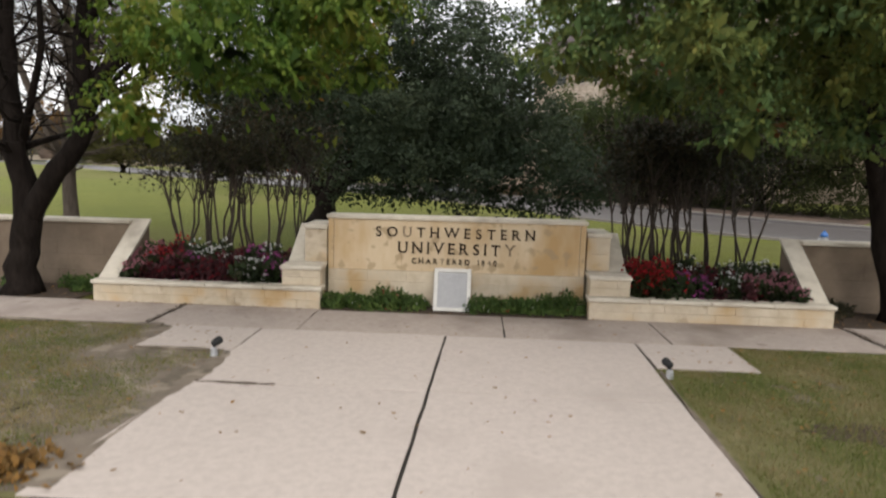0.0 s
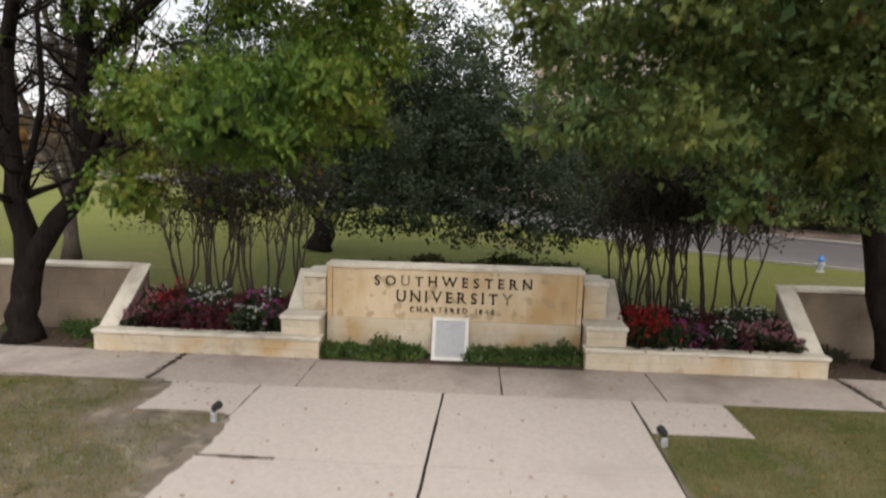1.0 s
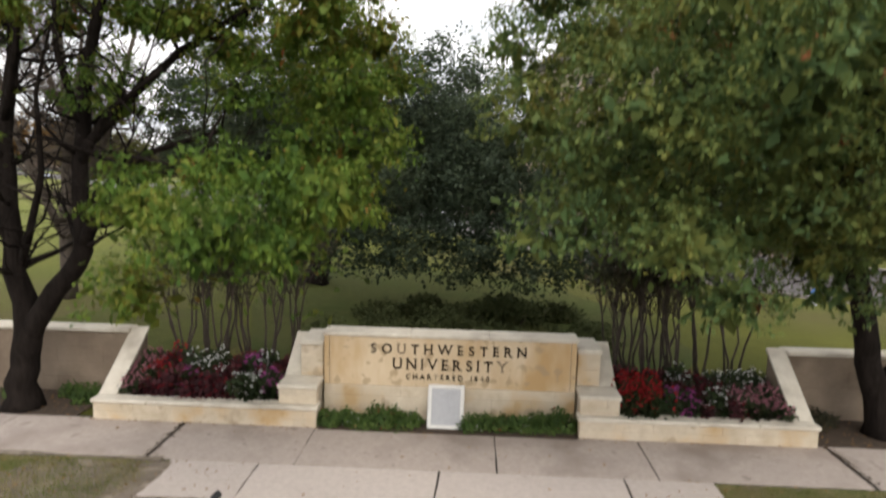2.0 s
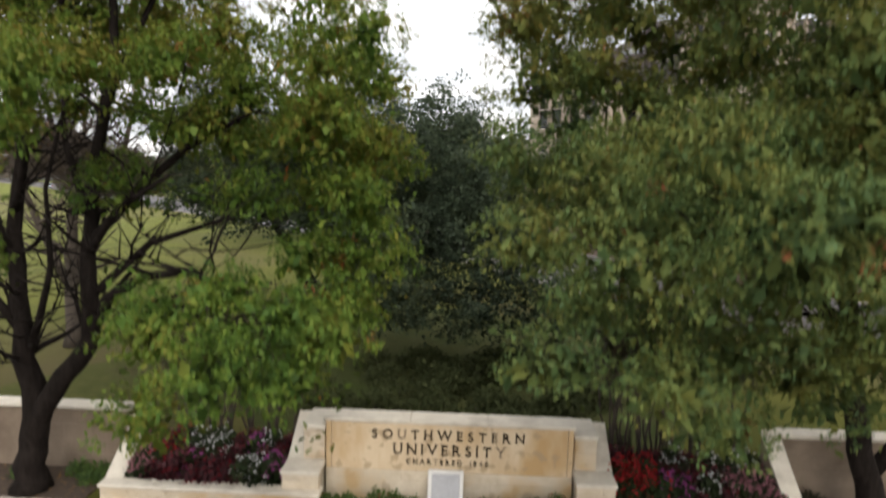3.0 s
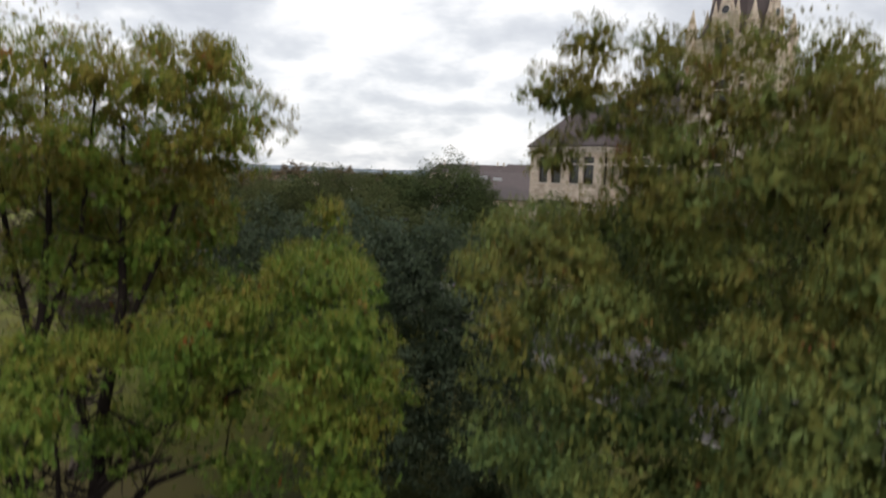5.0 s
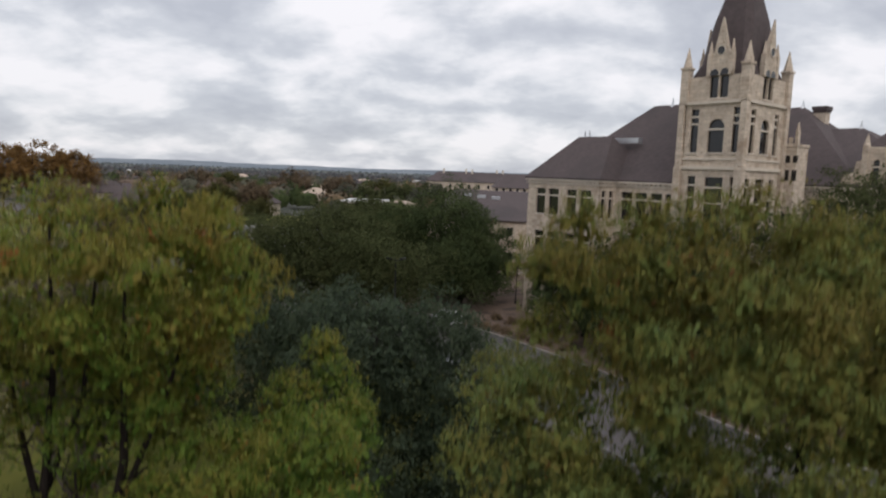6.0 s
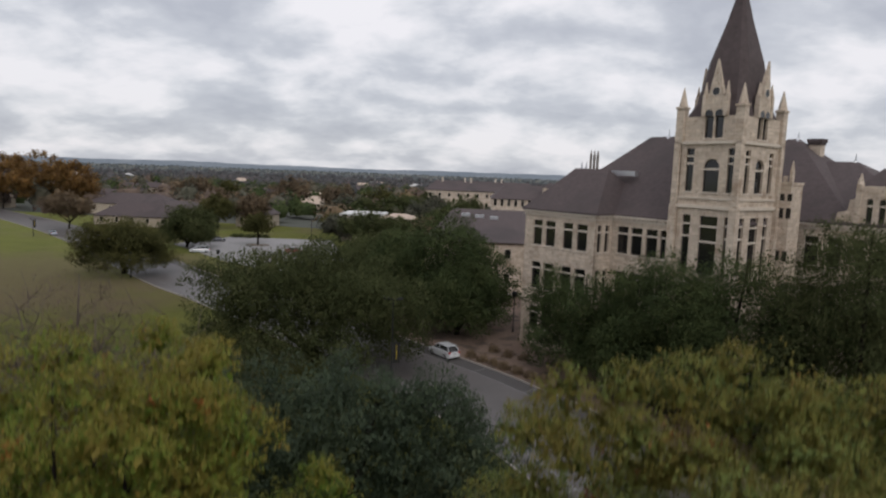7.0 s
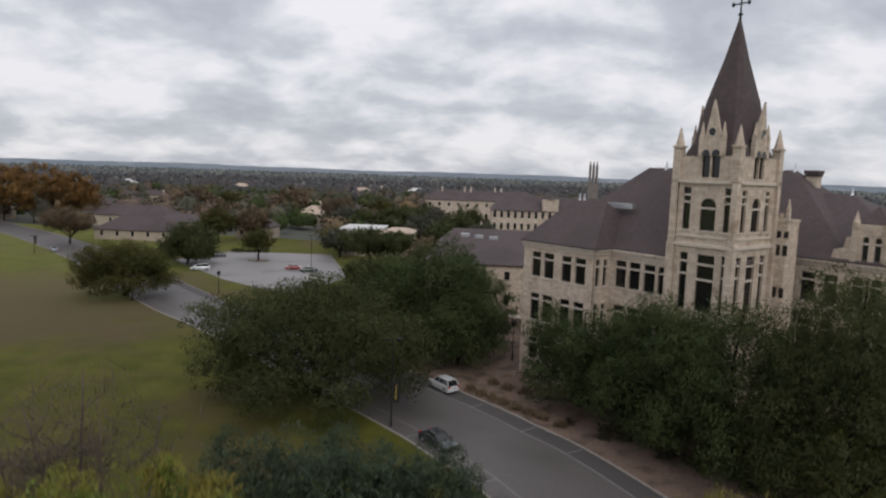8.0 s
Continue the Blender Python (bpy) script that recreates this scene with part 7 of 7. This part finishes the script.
for k, x in enumerate((-7.55, -6.9, -6.45, -5.8, -5.15, -4.55)):
    myrtle((x, 2.3 + 0.25 * (k % 2)), 400 + k, 4.3 + 0.25 * (k % 3))
for k, x in enumerate((4.35, 4.75, 5.15, 5.6, 5.95, 6.75, 7.5)):
    myrtle((x, 2.2 + 0.25 * (k % 2)), 420 + k, 4.4 + 0.25 * (k % 3))

for k in range(44):
    shrub((rg.uniform(-4.6, 5.4), rg.uniform(3.2, 12.0), 0), rg.uniform(0.7, 1.2), rg.uniform(0.6, 1.1), M_LIVE, 560 + k, "dark low evergreen shrub under the live oak", "understorey shrubs", 110, 6, 0.17)

for k in range(5):
    shrub((-76.5 + 2.3 * k, 189.5 + 0.35 * k, 0), 1.5, 1.3, M_LIVE, 650 + k, "clipped dark hedge shrub behind the parking lot", "parking lot hedge", 70, 6, 0.4)

# mulch bank and tufts along the far kerb
far_kerb = [p for p in DRIVE if 18 < p.y < 80]
tagged(part("mulch_bank", ribbon(far_kerb, ROAD_W + 0.19, ROAD_W + 13, -0.05, 0.03), M_MULCH), "reddish brown mulch bank under the campus oaks", "mulch", kind="structure")
tagged(part("leaf_mulch", prism([(2, 76), (8, 72), (13, 76), (16, 92), (15, 108), (4, 110.5), (-8, 109), (-10, 98), (-6, 86)], -0.05, 0.018), M_MULCH), "shaded leaf mulch beneath the oak beside the hall", "mulch", kind="structure")
tagged(part("side_walk", prism([(2.5, 111.5), (11.0, 109.0), (14.0, 147.0), (6.0, 150.0)], -0.05, 0.035), M_CONCRETE), "pale concrete forecourt between the hall and the annex", "pavement", kind="structure")
for k, (x, y) in enumerate(((0.8, 65.3), (2.2, 63.7), (3.6, 62.4), (4.8, 60.8), (6.2, 59.3), (7.6, 57.8), (9.0, 56.6), (10.8, 54.6), (3.8, 68.5), (5.4, 66.4), (7.6, 65.2))):
    shrub((x, y, 0.03), 0.72, 0.9, M_TOWNRUST, 500 + k, "rust-brown clump of ornamental grass on mulch", "kerbside tufts", 70, 6, 0.26, "grass_tuft")
for k in range(14):
    x, y = 12 + 1.7 * k, 56 - 1.9 * k
    shrub((x + rg.uniform(-1, 3), y + rg.uniform(-1, 2), 0.03), 0.7, 0.7, M_MYRTLE_LEAF, 520 + k, "low dark shrub on the mulch bank", "bank shrubs", 50, 5, 0.26)

for k, (x, y) in enumerate(((15.5, 51.5), (18.5, 47.5), (21.5, 43.0), (24.5, 39.5), (27.5, 35.5), (30.5, 32.5))):
    shrub((x + 2.5, y + 2.5, 0.03), 2.3, 3.2, M_LIVE, 620 + k, "tall dark shrub under the campus oaks", "understorey shrubs", 160, 8, 0.3)

# ---- grass and litter close to the walk ----
rl = np.random.RandomState(9)


def blades(name, regions, n):
    """Short uneven turf over rectangles (x0, x1, y0, y1)."""
    area = np.array([(b - a) * (d - c) for a, b, c, d in regions])
    v, f = [], []
    for (a, b, c, d), k in zip(regions, (n * area / area.sum()).astype(int)):
        x, y = rl.uniform(a, b, k), rl.uniform(c, d, k)
        patch = np.sin(x * 1.7 + 1) * np.cos(y * 1.3) + 0.5 * np.sin(x * 4.1 + y * 3.3)
        thin = 0.15 if b < 0 else 0.1
        edge = np.minimum(np.abs(x) - 3.95, np.maximum(np.abs(x) - 5.75, -4.25 - y)) if b < 0 else np.full(k, 9.0)
        keep = (rl.uniform(-1.6, 1.2, k) < patch + 0.75 - thin) & (edge > 0.22 + 0.25 * np.sin(y * 2.3 + x) + rl.uniform(0, 0.4, k))
        x, y = x[keep], y[keep]
        m = len(x)
        ang, h = rl.uniform(0, 6.28, m), rl.uniform(0.025, 0.07, m)
        lx, ly = rl.normal(size=m) * 0.035, rl.normal(size=m) * 0.035
        w = 0.008
        p = np.stack([np.stack([x - w * np.cos(ang), y - w * np.sin(ang), np.zeros(m)], 1), np.stack([x + w * np.cos(ang), y + w * np.sin(ang), np.zeros(m)], 1), np.stack([x + lx, y + ly, h], 1)], 1)
        v.append(p.reshape(-1, 3))
    v = np.concatenate(v)
    me = bpy.data.meshes.new(name)
    k = len(v) // 3
    me.vertices.add(3 * k)
    me.vertices.foreach_set("co", v.ravel())
    me.loops.add(3 * k)
    me.loops.foreach_set("vertex_index", np.arange(3 * k))
    me.polygons.add(k)
    me.polygons.foreach_set("loop_start", np.arange(0, 3 * k, 3))
    me.materials.append(M_BLADE)
    me.update(calc_edges=True)
    tagged(part(name, me, None), "short patchy green and straw turf", "grass", kind="stuff")


blades("turf", [(-12, -5.7, -9.3, -2.7), (-5.7, -3.95, -9.3, -4.25), (3.65, 5.4, -9.3, -4.25), (5.4, 12, -9.3, -2.7)], 190000)


M_LITTERLEAF = leafy("damp_leaves", [(0.0, (0.03, 0.02, 0.014)), (1.0, (0.07, 0.048, 0.032))], 2.0, 0.0, 0.9)


def litter(name, label, mat, n, size, regions, z):
    c = []
    for a, b, p, q in regions:
        k = n // len(regions)
        c.append(np.stack([rl.uniform(a, b, k), rl.uniform(p, q, k), np.full(k, z)], 1))
    c = np.concatenate(c)
    me = leaf_mesh(name, c, np.zeros_like(c), 1, 0.0, size, mat, 33, 0.0)
    co = np.empty(len(me.vertices) * 3)
    me.vertices.foreach_get("co", co)
    co = co.reshape(-1, 3)
    base = np.repeat(c[:, 2], 4)
    co[:, 2] = base + np.abs(co[:, 2] - base) * 0.25 + 0.004
    me.vertices.foreach_set("co", co.ravel())
    tagged(part(name, me, None), label, "fallen leaves", kind="stuff")


litter("fallen_leaves", "brown oak leaves scattered on the walk", M_AUTUMN, 90, 0.10, [(-8, 8, -2.6, -0.8), (-3.8, 3.5, -5.8, -2.6), (-3.8, 3.5, -9.0, -5.8)], 0.032)
litter("fallen_leaves", "brown leaves lying in the turf", M_AUTUMN, 1500, 0.085, [(-12, -4, -9.3, -2.7), (3.7, 12, -9.3, -2.7)], 0.05)
litter("fallen_leaves", "dark damp leaves packed in the slab joint", M_LITTERLEAF, 180, 0.10, [(-6.3, -6.15, -2.5, -0.75), (8.5, 8.7, -2.5, -0.7)], 0.032)
litter("fallen_leaves", "leaf litter drifted against the kerb walls", M_AUTUMN, 420, 0.09, [(-9, 8.6, -0.85, -0.7), (-12.5, -8.9, -0.6, 1.0), (8.5, 12.5, -0.6, 1.0)], 0.04)

# damp soil washed over the open joint of the walk
wedge = [(-3.88 + 1.35 * i / 12, -5.865 + 0.012 * math.sin(i * 2.1) - 0.05 * math.sin(math.pi * min(1, (12 - i) / 9)) ** 0.7) for i in range(13)] + [(-3.88 + 1.35 * i / 12, -5.835 + 0.012 * math.sin(i * 1.7) + 0.02 * math.sin(math.pi * i / 12)) for i in range(12, -1, -1)]
tagged(part("joint_soil", prism(wedge, 0.0, 0.034), M_SOIL), "dark damp soil filling an open slab joint", "soil", kind="structure")

pile = thing("leaf_pile", "heap of dry tan oak leaves on the lawn by the street", "leaf pile", at=(-4.75, -8.85, 0.0))
rs_pile = np.random.RandomState(44)
heap = rs_pile.normal(size=(240, 3)) * np.array([0.32, 0.22, 0.0])
heap[:, 2] = np.abs(rs_pile.normal(size=240)) * 0.03 + 0.14 * np.exp(-(heap[:, 0] ** 2 + heap[:, 1] ** 2) / 0.08)
part("leaves", leaf_mesh("leaves", heap, np.tile([0.0, 0.0, 1.0], (240, 1)), 3, 0.03, 0.12, M_AUTUMN, 45, 0.0), M_AUTUMN, pile)["kind"] = "stuff"
